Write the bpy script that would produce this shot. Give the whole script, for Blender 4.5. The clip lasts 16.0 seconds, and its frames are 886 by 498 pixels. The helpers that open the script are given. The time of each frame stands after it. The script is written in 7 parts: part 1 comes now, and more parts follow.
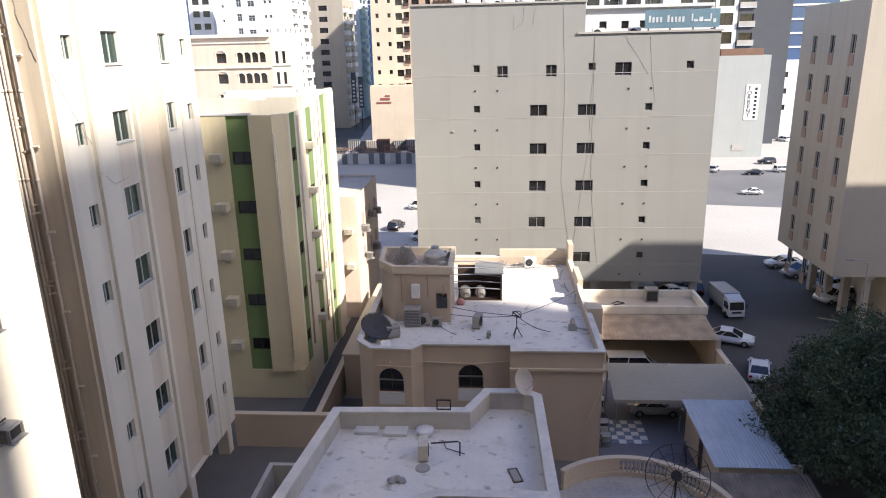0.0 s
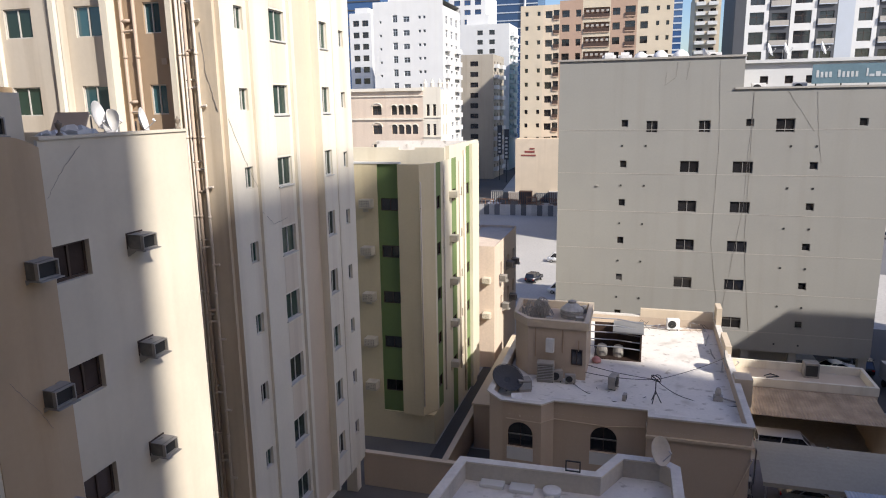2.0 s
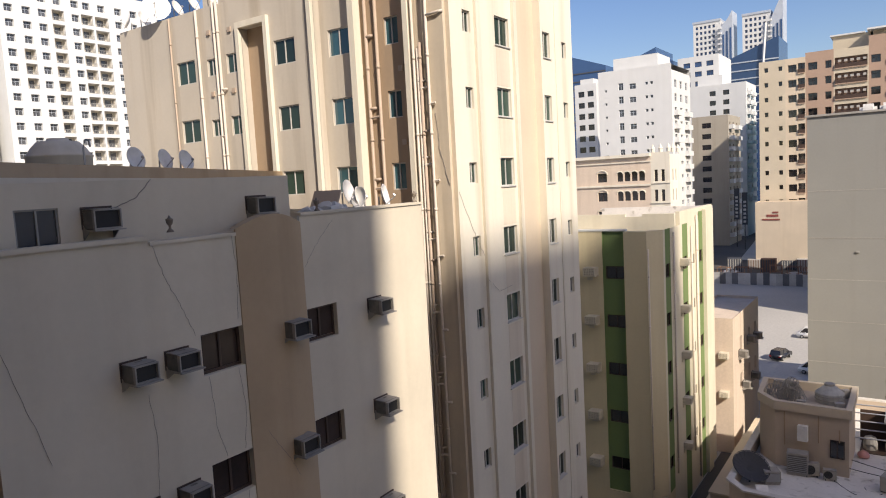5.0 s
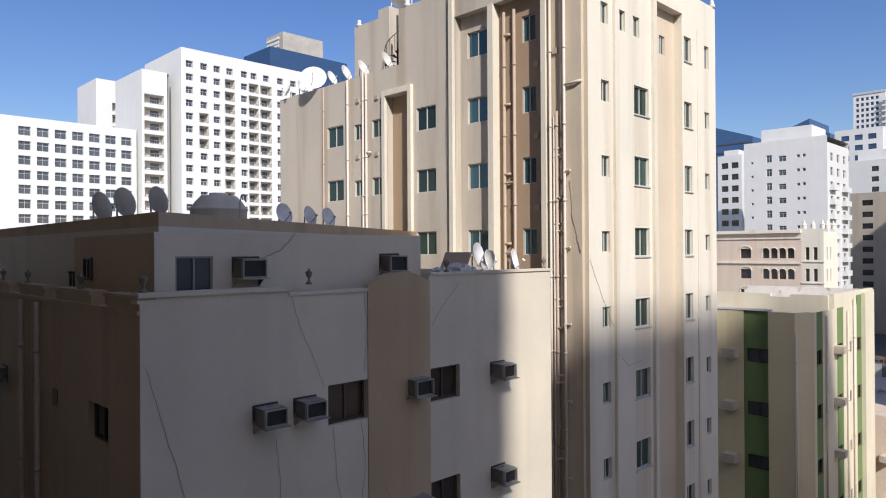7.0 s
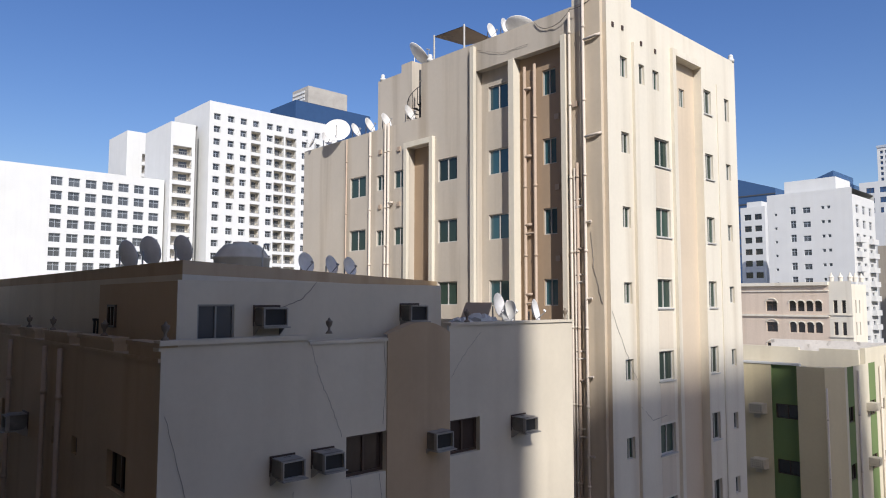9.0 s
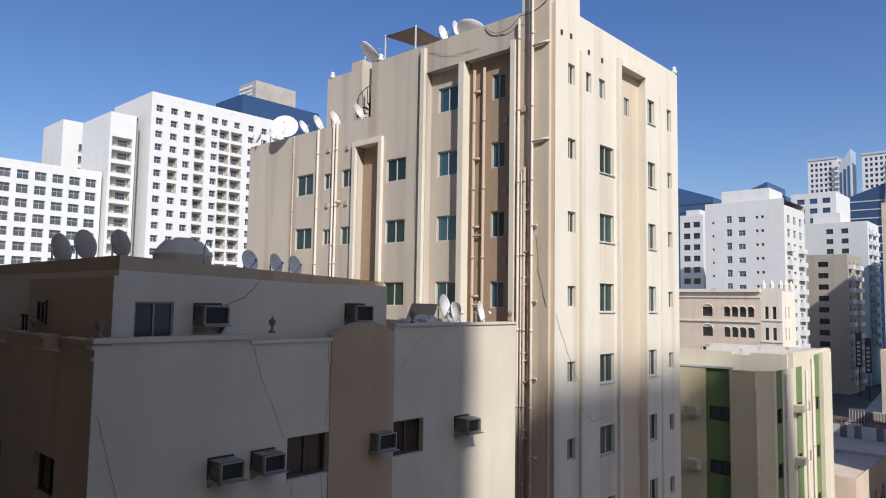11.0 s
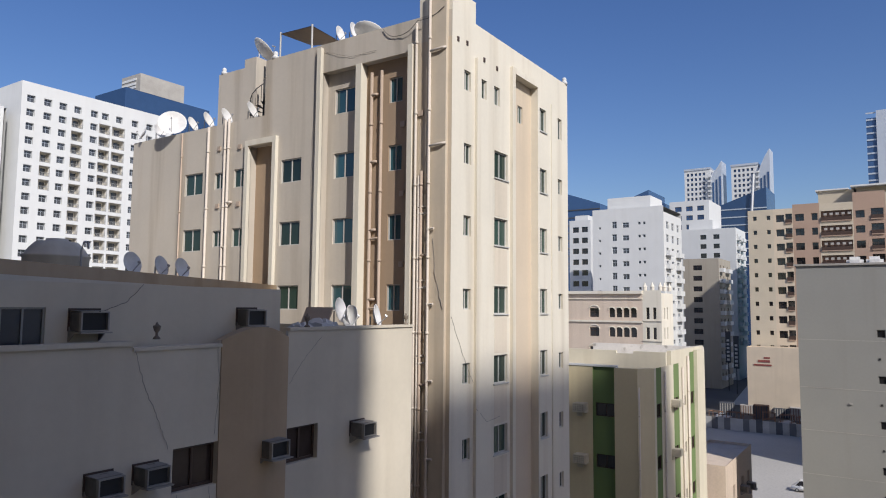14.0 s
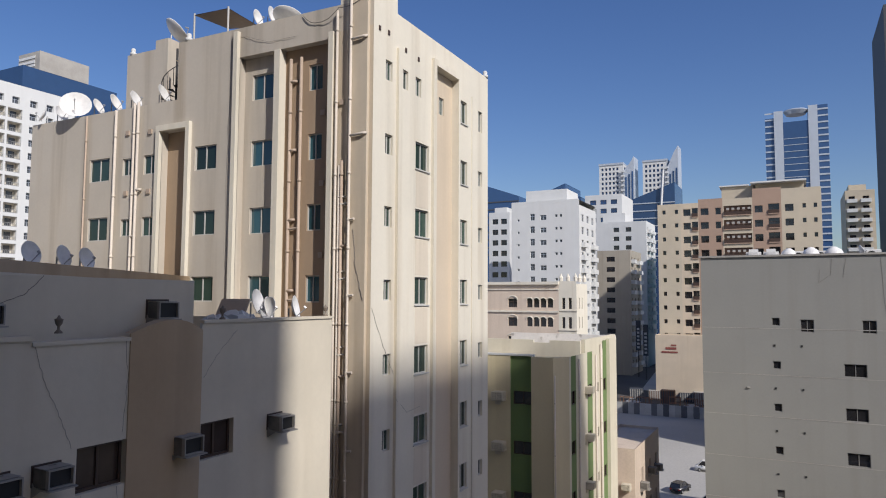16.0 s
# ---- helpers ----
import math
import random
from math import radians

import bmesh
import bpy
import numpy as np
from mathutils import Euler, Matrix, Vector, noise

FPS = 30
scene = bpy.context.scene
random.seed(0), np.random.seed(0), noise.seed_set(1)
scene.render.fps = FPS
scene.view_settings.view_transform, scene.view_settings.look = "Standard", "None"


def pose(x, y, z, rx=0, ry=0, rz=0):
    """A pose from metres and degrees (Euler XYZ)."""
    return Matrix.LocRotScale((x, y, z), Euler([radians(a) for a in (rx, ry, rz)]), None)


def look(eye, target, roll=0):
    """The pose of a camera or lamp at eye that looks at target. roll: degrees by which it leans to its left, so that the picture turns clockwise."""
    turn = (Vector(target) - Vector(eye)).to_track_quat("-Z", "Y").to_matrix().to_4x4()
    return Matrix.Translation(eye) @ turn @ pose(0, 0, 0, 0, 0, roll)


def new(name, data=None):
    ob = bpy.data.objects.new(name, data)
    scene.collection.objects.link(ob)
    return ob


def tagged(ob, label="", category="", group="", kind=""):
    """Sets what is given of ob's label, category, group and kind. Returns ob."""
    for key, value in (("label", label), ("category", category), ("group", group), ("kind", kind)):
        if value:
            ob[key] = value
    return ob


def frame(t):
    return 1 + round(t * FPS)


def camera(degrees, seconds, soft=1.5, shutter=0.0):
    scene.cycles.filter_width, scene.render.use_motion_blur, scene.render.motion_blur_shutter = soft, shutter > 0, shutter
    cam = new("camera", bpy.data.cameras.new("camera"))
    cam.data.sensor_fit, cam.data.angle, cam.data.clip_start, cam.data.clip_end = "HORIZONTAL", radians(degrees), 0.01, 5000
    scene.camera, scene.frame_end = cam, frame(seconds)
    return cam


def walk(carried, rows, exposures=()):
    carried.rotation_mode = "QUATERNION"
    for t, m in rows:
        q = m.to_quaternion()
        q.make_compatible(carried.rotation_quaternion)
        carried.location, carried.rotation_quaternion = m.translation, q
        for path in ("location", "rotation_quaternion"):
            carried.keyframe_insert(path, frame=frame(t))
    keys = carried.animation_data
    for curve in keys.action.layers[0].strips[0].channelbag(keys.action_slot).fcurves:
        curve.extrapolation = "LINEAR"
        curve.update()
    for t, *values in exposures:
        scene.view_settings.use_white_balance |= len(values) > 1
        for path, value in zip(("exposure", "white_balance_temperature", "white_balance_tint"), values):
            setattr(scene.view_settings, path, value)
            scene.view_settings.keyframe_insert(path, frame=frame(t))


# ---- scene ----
cam = camera(65.9, 16.0, 1.05)
EYE = 23.3
# seconds, yaw, pitch, roll of a phone turned by hand at a window
ROWS = [
    (0.0, 4.397, -16.318, -1.302),
    (0.5, 7.277, -15.234, -1.622),
    (1.0, 9.679, -14.093, -1.139),
    (1.5, 13.330, -12.925, -1.280),
    (2.0, 16.159, -11.865, -0.834),
    (2.5, 18.641, -10.682, -0.908),
    (3.0, 20.983, -9.835, -0.445),
    (3.5, 23.497, -9.395, -0.968),
    (4.0, 26.687, -8.495, -1.119),
    (4.5, 31.351, -7.150, -1.807),
    (5.0, 34.755, -5.526, -3.169),
    (5.2, 35.733, -5.330, -2.872),
    (7.3, 46.348, 1.204, -0.430),
    (7.5, 46.811, 1.828, -0.488),
    (8.0, 47.268, 3.183, 0.164),
    (8.5, 47.730, 3.350, -0.047),
    (9.0, 47.008, 4.367, 0.077),
    (11.3, 42.136, 4.547, 0.696),
    (11.5, 42.076, 4.711, 0.256),
    (12.0, 40.897, 4.713, -0.023),
    (12.5, 38.737, 4.958, 0.284),
    (13.0, 37.652, 4.945, 0.649),
    (13.5, 34.939, 4.836, 0.560),
    (14.0, 33.881, 4.852, 0.515),
    (14.5, 32.214, 4.535, 0.110),
    (15.0, 31.042, 4.404, 0.336),
    (15.5, 29.158, 4.392, 0.360),
    (16.0, 27.221, 4.144, 0.276),
]


def stand(t, yaw, pitch, roll):
    return t, pose(0, 0, EYE, 90 + pitch, 0, yaw) @ pose(0, 0, 0, 0, 0, roll)


walk(cam, [stand(*r) for r in ROWS],
     [(0.0, 1.12, 7200, 12.5), (2.0, 0.56, 7100, 12.6), (3.5, 0.28, 7700, 13.0), (5.0, 0.36, 7800, 13.8), (7.3, 0.12, 6800, 12.5),
      (9.0, 0.10, 6800, 12.0), (12.5, -0.04, 6750, 12.0), (16.0, -0.18, 6800, 12.0)])

# ---- light ----
SUN = Vector((1.0, -0.55, 0.85)).normalized()
world = bpy.data.worlds.new("sky")
scene.world = world
world.use_nodes = True
wn = world.node_tree
sky = wn.nodes.new("ShaderNodeTexSky")
sky.sky_type = "NISHITA"
sky.sun_disc = False
sky.sun_elevation = math.asin(SUN.z)
sky.sun_rotation = math.atan2(SUN.x, SUN.y)
sky.air_density, sky.dust_density, sky.ozone_density = 1.0, 1.4, 3.2
wn.nodes["Background"].inputs[1].default_value = 0.125
deep = wn.nodes.new("ShaderNodeHueSaturation")
deep.inputs["Saturation"].default_value = 1.24
deep.inputs["Hue"].default_value = 0.5135
wn.links.new(sky.outputs[0], deep.inputs["Color"])
wn.links.new(deep.outputs[0], wn.nodes["Background"].inputs[0])
lamp = bpy.data.lights.new("sun", "SUN")
lamp.energy, lamp.angle, lamp.color = 4.4, radians(0.53), (1.0, 1.0, 0.995)
sun = new("sun", lamp)
sun.matrix_world = look(SUN * 200, (0, 0, 0))

# ---- materials ----
def material(name, base, rough=0.8, metal=0.0, grain=0.06, size=6.0, stain=0.10, stain_size=0.35, streak=0.0,
             bump=0.15, spec=0.3, island=0.0, piece=0.0):
    """Base colour varied at two scales, with fine relief; streak: rain marks that run down."""
    m = bpy.data.materials.new(name)
    m.use_nodes = True
    nt = m.node_tree
    b = nt.nodes["Principled BSDF"]
    b.inputs["Roughness"].default_value = rough
    b.inputs["Metallic"].default_value = metal
    b.inputs["Specular IOR Level"].default_value = spec
    L = nt.links.new
    geo = nt.nodes.new("ShaderNodeNewGeometry")

    def noise_tex(scale, detail, vec=None):
        n = nt.nodes.new("ShaderNodeTexNoise")
        n.inputs["Scale"].default_value, n.inputs["Detail"].default_value = scale, detail
        L(vec or geo.outputs["Position"], n.inputs["Vector"])
        return n.outputs["Fac"]

    def math_node(op, a, c):
        n = nt.nodes.new("ShaderNodeMath")
        n.operation = op
        for i, v in enumerate((a, c)):
            if isinstance(v, (int, float)):
                n.inputs[i].default_value = v
            else:
                L(v, n.inputs[i])
        return n.outputs[0]

    fine, broad = noise_tex(size, 5), noise_tex(stain_size, 4)
    value = math_node("ADD", math_node("MULTIPLY", math_node("SUBTRACT", fine, 0.5), grain * 4),
                      math_node("MULTIPLY", math_node("SUBTRACT", broad, 0.5), stain * 4))
    if streak:
        mp = nt.nodes.new("ShaderNodeMapping")
        mp.inputs["Scale"].default_value = (1.1, 1.1, 0.06)
        L(geo.outputs["Position"], mp.inputs["Vector"])
        s = noise_tex(1.0, 6, mp.outputs[0])
        value = math_node("SUBTRACT", value, math_node("MULTIPLY", math_node("MAXIMUM", math_node("SUBTRACT", s, 0.52), 0.0), streak * 5))
    if island:
        value = math_node("ADD", value, math_node("MULTIPLY", math_node("SUBTRACT", geo.outputs["Random Per Island"], 0.5), island * 2))
    if piece:
        info = nt.nodes.new("ShaderNodeObjectInfo")
        value = math_node("ADD", value, math_node("MULTIPLY", math_node("SUBTRACT", info.outputs["Random"], 0.5), piece * 2))
    value = math_node("ADD", value, 1.0)
    mul = nt.nodes.new("ShaderNodeVectorMath")
    mul.operation = "SCALE"
    mul.inputs[0].default_value = base
    L(value, mul.inputs["Scale"])
    colour = mul.outputs[0]
    if streak:
        # brown run-off marks, broken up by a broad patchiness
        patch = math_node("MULTIPLY", math_node("MAXIMUM", math_node("SUBTRACT", s, 0.47), 0.0), math_node("MAXIMUM", math_node("SUBTRACT", broad, 0.30), 0.0))
        fac = math_node("MINIMUM", math_node("MULTIPLY", patch, streak * 34), 0.75)
        mix = nt.nodes.new("ShaderNodeMix")
        mix.data_type, mix.blend_type = "RGBA", "MULTIPLY"
        L(fac, mix.inputs[0])
        L(colour, mix.inputs[6])
        mix.inputs[7].default_value = (0.80, 0.69, 0.56, 1)
        colour = mix.outputs[2]
    L(colour, b.inputs["Base Color"])
    if bump:
        bp = nt.nodes.new("ShaderNodeBump")
        bp.inputs["Strength"].default_value, bp.inputs["Distance"].default_value = bump, 0.02
        L(fine, bp.inputs["Height"])
        L(bp.outputs[0], b.inputs["Normal"])
    return m


def glass(name, base, rough=0.04, piece=0.25):
    return material(name, base, rough, 0.0, 0.02, 1.5, 0.05, 0.4, 0, 0.02, 0.9, piece=piece)


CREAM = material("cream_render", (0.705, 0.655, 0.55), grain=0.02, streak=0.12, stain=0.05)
# South walls: weathering, with their grazing shade put into the darker cream.
CREAM_SOUTH = material("weathered_shaded_cream_render", (0.55, 0.495, 0.42), grain=0.02, streak=0.2, stain=0.06)
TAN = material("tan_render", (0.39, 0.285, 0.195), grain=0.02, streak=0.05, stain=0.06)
# South corner strips: run-off stains, and the shade on them put into the tone.
STAINED_SHADED = material("stained_shaded_sand_render", (0.58, 0.495, 0.385), grain=0.02, streak=0.2, stain=0.12)
SPANDREL = material("pale_sand_spandrel_render", (0.655, 0.58, 0.47), grain=0.02, streak=0.12, stain=0.06)
PEACH = material("peach_render", (0.60, 0.50, 0.38), grain=0.02, streak=0.05, stain=0.06)
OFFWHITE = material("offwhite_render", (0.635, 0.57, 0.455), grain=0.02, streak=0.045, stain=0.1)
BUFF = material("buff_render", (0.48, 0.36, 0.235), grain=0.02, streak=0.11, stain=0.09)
PALE = material("pale_grey_render", (0.285, 0.281, 0.26), grain=0.02, streak=0.04, stain=0.035)
SAND = material("sand_render", (0.5, 0.405, 0.315), grain=0.02, streak=0.05, stain=0.06)
SAND_LIGHT = material("light_sand_render", (0.58, 0.485, 0.37), grain=0.02, streak=0.05, stain=0.06)
LIME = material("lime_yellow_render", (0.635, 0.55, 0.365), grain=0.02, streak=0.05, stain=0.05)
# Paler copy of the lime render; the east side's sunlight is in its colour.
LIME_SUNLIT = material("sunlit_lime_render", (0.66, 0.605, 0.475), grain=0.02, streak=0.07, stain=0.06)
GREEN = material("green_render", (0.165, 0.235, 0.095), grain=0.02, streak=0.05, stain=0.06)
WHITE = material("white_render", (0.61, 0.615, 0.605), grain=0.02, streak=0.02, stain=0.03)
ROOFING = material("bitumen_coated_roof", (0.7, 0.66, 0.605), stain=0.06, stain_size=0.8, grain=0.05, rough=0.7)
def blotches(m, scale, level, tint):
    """Dark worn blots with soft edges on a coated roof."""
    nt = m.node_tree
    b = nt.nodes["Principled BSDF"]
    src = b.inputs["Base Color"].links[0].from_socket
    geo = nt.nodes.new("ShaderNodeNewGeometry")
    n = nt.nodes.new("ShaderNodeTexNoise")
    n.inputs["Scale"].default_value, n.inputs["Detail"].default_value = scale, 2.5
    r = nt.nodes.new("ShaderNodeMapRange")
    r.inputs["From Min"].default_value, r.inputs["From Max"].default_value = level, level + 0.14
    mix = nt.nodes.new("ShaderNodeMix")
    mix.data_type, mix.blend_type = "RGBA", "MULTIPLY"
    mix.inputs[7].default_value = (*tint, 1)
    nt.links.new(geo.outputs["Position"], n.inputs["Vector"])
    nt.links.new(n.outputs["Fac"], r.inputs["Value"])
    nt.links.new(r.outputs["Result"], mix.inputs[0])
    nt.links.new(src, mix.inputs[6])
    nt.links.new(mix.outputs[2], b.inputs["Base Color"])


blotches(ROOFING, 2.1, 0.60, (0.58, 0.56, 0.53))
blotches(ROOFING, 0.5, 0.62, (0.72, 0.70, 0.66))
ROOF_DUST = material("dusty_roof", (0.45, 0.42, 0.38), stain=0.2, stain_size=0.6, grain=0.12)
ASPHALT = material("asphalt", (0.085, 0.08, 0.076), stain=0.2, stain_size=0.12, grain=0.12, size=9)
EARTH = material("pale_sand_ground", (0.39, 0.375, 0.35), stain=0.12, stain_size=0.06, grain=0.1, size=3)
CONCRETE = material("concrete", (0.36, 0.34, 0.31), stain=0.12, grain=0.1)
PIPE_WHITE = material("cream_pvc_pipe", (0.62, 0.55, 0.47), 0.5, stain=0.08)
PIPE_TAN = material("tan_pvc_pipe", (0.46, 0.36, 0.28), 0.5, stain=0.1)
FRAME_WHITE = material("white_aluminium", (0.52, 0.51, 0.48), 0.4, grain=0.02, stain=0.04, bump=0)
FRAME_GREY = material("grey_aluminium", (0.28, 0.27, 0.25), 0.4, 0.2, grain=0.03, stain=0.06, bump=0)
FRAME_DARK = material("brown_aluminium", (0.07, 0.045, 0.035), 0.4, grain=0.03, stain=0.06, bump=0)
GLASS = material("green_tinted_glass", (0.028, 0.052, 0.042), 0.05, 0.0, 0.02, 1.5, 0.12, 0.6, 0, 0.02, 0.5, piece=0.5)
GLASS_BROWN = material("brown_curtained_glass", (0.058, 0.041, 0.035), 0.12, spec=0.25, stain=0.3, stain_size=1.2, bump=0.02, piece=0.3)
GLASS_BLUE = glass("blue_tinted_glass", (0.03, 0.09, 0.11))
GLASS_DARK = glass("dark_glass", (0.02, 0.02, 0.022))
# Distance haze is put into this lighter grey; the penthouse pane shares it.
GLASS_FAR = glass("haze_lightened_grey_glass", (0.07, 0.075, 0.085), 0.15)
GLASS_TOWER = glass("blue_curtain_wall", (0.03, 0.07, 0.16), 0.08)
METAL = material("galvanised_steel", (0.42, 0.42, 0.42), 0.45, 0.7, stain=0.12)
DARK_METAL = material("dark_painted_metal", (0.05, 0.05, 0.05), 0.5, 0.2, stain=0.12)
AC_SIDE = material("dirty_grey_metal", (0.17, 0.16, 0.145), 0.6, 0.1, stain=0.3, stain_size=3)
AC_CASE = material("dusty_grey_air_conditioner_case", (0.32, 0.30, 0.27), 0.6, 0.1, stain=0.15, stain_size=2)
AC_BEIGE = material("beige_air_conditioner_case", (0.55, 0.50, 0.40), 0.6, stain=0.15, stain_size=2)
DISH = material("white_dish_paint", (0.72, 0.71, 0.69), 0.45, stain=0.08, stain_size=1.5)
CABLE = material("black_cable", (0.03, 0.03, 0.03), 0.6, bump=0)


# ---- mesh tools ----
def box(bm, x0, x1, y0, y1, z0, z1):
    v = [bm.verts.new(p) for p in ((x0, y0, z0), (x1, y0, z0), (x1, y1, z0), (x0, y1, z0),
                                   (x0, y0, z1), (x1, y0, z1), (x1, y1, z1), (x0, y1, z1))]
    for f in ((0, 3, 2, 1), (4, 5, 6, 7), (0, 1, 5, 4), (1, 2, 6, 5), (2, 3, 7, 6), (3, 0, 4, 7)):
        bm.faces.new([v[i] for i in f])
    return v


def prism(bm, outline, z0, z1):
    """An upright prism over a plan outline, anticlockwise."""
    lo = [bm.verts.new((x, y, z0)) for x, y in outline]
    hi = [bm.verts.new((x, y, z1)) for x, y in outline]
    n = len(outline)
    for i in range(n):
        j = (i + 1) % n
        bm.faces.new((lo[i], lo[j], hi[j], hi[i]))
    bm.faces.new(hi)
    bm.faces.new(lo[::-1])


def ring_wall(bm, outline, width, z0, z1, closed=True):
    """A wall of that width along a plan line, its outer face on the line (anticlockwise outline, width inwards)."""
    n = len(outline)
    pts = [Vector(p) for p in outline]
    inner = []
    for i, p in enumerate(pts):
        a = (p - pts[i - 1]).normalized() if closed or i > 0 else None
        b = (pts[(i + 1) % n] - p).normalized() if closed or i < n - 1 else None
        a, b = a or b, b or a
        na, nb = Vector((-a.y, a.x)), Vector((-b.y, b.x))
        m = (na + nb).normalized()
        inner.append(p + m * (width / max(0.3, m.dot(na))))
    for i in range(n if closed else n - 1):
        j = (i + 1) % n
        quad = [pts[i], pts[j], inner[j], inner[i]]
        lo = [bm.verts.new((q.x, q.y, z0)) for q in quad]
        hi = [bm.verts.new((q.x, q.y, z1)) for q in quad]
        for k in range(4):
            bm.faces.new((lo[k], lo[(k + 1) % 4], hi[(k + 1) % 4], hi[k]))
        bm.faces.new(hi)
        bm.faces.new(lo[::-1])


def tube(bm, points, r, sides=6):
    """A round bar along points."""
    pts = [Vector(p) for p in points]
    rings = []
    for i, p in enumerate(pts):
        d = (pts[min(i + 1, len(pts) - 1)] - pts[max(i - 1, 0)]).normalized()
        a = d.cross(Vector((0, 0, 1)) if abs(d.z) < 0.9 else Vector((1, 0, 0))).normalized()
        b = d.cross(a)
        rings.append([bm.verts.new(p + (a * math.cos(q) + b * math.sin(q)) * r) for q in (2 * math.pi * k / sides for k in range(sides))])
    for u, w in zip(rings, rings[1:]):
        for k in range(sides):
            bm.faces.new((u[k], w[k], w[(k + 1) % sides], u[(k + 1) % sides]))
    bm.faces.new(rings[0])
    bm.faces.new(rings[-1][::-1])


def lathe(bm, profile, sides=16, m=None, caps=True):
    """A turned solid: (radius, height) pairs round z, moved by m."""
    m = m or Matrix()
    rings = [[bm.verts.new(m @ Vector((max(r, 0.001) * math.cos(2 * math.pi * k / sides), max(r, 0.001) * math.sin(2 * math.pi * k / sides), z)))
              for k in range(sides)] for r, z in profile]
    for u, w in zip(rings, rings[1:]):
        for k in range(sides):
            bm.faces.new((u[k], u[(k + 1) % sides], w[(k + 1) % sides], w[k]))
    if caps:
        bm.faces.new(rings[0][::-1])
        bm.faces.new(rings[-1])


def as_mesh(name, bm, mat, smooth=False):
    bmesh.ops.remove_doubles(bm, verts=bm.verts, dist=1e-4)
    bmesh.ops.recalc_face_normals(bm, faces=bm.faces)
    me = bpy.data.meshes.new(name)
    for f in bm.faces:
        f.smooth = smooth
    bm.to_mesh(me)
    bm.free()
    me.materials.append(mat)
    return me


def part(name, bm, mat, parent, label="", smooth=False):
    ob = new(name, as_mesh(name, bm, mat, smooth))
    ob.parent = parent
    return tagged(ob, label)


def put(name, me, parent, m):
    """One more object on a shared mesh, under parent."""
    ob = new(name, me)
    ob.parent = parent
    ob.matrix_basis = m
    return ob


def thing(name, label, category, at=None, group="", kind=""):
    ob = new(name)
    if at is not None:
        ob.matrix_basis = at
    return tagged(ob, label, category, group, kind)


# a facade's own axes: u to the right seen from outside, v up, w outwards.
class Facade:
    def __init__(self, x, y, yaw):
        """Origin on the wall at ground level; yaw 0 faces -y, 90 faces +x."""
        self.m = pose(x, y, 0, 0, 0, yaw)

    def p(self, u, v, w=0.0):
        return self.m @ Vector((u, -w, v))

    def at(self, u, v, w=0.0):
        return self.m @ pose(u, -w, v)

    def holed(self, bm, u0, u1, v0, v1, holes, depth=0.2, w=0.0):
        """The wall's sheet with rectangular openings (u0, u1, v0, v1) that have reveals of that depth."""
        holes = [h for h in holes if h[0] >= u0 - 1e-6 and h[1] <= u1 + 1e-6 and h[2] >= v0 - 1e-6 and h[3] <= v1 + 1e-6]
        us = sorted({u0, u1, *(h[0] for h in holes), *(h[1] for h in holes)})
        vs = sorted({v0, v1, *(h[2] for h in holes), *(h[3] for h in holes)})
        for a, b in zip(us, us[1:]):
            for c, d in zip(vs, vs[1:]):
                cu, cv = (a + b) / 2, (c + d) / 2
                if any(h[0] < cu < h[1] and h[2] < cv < h[3] for h in holes):
                    continue
                bm.faces.new([bm.verts.new(self.p(*q, w)) for q in ((a, c), (b, c), (b, d), (a, d))])
        for a, b, c, d in holes:
            o = [self.p(*q, w) for q in ((a, c), (b, c), (b, d), (a, d))]
            i = [self.p(*q, w - depth) for q in ((a, c), (b, c), (b, d), (a, d))]
            for k in range(4):
                bm.faces.new([bm.verts.new(q) for q in (o[k], o[(k + 1) % 4], i[(k + 1) % 4], i[k])])

    def slab(self, bm, u0, u1, v0, v1, w0, w1):
        c = [[[bm.verts.new(self.p(u, v, w)) for w in (w0, w1)] for v in (v0, v1)] for u in (u0, u1)]
        q = lambda *k: bm.faces.new([c[a][b][d] for a, b, d in k])
        q((0, 0, 0), (0, 0, 1), (0, 1, 1), (0, 1, 0))
        q((1, 0, 0), (1, 1, 0), (1, 1, 1), (1, 0, 1))
        q((0, 0, 0), (1, 0, 0), (1, 0, 1), (0, 0, 1))
        q((0, 1, 0), (0, 1, 1), (1, 1, 1), (1, 1, 0))
        q((0, 0, 0), (0, 1, 0), (1, 1, 0), (1, 0, 0))
        q((0, 0, 1), (1, 0, 1), (1, 1, 1), (0, 1, 1))


def lattice(bm, us, vs, filled, y0, y1):
    """One joined grid of bars: cells (i, j) for which filled holds, between depths y0 (front) and y1."""
    f = [[bm.verts.new((u, y0, v)) for v in vs] for u in us]
    b = [[bm.verts.new((u, y1, v)) for v in vs] for u in us]
    n, m = len(us) - 1, len(vs) - 1
    on = lambda i, j: 0 <= i < n and 0 <= j < m and filled(i, j)
    for i in range(n):
        for j in range(m):
            if not on(i, j):
                continue
            bm.faces.new((f[i][j], f[i + 1][j], f[i + 1][j + 1], f[i][j + 1]))
            bm.faces.new((b[i][j], b[i][j + 1], b[i + 1][j + 1], b[i + 1][j]))
            for di, dj, p, q in ((-1, 0, (i, j), (i, j + 1)), (1, 0, (i + 1, j), (i + 1, j + 1)), (0, -1, (i, j), (i + 1, j)), (0, 1, (i, j + 1), (i + 1, j + 1))):
                if not on(i + di, j + dj):
                    bm.faces.new((f[p[0]][p[1]], f[q[0]][q[1]], b[q[0]][q[1]], b[p[0]][p[1]]))
    loose = [v for v in bm.verts if not v.link_faces]
    bmesh.ops.delete(bm, geom=loose, context="VERTS")


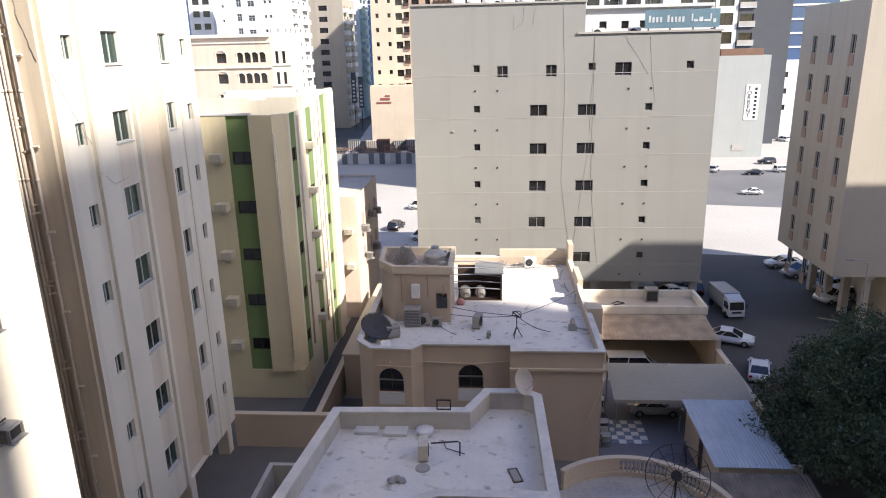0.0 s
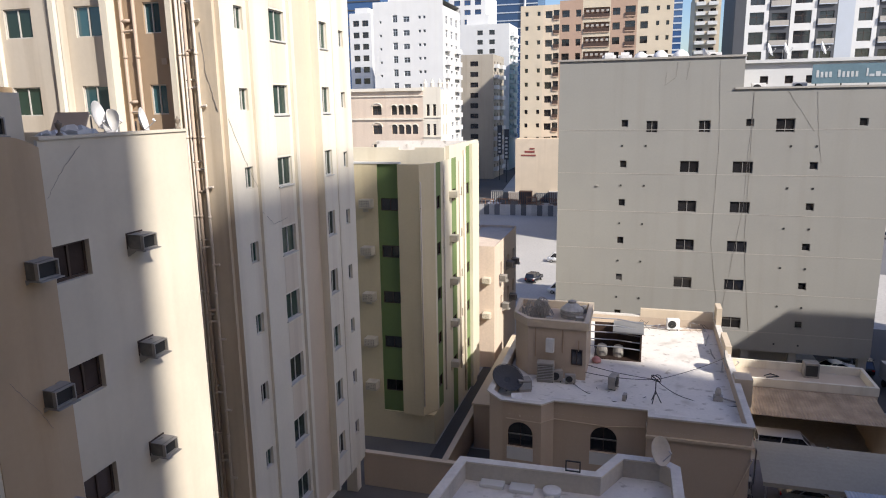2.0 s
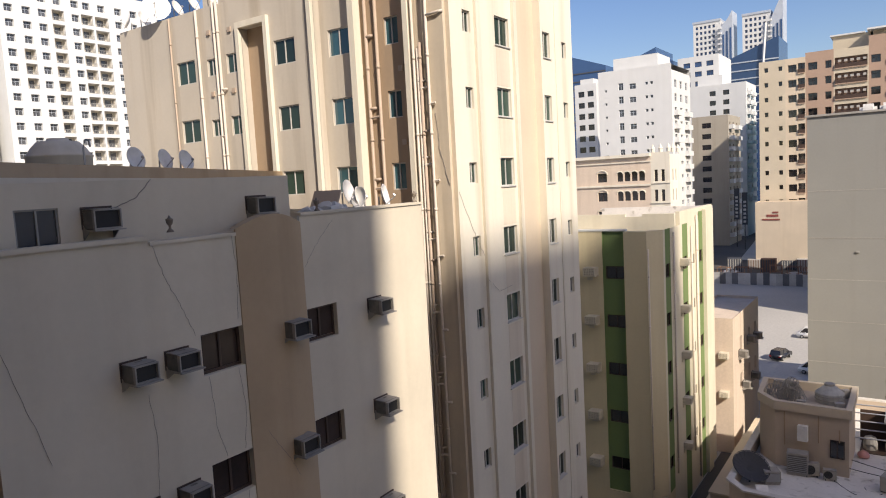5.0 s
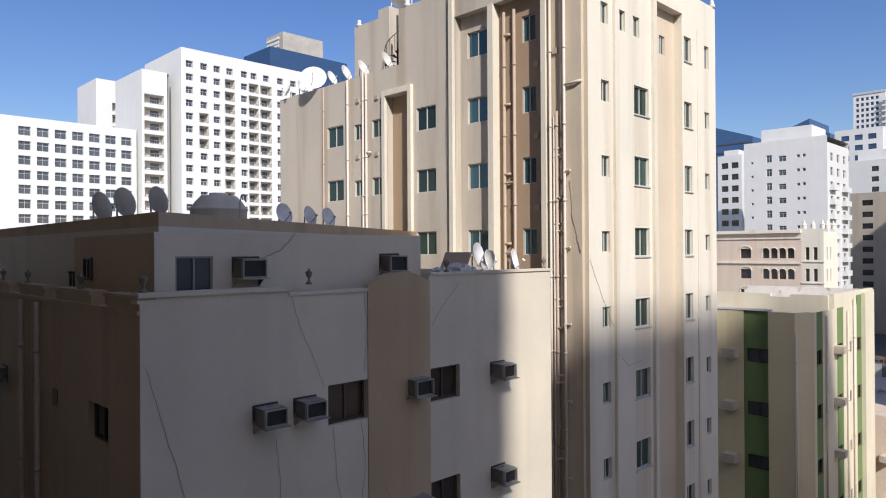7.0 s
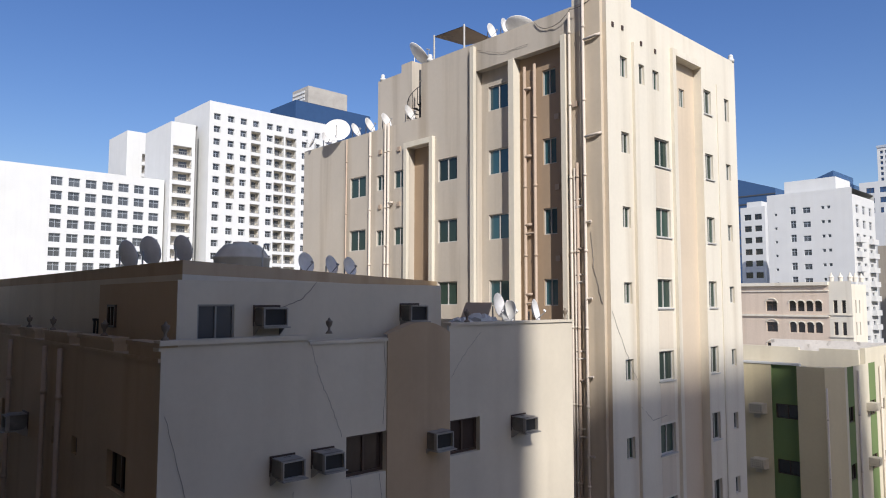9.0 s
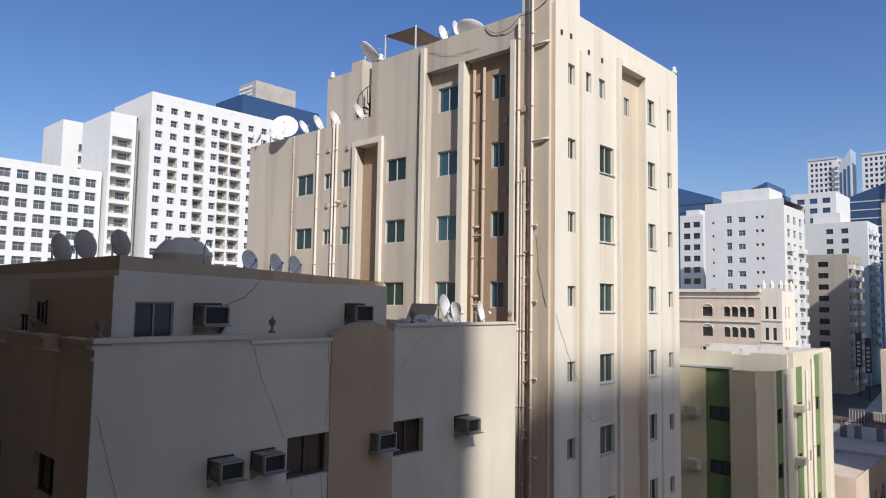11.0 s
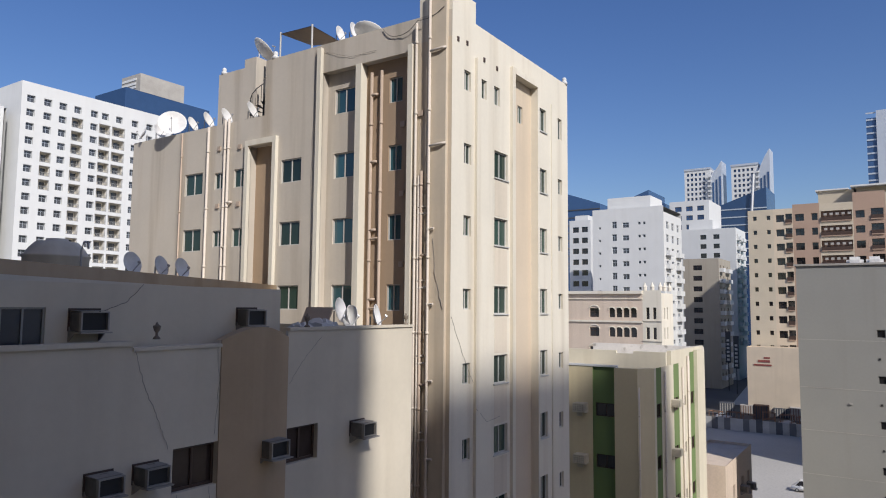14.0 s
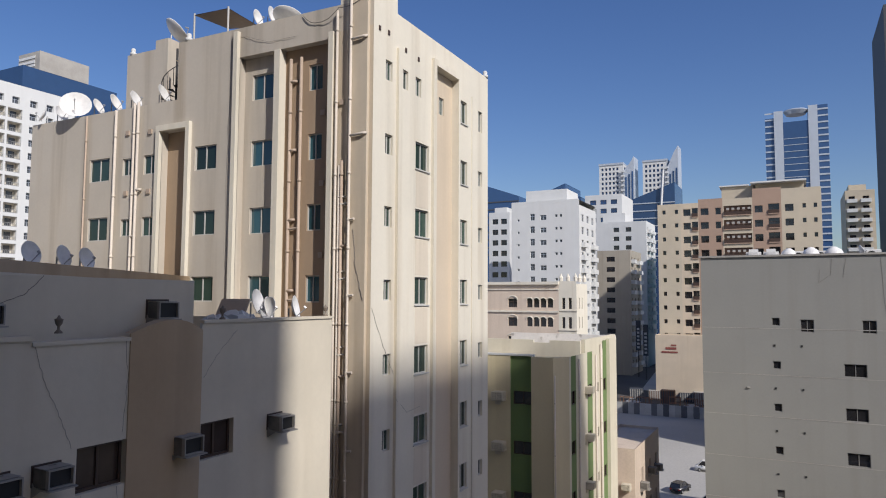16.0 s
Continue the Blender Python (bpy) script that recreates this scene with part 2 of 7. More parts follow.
def frame_mesh(W, H, leaves, bar, mat, transom=False, front=-0.03, back=0.05):
    us = [-W / 2, -W / 2 + bar]
    for k in range(1, leaves):
        x = -W / 2 + W * k / leaves
        us += [x - bar / 2, x + bar / 2]
    us += [W / 2 - bar, W / 2]
    vs = [0, bar] + ([H * 0.62, H * 0.62 + bar] if transom else []) + [H - bar, H]
    bm = bmesh.new()
    lattice(bm, us, vs, lambda i, j: i % 2 == 0 or j % 2 == 0, front, back)
    return as_mesh("window", bm, mat)


WINDOW_MESHES = {}


def window(parent, fac, u0, u1, v0, v1, depth=0.15, frame_mat=None, pane_mat=None, leaves=2, bar=0.05, sill=False, w=0.0, name="window"):
    """A sliding window in an opening: frame mesh with leaves, and a pane under it. Alike ones share their meshes."""
    frame_mat, pane_mat = frame_mat or FRAME_WHITE, pane_mat or GLASS
    W, H = round(u1 - u0, 3), round(v1 - v0, 3)
    key = (W, H, frame_mat.name, pane_mat.name, leaves, bar, sill)
    if key not in WINDOW_MESHES:
        f = frame_mesh(W, H, leaves, bar, frame_mat)
        s = None
        if sill:
            bm = bmesh.new()
            box(bm, -W / 2 - 0.06, W / 2 + 0.06, -depth - 0.07, -0.04, -0.05, 0.004)
            s = as_mesh("sill", bm, frame_mat)
        bm = bmesh.new()
        box(bm, -W / 2 + 0.01, W / 2 - 0.01, 0.012, 0.03, 0.01, H - 0.01)
        WINDOW_MESHES[key] = f, as_mesh("pane", bm, pane_mat), s
    f, g, s = WINDOW_MESHES[key]
    ob = put(name, f, parent, fac.at((u0 + u1) / 2, v0, w - depth))
    put("pane", g, ob, Matrix())
    if s:
        put("sill", s, ob, Matrix())
    return ob

# ---- ground ----
def sheet(name, outline, z, mat, label, category):
    bm = bmesh.new()
    bm.faces.new([bm.verts.new((x, y, z)) for x, y in outline])
    ob = new(name, as_mesh(name, bm, mat))
    return tagged(ob, label, category, kind="structure")


sheet("ground", [(-2500, -2500), (2500, -2500), (2500, 2500), (-2500, 2500)], 0.0, EARTH, "pale dusty sand ground between the buildings", "ground")
sheet("road", [(17, 30), (40, 30), (34, 70), (34, 76), (16, 78)], 0.012, ASPHALT, "grey asphalt street beside the villa", "road")
sheet("road_2", [(-60, 146), (30, 146), (30, 182), (-60, 182)], 0.012, ASPHALT, "grey asphalt road beyond the open lot", "road")
sheet("road_3", [(-66, 182), (-36, 182), (-60, 420), (-80, 420)], 0.012, ASPHALT, "long straight asphalt street between tall buildings", "road")
# Grey sheet: the shadow band on the lot, painted as ground colour.
sheet("road_4", [(24, 104.5), (42.4, 100.5), (120, 96), (120, 134), (55, 132.6), (24, 131.5)], 0.012, material("lot_shadow_grey", (0.135, 0.135, 0.14), stain=0.15, stain_size=0.1, grain=0.1, size=5), "grey sheet in place of the shadow on the parking lot", "road")
sheet("pavement", [(-30, 22), (7, 22), (7, 42.3), (-30, 42.3)], 0.02, material("dark_concrete_yard", (0.15, 0.14, 0.13), stain=0.15, stain_size=0.3), "dark grey concrete yard between the houses", "pavement")


# ---- tall cream apartment building ----
FLOOR = 3.2
def tall_building():
    t = thing("apartment_building", "tall cream rendered apartment building with pale pilasters and drain pipes", "building", pose(0, 0, 0))
    X, Y, TOP, LOW = -15.7, 23.96, 36.2, 33.25
    E, S = Facade(X, Y, 90), Facade(X, Y, 0)
    north = 12.2
    rows = [30.05 - FLOOR * k for k in range(9)]
    holes, wins = [], []
    for k, z in enumerate(rows):
        for a, b, h in ((1.0, 1.62, 0.9), (3.7, 5.0, 1.3), (8.5, 9.4, 1.3), (10.85, 11.4, 0.85)):
            wins.append((a, b, z - h / 2, z + h / 2))
    z = rows[0] + FLOOR
    for a, b, h in ((1.0, 1.55, 0.9), (2.4, 2.95, 0.9), (3.65, 4.2, 0.9), (8.5, 9.35, 1.25), (10.85, 11.4, 1.2)):
        wins.append((a, b, z - h / 2 + 0.1, z + h / 2 + 0.1))
    rec = (5.55, 8.1)
    bm = bmesh.new()
    E.holed(bm, 0, rec[0], 2.0, TOP, wins)
    E.holed(bm, rec[1], north, 2.0, TOP, wins)
    E.holed(bm, rec[0], rec[1], 34.9, TOP, [])
    for u in rec:
        bm.faces.new([bm.verts.new(E.p(*q)) for q in ((u, 2.0, 0), (u, 34.9, 0), (u, 34.9, -0.3), (u, 2.0, -0.3))])
    bm.faces.new([bm.verts.new(E.p(*q)) for q in ((rec[0], 34.9, 0), (rec[1], 34.9, 0), (rec[1], 34.9, -0.3), (rec[0], 34.9, -0.3))])
    # roof, north and underside
    for q in (((0, 2.0, 0), (north, 2.0, 0), (north, 2.0, -24), (0, 2.0, -24)), ((north, 2, 0), (north, TOP, 0), (north, TOP, -24), (north, 2, -24)),
              ((0, 35.3, 0), (north, 35.3, 0), (north, 35.3, -12), (0, 35.3, -12))):
        bm.faces.new([bm.verts.new(E.p(*c)) for c in q])
    part("east_wall", bm, CREAM, t)
    bm = bmesh.new()
    E.holed(bm, rec[0], rec[1], 2.0, 34.9, [(6.6, 7.15, 32.75, 33.65)], 0.15, -0.3)
    part("recess_panel", bm, PEACH, t, "peach painted recessed panel")
    for a, b, c, d in wins:
        window(t, E, a, b, c, d, 0.14, sill=b - a > 0.8)
    window(t, E, 6.6, 7.15, 32.75, 33.65, 0.1, w=-0.3)
    # sand painted spandrels between the windows of one column
    for k, z in enumerate(rows[:-1]):
        bm = bmesh.new()
        E.slab(bm, 3.74, 4.96, z - FLOOR + 0.74, z - 0.78, -0.02, 0.006)
        part("spandrel", bm, SPANDREL, t, "pale sand painted spandrel")
    for u0, u1, v1, d in ((1.9, 2.25, 34.6, 0.14), (5.25, 5.55, 35.2, 0.16), (8.1, 8.32, 35.0, 0.12), (9.95, 10.1, 34.5, 0.05)):
        bm = bmesh.new()
        E.slab(bm, u0, u1, 2.0, v1, -0.02, d)
        part("pilaster", bm, CREAM, t)
    bm = bmesh.new()
    E.slab(bm, 5.55, 8.1, 34.9, 35.2, 0.002, 0.16)
    part("lintel", bm, CREAM, t)

    # south side, u runs west to east and ends at the corner
    u = lambda x: x - X
    rs = [33.3 - FLOOR * k for k in range(10)]
    A, B, M0, M1 = -23.3, -17.95, -21.13, -20.8
    w1 = [(u(-22.83), u(-21.5), z - 0.62, z + 0.62) for z in rs]
    w2 = [(u(-19.44), u(-18.67), z - 0.6, z + 0.6) for z in rs]
    w3 = [(u(a), u(b), z - h / 2, z + h / 2) for z in rs[1:] for a, b, h in
          ((-26.1, -24.66, 1.2), (-29.75, -28.75, 1.0), (-31.35, -30.6, 0.9), (-34.0, -32.4, 1.25))]
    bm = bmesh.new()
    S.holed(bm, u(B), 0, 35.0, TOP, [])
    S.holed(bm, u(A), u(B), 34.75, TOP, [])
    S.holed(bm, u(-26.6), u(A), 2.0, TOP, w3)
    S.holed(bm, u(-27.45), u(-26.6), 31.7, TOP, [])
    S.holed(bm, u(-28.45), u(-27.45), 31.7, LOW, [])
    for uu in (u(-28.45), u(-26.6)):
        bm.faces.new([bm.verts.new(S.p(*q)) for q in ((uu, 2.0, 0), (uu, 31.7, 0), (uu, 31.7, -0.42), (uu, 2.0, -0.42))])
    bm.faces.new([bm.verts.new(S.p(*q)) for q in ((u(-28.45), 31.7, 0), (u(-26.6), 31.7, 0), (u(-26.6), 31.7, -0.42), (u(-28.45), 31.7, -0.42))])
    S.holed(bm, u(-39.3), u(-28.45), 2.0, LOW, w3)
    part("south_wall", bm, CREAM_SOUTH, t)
    bm = bmesh.new()
    S.holed(bm, u(B), 0, 2.0, 35.0, [])
    part("pipe_strip", bm, STAINED_SHADED, t, "sand coloured strip behind the drain pipes, stains and shade in its tone")
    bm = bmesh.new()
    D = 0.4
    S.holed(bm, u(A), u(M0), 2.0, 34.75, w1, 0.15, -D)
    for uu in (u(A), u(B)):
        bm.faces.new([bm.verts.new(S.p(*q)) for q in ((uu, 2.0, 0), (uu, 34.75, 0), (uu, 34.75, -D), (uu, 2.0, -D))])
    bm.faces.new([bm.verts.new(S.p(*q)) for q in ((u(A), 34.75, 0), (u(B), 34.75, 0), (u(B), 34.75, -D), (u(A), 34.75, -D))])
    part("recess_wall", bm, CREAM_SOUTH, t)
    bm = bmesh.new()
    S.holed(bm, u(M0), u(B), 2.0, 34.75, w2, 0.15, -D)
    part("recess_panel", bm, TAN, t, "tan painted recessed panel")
    bm = bmesh.new()
    S.slab(bm, u(M0), u(M1), 2.0, 34.75, -D + 0.002, 0.06)
    part("mullion", bm, CREAM, t)
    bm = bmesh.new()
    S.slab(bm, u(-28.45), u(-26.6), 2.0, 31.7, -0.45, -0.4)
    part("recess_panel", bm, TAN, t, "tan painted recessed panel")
    for x0, x1, v1, d in ((-23.55, -23.3, 36.0, 0.2), (-17.95, -17.7, 35.0, 0.2), (-28.7, -28.45, 32.0, 0.2), (-26.6, -26.35, 32.0, 0.2),
                          (-16.72, -15.9, 37.4, 0.18)):
        bm = bmesh.new()
        S.slab(bm, u(x0), u(x1), 2.0, v1, -0.02, d)
        part("pilaster", bm, STAINED_SHADED if x1 == -15.9 else CREAM, t)
    bm = bmesh.new()
    S.slab(bm, u(-28.45), u(-26.6), 31.7, 32.0, 0.003, 0.2)
    part("lintel", bm, CREAM, t)
    for a, b, c, d in w1:
        window(t, S, a, b, c, d, 0.1, pane_mat=GLASS_BLUE, w=-D)
    for a, b, c, d in w2:
        window(t, S, a, b, c, d, 0.1, pane_mat=GLASS_BLUE, w=-D)
    for a, b, c, d in w3:
        window(t, S, a, b, c, d, 0.1)
    # corner tower, stair house and roof slabs
    bm = bmesh.new()
    box(bm, X - 1.75, X, Y, Y + 1.95, TOP, 37.2)
    part("corner_pier", bm, CREAM, t)
    bm = bmesh.new()
    box(bm, X - 1.05, X - 0.004, Y + 0.004, Y + 1.22, 37.2, 38.6)
    part("corner_pier", bm, CREAM, t)
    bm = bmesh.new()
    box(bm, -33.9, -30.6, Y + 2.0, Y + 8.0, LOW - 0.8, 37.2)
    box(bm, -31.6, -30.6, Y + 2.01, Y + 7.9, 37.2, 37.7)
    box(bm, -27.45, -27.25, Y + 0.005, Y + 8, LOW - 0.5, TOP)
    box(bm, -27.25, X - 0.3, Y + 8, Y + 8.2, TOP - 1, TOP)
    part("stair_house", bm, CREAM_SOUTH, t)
    bm = bmesh.new()
    box(bm, -39.3, -27.3, Y + 0.2, Y + 12, LOW - 0.8, LOW - 0.35)
    box(bm, -39.3, -39.1, Y + 0.2, Y + 12, 2.0, LOW)
    box(bm, -39.3, -27.4, Y + 0.01, Y + 0.2, LOW - 0.4, LOW)
    part("roof", bm, ROOF_DUST, t)
    for k, yy in enumerate((24.3, 30.0, 35.2)):
        bm = bmesh.new()
        box(bm, -16.6, -15.9, yy, yy + 0.6, 0, 2.05)
        part("column", bm, CREAM, t)
    bm = bmesh.new()
    box(bm, -39, -19, Y + 0.5, Y + 12, 0, 2.0)
    part("ground_floor", bm, CREAM_SOUTH, t)
    return t, E, S


tall, TALL_E, TALL_S = tall_building()


# ---- near building beside the window ----
def near_building():
    t = thing("apartment_block", "off-white rendered apartment block with a tan bow and window air conditioners", "building", pose(0, 0, 0))
    X, Y = -13.9, 5.27
    E, S = Facade(X, Y, 90), Facade(X, Y, 0)
    zs = [19.52 - FLOOR * k for k in range(6)]
    w1 = [(4.5, 5.73, z - 0.5, z + 0.5) for z in zs]
    w2 = [(7.97, 9.15, z - 0.48, z + 0.48) for z in zs]
    bm = bmesh.new()
    E.holed(bm, 0, 5.73, 0, 22.28, w1, 0.22)
    part("east_wall", bm, OFFWHITE, t)
    bm = bmesh.new()
    E.holed(bm, 7.93, 13.6, 0, 22.62, w2, 0.22)
    part("east_wall", bm, OFFWHITE, t)
    bm = bmesh.new()
    n = 10
    pts = [(5.73, 0.0)] + [(5.73 + 2.2 * k / n, 0.16 * math.sin(math.pi * k / n) + 0.03) for k in range(n + 1)] + [(7.93, 0.0)]
    for (a, c), (b, d) in zip(pts, pts[1:]):
        ha, hb = (22.45 + 0.3 * math.sin(math.pi * (q - 5.73) / 2.2) for q in (a, b))
        bm.faces.new([bm.verts.new(E.p(*q)) for q in ((a, 0, c), (b, 0, d), (b, hb, d), (a, ha, c))])
        bm.faces.new([bm.verts.new(E.p(*q)) for q in ((a, ha, c), (b, hb, d), (b, hb, -0.2), (a, ha, -0.2))])
    part("bow", bm, BUFF, t, "tan painted bowed strip of wall")
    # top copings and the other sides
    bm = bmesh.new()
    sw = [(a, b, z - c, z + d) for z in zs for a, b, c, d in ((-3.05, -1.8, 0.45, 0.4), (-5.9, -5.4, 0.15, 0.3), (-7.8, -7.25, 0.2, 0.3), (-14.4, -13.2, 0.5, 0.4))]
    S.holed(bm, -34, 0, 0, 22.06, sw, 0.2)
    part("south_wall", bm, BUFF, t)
    for a, b, c, d in sw:
        if c > 12:
            window(t, S, a, b, c, d, 0.15, FRAME_DARK, GLASS_DARK)
    for a, b, c, d in w1 + w2:
        window(t, E, a, b, c, d, 0.18, FRAME_DARK, GLASS_BROWN, bar=0.07)
    bm = bmesh.new()
    box(bm, -47.8, -14.15, 5.5, 18.6, 21.2, 21.6)
    box(bm, -39.9, -19.2, 18.6, 23.0, 21.2, 21.6)
    part("roof", bm, ROOF_DUST, t)
    bm = bmesh.new()
    box(bm, -39.9, -14.1, 18.62, 18.87, 0, 22.6)
    box(bm, -14.15, -13.92, 5.3, 18.6, 21.6, 22.27)
    part("north_wall", bm, OFFWHITE, t)
    bm = bmesh.new()
    E.slab(bm, -0.05, 3.4, 22.28, 22.4, -0.3, 0.003)
    E.slab(bm, -0.05, 3.4, 22.4, 22.5, -0.3, 0.07)
    E.slab(bm, 3.4, 5.73, 22.28, 22.36, -0.3, 0.05)
    E.slab(bm, 7.95, 13.62, 22.62, 22.7, -0.3, 0.05)
    part("coping", bm, OFFWHITE, t)
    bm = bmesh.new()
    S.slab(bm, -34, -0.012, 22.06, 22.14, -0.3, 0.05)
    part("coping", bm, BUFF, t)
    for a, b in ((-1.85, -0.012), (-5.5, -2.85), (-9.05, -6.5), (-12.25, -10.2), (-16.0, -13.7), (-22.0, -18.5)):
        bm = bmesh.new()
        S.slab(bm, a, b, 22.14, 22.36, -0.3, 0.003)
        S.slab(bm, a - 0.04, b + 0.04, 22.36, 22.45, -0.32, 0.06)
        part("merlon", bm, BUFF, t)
    # rooftop storey along the parapet, and a higher part set back askew behind it
    PX, PY, PN, PT = -14.62, 5.85, 13.55, 23.75
    R = Facade(PX, PY, 90)
    win = [(0.45, 1.31, 21.95, 23.22)]
    bm = bmesh.new()
    R.holed(bm, 0, PN - PY, 21.5, PT, win, 0.12)
    bm.faces.new([bm.verts.new(p) for p in ((PX, PN, 21.5), (PX, PN, PT), (-19.4, PN, PT), (-19.4, PN, 21.5))])
    part("penthouse_wall", bm, OFFWHITE, t)
    window(t, R, *win[0], 0.06, FRAME_GREY, GLASS_FAR, bar=0.04)
    bm = bmesh.new()
    box(bm, -19.9, PX - 0.002, PY, PY + 0.25, 21.5, PT - 0.02)
    part("penthouse_side", bm, BUFF, t)
    window(t, Facade(PX, PY, 0), -4.45, -3.85, 22.62, 23.2, -0.03, FRAME_DARK, GLASS_DARK)
    A, Q = Vector((-15.25, 6.2)), Vector((-23.7, 21.7))
    bm = bmesh.new()
    prism(bm, [(PX - 0.01, PY + 0.27), (PX - 0.01, PN - 0.01), (-19.3, PN - 0.01), (A.x + 0.03, PY + 0.33)], PT - 0.25, PT - 0.06)
    part("penthouse_roof", bm, ROOF_DUST, t)
    bm = bmesh.new()
    prism(bm, [(-46, A.y), (A.x, A.y), (Q.x, Q.y), (-46, Q.y)], 21.6, 23.9)
    part("upper_storey", bm, OFFWHITE, t)
    bm = bmesh.new()
    ring_wall(bm, [(-46, A.y), (A.x, A.y), (Q.x, Q.y), (-46, Q.y)], 0.2, 23.902, 24.22)
    part("upper_parapet", bm, BUFF, t)
    return t, E, S, R


near, NEAR_E, NEAR_S, NEAR_R = near_building()


# ---- green and cream building ----
def green_building():
    t = thing("apartment_block", "cream apartment block with green vertical bands and window air conditioners", "building", pose(0, 0, 0))
    Y, X = 42.2, -13.0
    S, E = Facade(-13.7, Y, 0), Facade(X, 43.0, 90)
    zs = [16.9 - FLOOR * k for k in range(5)]
    TOP = 19.6
    win = [(-2.85, -1.5, z - 0.42, z + 0.42) for z in zs]
    bm = bmesh.new()
    S.holed(bm, -8, -3.0, 2.2, TOP, [])
    S.holed(bm, -1.45, 0, 2.2, TOP, [])
    part("south_wall", bm, LIME, t)
    bm = bmesh.new()
    S.holed(bm, -3.0, -1.45, 2.2, TOP, win, 0.15, -0.12)
    for a in (-3.0, -1.45):
        bm.faces.new([bm.verts.new(S.p(*q)) for q in ((a, 2.2, 0), (a, TOP, 0), (a, TOP, -0.12), (a, 2.2, -0.12))])
    part("green_band", bm, GREEN, t, "green painted band")
    bm = bmesh.new()
    S.slab(bm, -1.45, 0.02, 2.25, TOP, 0.002, 0.35)
    prism(bm, [(-13.68, Y - 0.35), (-13.0, 43.0), (-13.3, 43.2), (-13.9, Y)], 2.25, TOP)
    part("corner_bay", bm, LIME, t)
    for w in win:
        window(t, S, *w, 0.1, FRAME_DARK, GLASS_DARK, w=-0.12)
    H = 13.0
    bands = [(0.4, 1.5), (4.3, 5.6), (8.6, 9.7)]
    edges = [0] + [q for b in bands for q in b] + [H]
    ew = [(a + 0.1, b - 0.1, z - 0.45, z + 0.45) for a, b in bands for z in zs]
    ew2 = [(7.0, 7.4, z - 0.35, z + 0.35) for z in zs]
    for k, (a, b) in enumerate(zip(edges, edges[1:])):
        bg = bmesh.new()
        E.holed(bg, a, b, 2.2 if k < 2 else 0, TOP + (0.6 if a > 8 else 0), ew + ew2, 0.15)
        if k % 2:
            part("green_band", bg, GREEN, t, "green painted band")
        else:
            part("east_wall", bg, LIME_SUNLIT, t)
    bm = bmesh.new()
    E.slab(bm, 9.7, 11.0, 0, 20.3, 0.002, 0.25)
    part("pilaster", bm, LIME_SUNLIT, t)
    for w in ew + ew2:
        window(t, E, *w, 0.1, FRAME_DARK, GLASS_DARK)
    bm = bmesh.new()
    box(bm, -22, -13.3, Y + 0.3, 55.8, 18.4, 18.8)
    box(bm, -22, -13.02, 55.8, 56.0, 0, 20.4)
    part("roof", bm, ROOFING, t)
    bm = bmesh.new()
    box(bm, -22, -16.7, 46.6, 46.85, 18.8, 20.4)
    box(bm, -16.7, -15.5, 46.6, 46.85, 18.8, 20.22)
    box(bm, -15.5, -13.3, 46.6, 46.85, 18.8, 20.4)
    part("back_parapet", bm, LIME_SUNLIT, t)
    bm = bmesh.new()
    box(bm, -13.3, -13.03, 46.9, 55.75, 19.0, 20.5)
    part("side_parapet", bm, LIME_SUNLIT, t)
    bm = bmesh.new()
    S.slab(bm, -8, -1.4, TOP, TOP + 0.12, -0.25, 0.04)
    part("coping", bm, WHITE, t)
    bm = bmesh.new()
    box(bm, -21.8, -13.03, Y + 0.02, 55.7, 0, 2.19)
    part("ground_floor", bm, LIME, t)
    return t, S, E


green, GREEN_S, GREEN_E = green_building()


